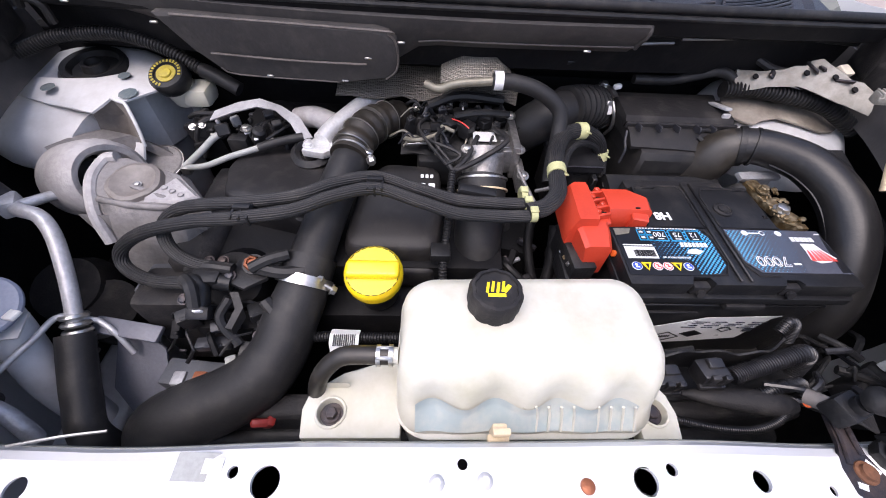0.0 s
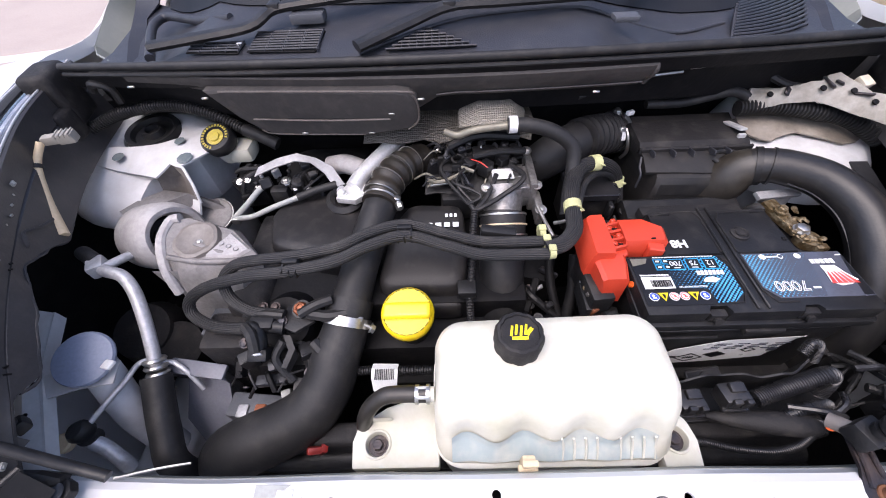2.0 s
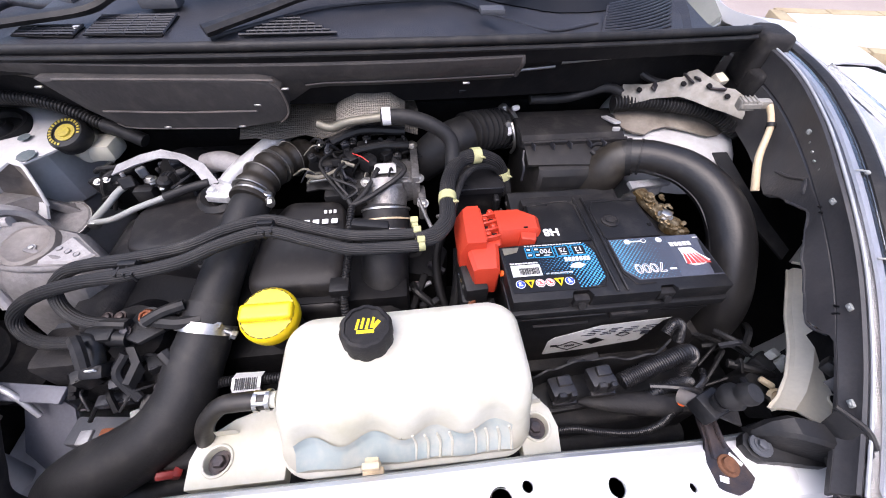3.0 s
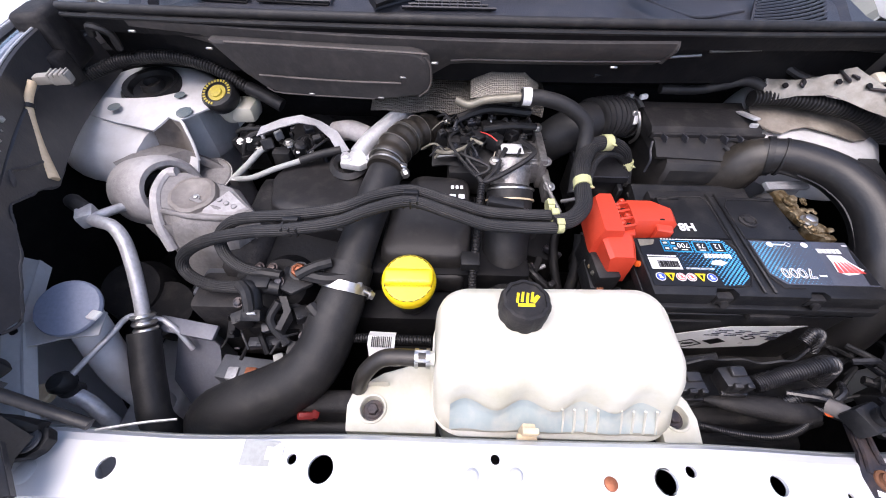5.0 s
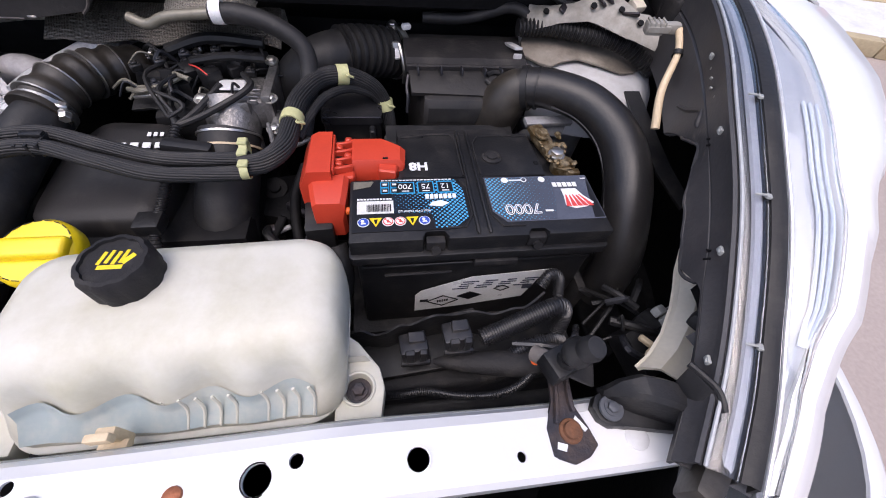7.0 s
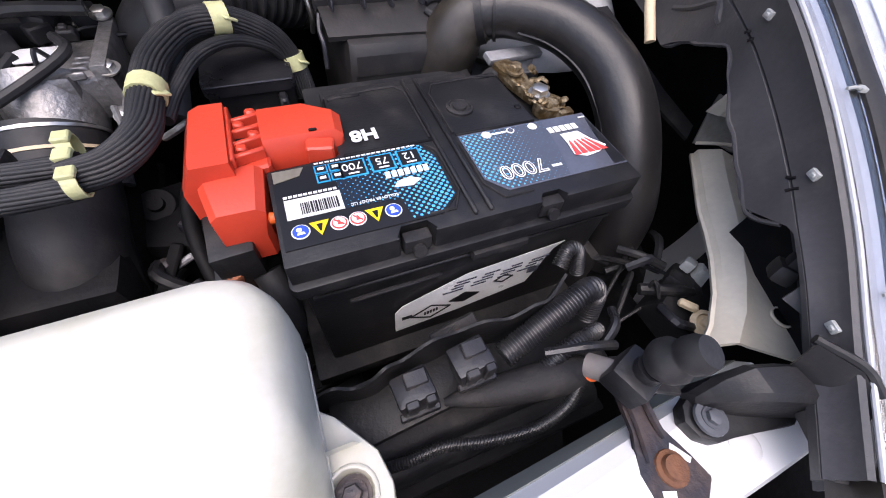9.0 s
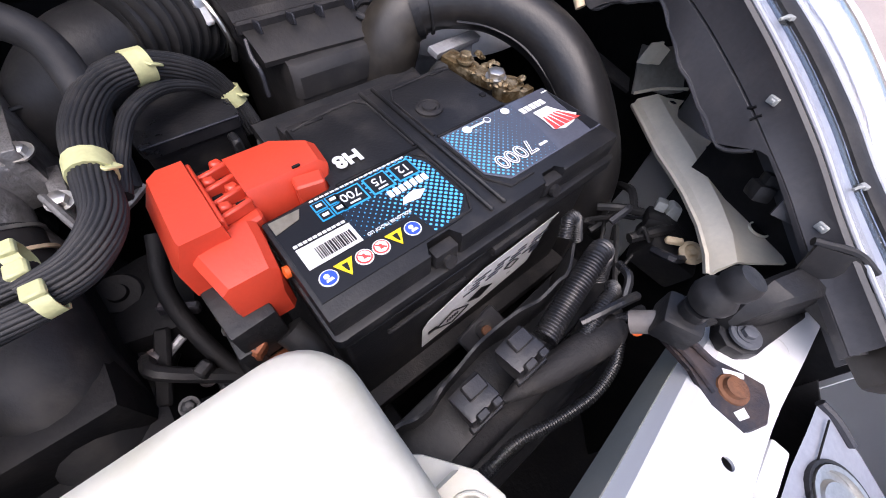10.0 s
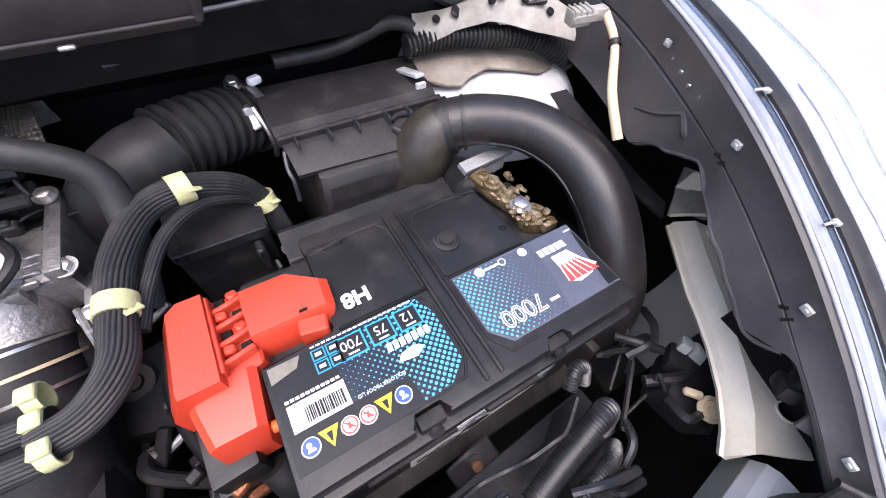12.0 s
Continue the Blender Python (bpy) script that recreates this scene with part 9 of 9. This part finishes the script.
part("pump_body", join(lathe([(0.0001, 0), (0.052, 0), (0.055, 0.02), (0.045, 0.05), (0.0001, 0.055)], 24, aim((-0.60, 0.62, 0.76), (0.1, -0.4, 1))), lathe([(0.0001, 0), (0.045, 0), (0.045, 0.06), (0.0001, 0.06)], 24, aim((-0.545, 0.595, 0.73), (0.1, -0.3, 1)))), M_BLACK_DULL, comp)
part("bar", box((-0.448, 0.520, 0.836), (0.085, 0.022, 0.008), 0.003, 2, (12, 4, -8)), M_SATIN, comp, "grey steel bar")
part("duct_plate", sheet([[(-0.474, 0.531, 0.822), (-0.436, 0.523, 0.815), (-0.415, 0.51, 0.80)], [(-0.482, 0.505, 0.79), (-0.434, 0.49, 0.785), (-0.410, 0.48, 0.775)], [(-0.490, 0.474, 0.755), (-0.427, 0.450, 0.75), (-0.405, 0.445, 0.74)], [(-0.485, 0.45, 0.68), (-0.43, 0.43, 0.68), (-0.41, 0.43, 0.68)]], 0.004), M_SATIN, comp, "grey plastic side duct")
part("grey_block", prism([(-0.448, 0.560), (-0.402, 0.556), (-0.398, 0.615), (-0.440, 0.618)], 0.78, 0.865, 0.006, 2), M_GREYPL, comp)
part("hook", tube([(-0.435, 0.53, 0.81), (-0.43, 0.515, 0.80), (-0.415, 0.51, 0.795), (-0.405, 0.525, 0.805)], 0.002, 6), M_BLACK, comp)
rodp = thing("stay_rod", (-0.52, 0.37, 0.88), "black bonnet stay rod lying on the support", "stay rod")
part("rod", tube([(-0.60, 0.412, 1.035), (-0.555, 0.400, 1.018), (-0.519, 0.391, 1.000), (-0.490, 0.385, 0.975), (-0.455, 0.377, 0.946), (-0.424, 0.370, 0.932)], 0.0055, 10), M_BLACK, rodp)
part("wire_end", tube([(-0.46, 0.376, 0.880), (-0.42, 0.385, 0.876), (-0.385, 0.392, 0.868)], 0.0016, 6), M_STEEL, rodp)
part("yellow_cap", lathe([(0.0001, 0), (0.012, 0), (0.012, 0.008), (0.009, 0.010), (0.0001, 0.008)], 18, aim((-0.567, 0.420, 0.852), (0.1, -0.3, 1))), M_CREAM, rodp)

# ---- gearbox top seen between the tank and the battery ----
gear = thing("gearbox_bracket", (0.06, 0.66, 0.70), "gearbox brackets with a large bolt beside the hose, coloured for deep shade", "bracket")
# shade deep in the bay is put into these near-black colours
part("pad", prism([(0.02, 0.66), (0.09, 0.64), (0.11, 0.70), (0.08, 0.74), (0.03, 0.73)], 0.70, 0.855, 0.012, 2), M_SHADEBLACK, gear)
part("big_bolt", lathe([(0.0001, 0), (0.017, 0), (0.018, 0.003), (0.016, 0.006), (0.008, 0.006), (0.007, 0.010), (0.0001, 0.010)], 24, aim((0.050, 0.702, 0.855), (0.1, -0.4, 1))), M_SHADEBLACK, gear, "large bolt head coloured for deep shade")
part("strap", join(box((0.055, 0.625, 0.845), (0.012, 0.06, 0.006), 0.002, 1, (20, 0, -25)), box((0.035, 0.59, 0.815), (0.012, 0.05, 0.006), 0.002, 1, (40, 0, -15))), M_SHADEBLACK, gear)
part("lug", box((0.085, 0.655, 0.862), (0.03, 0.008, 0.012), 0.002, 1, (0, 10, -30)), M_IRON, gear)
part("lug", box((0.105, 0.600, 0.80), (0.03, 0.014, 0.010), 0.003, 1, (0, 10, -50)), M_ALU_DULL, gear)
part("cable", tube([(0.10, 0.70, 0.90), (0.085, 0.66, 0.875), (0.09, 0.61, 0.84), (0.11, 0.56, 0.80)], 0.007, 10), M_SHADEBLACK, gear)
part("cable", tube([(0.12, 0.66, 0.90), (0.115, 0.62, 0.86), (0.10, 0.57, 0.80), (0.10, 0.53, 0.72)], 0.009, 10), M_SHADEBLACK, gear)
part("lever", join(box((0.075, 0.575, 0.79), (0.05, 0.016, 0.012), 0.003, 2, (0, 0, 30)), lathe([(0.0001, 0), (0.014, 0), (0.013, 0.012), (0.0001, 0.014)], 18, Matrix.Translation((0.09, 0.585, 0.79)))), M_SHADEBLACK, gear)
part("case_rib", join(*[box((0.13, 0.52 + 0.03 * k, 0.70), (0.10, 0.006, 0.03), 0.002, 1, (0, 0, 12)) for k in range(4)], box((0.13, 0.56, 0.69), (0.12, 0.14, 0.03), 0.01, 2)), M_SHADEBLACK, gear)

rg = random.Random(17)
for k in range(22):
    x, y, z = rg.uniform(-0.02, 0.12), rg.uniform(0.53, 0.66), rg.uniform(0.77, 0.85)
    if k % 3 == 0:
        part("small_bolt", bolt((x, y, z), (rg.uniform(-0.3, 0.3), -0.4, 1), 0.005, 0.005, 1.5), (M_IRON, M_BLACK)[k % 2], gear)
    elif k % 3 == 1:
        part("small_fitting", box((x, y, z), (rg.uniform(0.008, 0.03), rg.uniform(0.006, 0.014), rg.uniform(0.006, 0.014)), 0.002, 1, (rg.uniform(-30, 30), 0, rg.uniform(0, 90))), (M_BLACK, M_LOOM, M_SHADEBLACK, M_ALU_DULL)[k % 4], gear)
    else:
        part("thin_hose", tube([(x, y, z), (x + rg.uniform(-0.03, 0.03), y - 0.02, z + 0.006), (x + rg.uniform(-0.05, 0.05), y - 0.045, z - 0.02)], rg.choice((0.003, 0.0045, 0.006)), 8, 5), (M_BLACK, M_SHADEBLACK)[k % 2], gear)
part("casting_edge", tube([(0.020, 0.640, 0.842), (0.050, 0.632, 0.842), (0.075, 0.640, 0.846)], 0.0035, 8), M_ALU_DULL, gear)
redt = thing("red_tab", (-0.289, 0.432, 0.70), "red plastic tab low beside the intake duct", "plastic tab")
part("tab", box((-0.289, 0.434, 0.735), (0.026, 0.014, 0.030), 0.004, 2, (20, 15, 30)), M_RED, redt)
part("stem", tube([(-0.289, 0.432, 0.60), (-0.289, 0.432, 0.73)], 0.006, 8, 2), M_BLACK, redt)

# ---- in front of the battery: looms, connectors, buffer and catch ----
tray = thing("loom_tray", (0.30, 0.46, 0.80), "black loom tray with connectors in front of the battery", "cable tray")
tray_edge = [(0.150, 0.474, 0.855), (0.169, 0.474, 0.863), (0.183, 0.471, 0.856), (0.196, 0.470, 0.862), (0.210, 0.474, 0.868), (0.224, 0.477, 0.862), (0.248, 0.480, 0.873), (0.272, 0.482, 0.868), (0.294, 0.479, 0.878), (0.316, 0.476, 0.874), (0.336, 0.476, 0.884), (0.351, 0.477, 0.884), (0.376, 0.492, 0.886)]
part("wall", sheet([[(x, y, z), (x, y + 0.002, 0.80)] for x, y, z in spline(tray_edge, 4)], 0.0025), M_BLACK, tray, "wavy thin wall of the loom tray")
part("floor", box((0.29, 0.465, 0.815), (0.26, 0.05, 0.012), 0.003, 2, (0, 0, 4)), M_BLACK, tray)
for c in ((0.226, 0.452, 0.852), (0.272, 0.454, 0.868)):
    x, y, z = c
    part("connector", join(box(c, (0.030, 0.026, 0.026), 0.003, 2, (-10, -8, 5)), box((x - 0.006, y - 0.012, z + 0.008), (0.010, 0.006, 0.020), 0.001, 1), box((x + 0.008, y - 0.012, z + 0.008), (0.008, 0.006, 0.020), 0.001, 1), box((x, y - 0.014, z - 0.006), (0.032, 0.006, 0.006), 0.001, 1), box((x + 0.002, y + 0.006, z + 0.014), (0.018, 0.012, 0.006), 0.001, 1)), M_GLOSSBLACK, tray, "dark grey plug")
part("conduit", ribbed([(0.298, 0.450, 0.868), (0.325, 0.457, 0.874), (0.355, 0.464, 0.884), (0.382, 0.470, 0.890), (0.395, 0.470, 0.878), (0.395, 0.462, 0.850)], 0.0098, 0.0029, 0.0007, 16), M_GLOSSBLACK, tray, "dark ribbed conduit")
part("conduit", ribbed([(0.318, 0.428, 0.85), (0.345, 0.436, 0.872), (0.372, 0.440, 0.872), (0.392, 0.445, 0.855)], 0.0066, 0.0026, 0.0006, 12), M_GLOSSBLACK, tray)
part("conduit", ribbed([(0.375, 0.500, 0.885), (0.385, 0.508, 0.895), (0.398, 0.508, 0.888), (0.405, 0.50, 0.86)], 0.0062, 0.0026, 0.0006, 12), M_GLOSSBLACK, tray)
part("smooth_hose", tube([(0.246, 0.439, 0.842, 0.003), (0.262, 0.436, 0.845, 0.008), (0.288, 0.431, 0.850, 0.0125), (0.323, 0.424, 0.857, 0.0145), (0.345, 0.420, 0.862, 0.014), (0.360, 0.420, 0.862, 0.010)], None, 14, 6, 0.8), M_BLACK_DULL, tray, "smooth dark grey sleeve tapering off")
part("lower_hose", ribbed([(0.190, 0.414, 0.818), (0.208, 0.412, 0.825), (0.236, 0.411, 0.830), (0.269, 0.402, 0.835), (0.304, 0.396, 0.845), (0.330, 0.400, 0.855), (0.346, 0.410, 0.864)], 0.0042, 0.0022, 0.0006, 10), M_GLOSSBLACK, tray, "thin ribbed hose")
part("steel_lip", join(box((0.285, 0.498, 0.812), (0.05, 0.025, 0.006), 0.002, 1, (25, -4, 8)), lathe([(0.0001, 0), (0.009, 0), (0.009, 0.003), (0.0001, 0.003)], 16, aim((0.285, 0.496, 0.816), (0, -0.5, 1)))), M_GLOSSBLACK, tray, "black bracket beside the battery")
part("rust_bolt", lathe([(0.0001, 0), (0.005, 0), (0.005, 0.004), (0.0001, 0.004)], 14, aim((0.285, 0.495, 0.818), (0, -0.5, 1))), M_RUST, tray, "rusty bolt")
for pts in ([(0.33, 0.44, 0.87), (0.36, 0.43, 0.882), (0.385, 0.425, 0.875)], [(0.34, 0.435, 0.86), (0.365, 0.42, 0.868), (0.39, 0.415, 0.86)], [(0.385, 0.43, 0.86), (0.40, 0.44, 0.87), (0.41, 0.455, 0.865)]):
    part("wire", tube(pts, 0.004, 8), M_GLOSSBLACK, tray)
buf = thing("bonnet_buffer", (0.345, 0.395, 0.91), "black rubber bonnet buffer on a rusty bracket", "rubber buffer")
part("rubber", join(lathe([(0.0001, 0.0), (0.009, 0.0), (0.0115, 0.004), (0.0132, 0.008), (0.0132, 0.014), (0.0098, 0.019), (0.0095, 0.021), (0.0108, 0.0235), (0.0106, 0.030), (0.0085, 0.035), (0.0001, 0.036)], 28, aim((0.3525, 0.397, 0.944), (0.22, -0.22, 1)))), M_RUBBER, buf)
part("bracket", join(box((0.350, 0.397, 0.922), (0.028, 0.026, 0.024), 0.004, 2, (0, 0, 20)), tube([(0.345, 0.405, 0.908), (0.352, 0.396, 0.925), (0.352, 0.396, 0.942)], 0.009, 10), box((0.368, 0.392, 0.918), (0.034, 0.022, 0.004), 0.001, 1, (0, 20, -20))), M_BLACK, buf)
part("grey_tube", tube([(0.338, 0.416, 0.903), (0.345, 0.405, 0.912), (0.352, 0.394, 0.918)], 0.0085, 14), M_WEB, buf, "brownish plastic tube")
part("orange_tip", lathe([(0.0001, 0), (0.0045, 0), (0.0045, 0.005), (0.0001, 0.006)], 10, aim((0.3395, 0.411, 0.900), (-0.6, -0.5, 0.5))), M_ORANGE, buf)
hing = thing("catch_bracket", (0.34, 0.35, 0.90), "rust stained black steel bracket bolted to the support", "bracket")
z0 = top_z(0.348)
part("plate", join(prism([(0.327, 0.328), (0.347, 0.320), (0.361, 0.324), (0.371, 0.332), (0.367, 0.347), (0.359, 0.364), (0.365, 0.394), (0.345, 0.400), (0.341, 0.370), (0.327, 0.347)], z0 + 0.0005, z0 + 0.0045, 0.001, 1), tube([(0.349, 0.394, z0 + 0.006), (0.345, 0.372, z0 + 0.006), (0.339, 0.352, z0 + 0.005)], 0.0025, 6), tube([(0.360, 0.390, z0 + 0.006), (0.357, 0.372, z0 + 0.006), (0.357, 0.360, z0 + 0.005)], 0.0025, 6)), M_IRON, hing, smooth=25)
part("rust_bolt", lathe([(0.0001, 0), (0.0105, 0), (0.0100, 0.0015), (0.0075, 0.002), (0.0068, 0.0055), (0.0001, 0.006)], 18, Matrix.Translation((0.350, 0.345, z0 + 0.0045))), M_RUST, hing, "rusty bolt head")
part("slot", prism([(0.334, 0.333), (0.341, 0.330), (0.344, 0.335), (0.336, 0.338)], z0 + 0.0046, z0 + 0.0052), M_PRINTWHITE, hing)
part("slot", prism([(0.3545, 0.353), (0.3625, 0.343), (0.3655, 0.345), (0.3580, 0.3565)], z0 + 0.0046, z0 + 0.0052), M_PRINTWHITE, hing)
lampback = thing("lamp_socket", (0.50, 0.43, 0.80), "headlamp socket with a pale bulb holder and wires", "lamp socket")
part("socket", join(box((0.515, 0.44, 0.815), (0.06, 0.06, 0.04), 0.006, 2, (20, 0, 20)), tube([(0.47, 0.47, 0.84), (0.50, 0.455, 0.845), (0.525, 0.45, 0.835)], 0.006, 8)), M_BLACK, lampback)
part("holder", lathe([(0.0001, 0), (0.012, 0), (0.013, 0.004), (0.009, 0.007), (0.008, 0.003), (0.004, 0.003), (0.003, 0.007), (0.0001, 0.007)], 20, aim((0.507, 0.418, 0.838), (-0.3, -0.2, 1))), M_CREAM, lampback, "cream bulb holder")
part("pale_plug", box((0.500, 0.437, 0.846), (0.008, 0.018, 0.008), 0.002, 1, (0, 0, 40)), M_CREAM, lampback)
part("grey_plug", join(box((0.548, 0.462, 0.842), (0.026, 0.020, 0.020), 0.004, 2, (15, 10, 35)), box((0.536, 0.474, 0.846), (0.018, 0.012, 0.012), 0.003, 2, (0, 20, 20)), box((0.556, 0.450, 0.836), (0.012, 0.018, 0.014), 0.003, 2, (0, 0, 50))), M_GREYCON, lampback, "chipped grey connector")
part("black_shell", join(box((0.524, 0.466, 0.834), (0.034, 0.026, 0.018), 0.005, 2, (0, 15, 25)), tube([(0.512, 0.482, 0.842), (0.496, 0.500, 0.844), (0.484, 0.520, 0.836)], 0.005, 8)), M_BLACK, lampback)
rl = random.Random(3)
for k in range(10):
    x, y, z = rl.uniform(0.455, 0.545), rl.uniform(0.43, 0.53), rl.uniform(0.80, 0.845)
    part("wire", tube([(x, y, z), (x + rl.uniform(-0.03, 0.03), y + rl.uniform(-0.02, 0.02), z + 0.012), (x + rl.uniform(-0.05, 0.05), y + rl.uniform(-0.04, 0.04), z - 0.01)], rl.choice((0.002, 0.003, 0.0045)), 6, 5), (M_BLACK, M_RUBBER, M_LOOM)[k % 3], lampback)
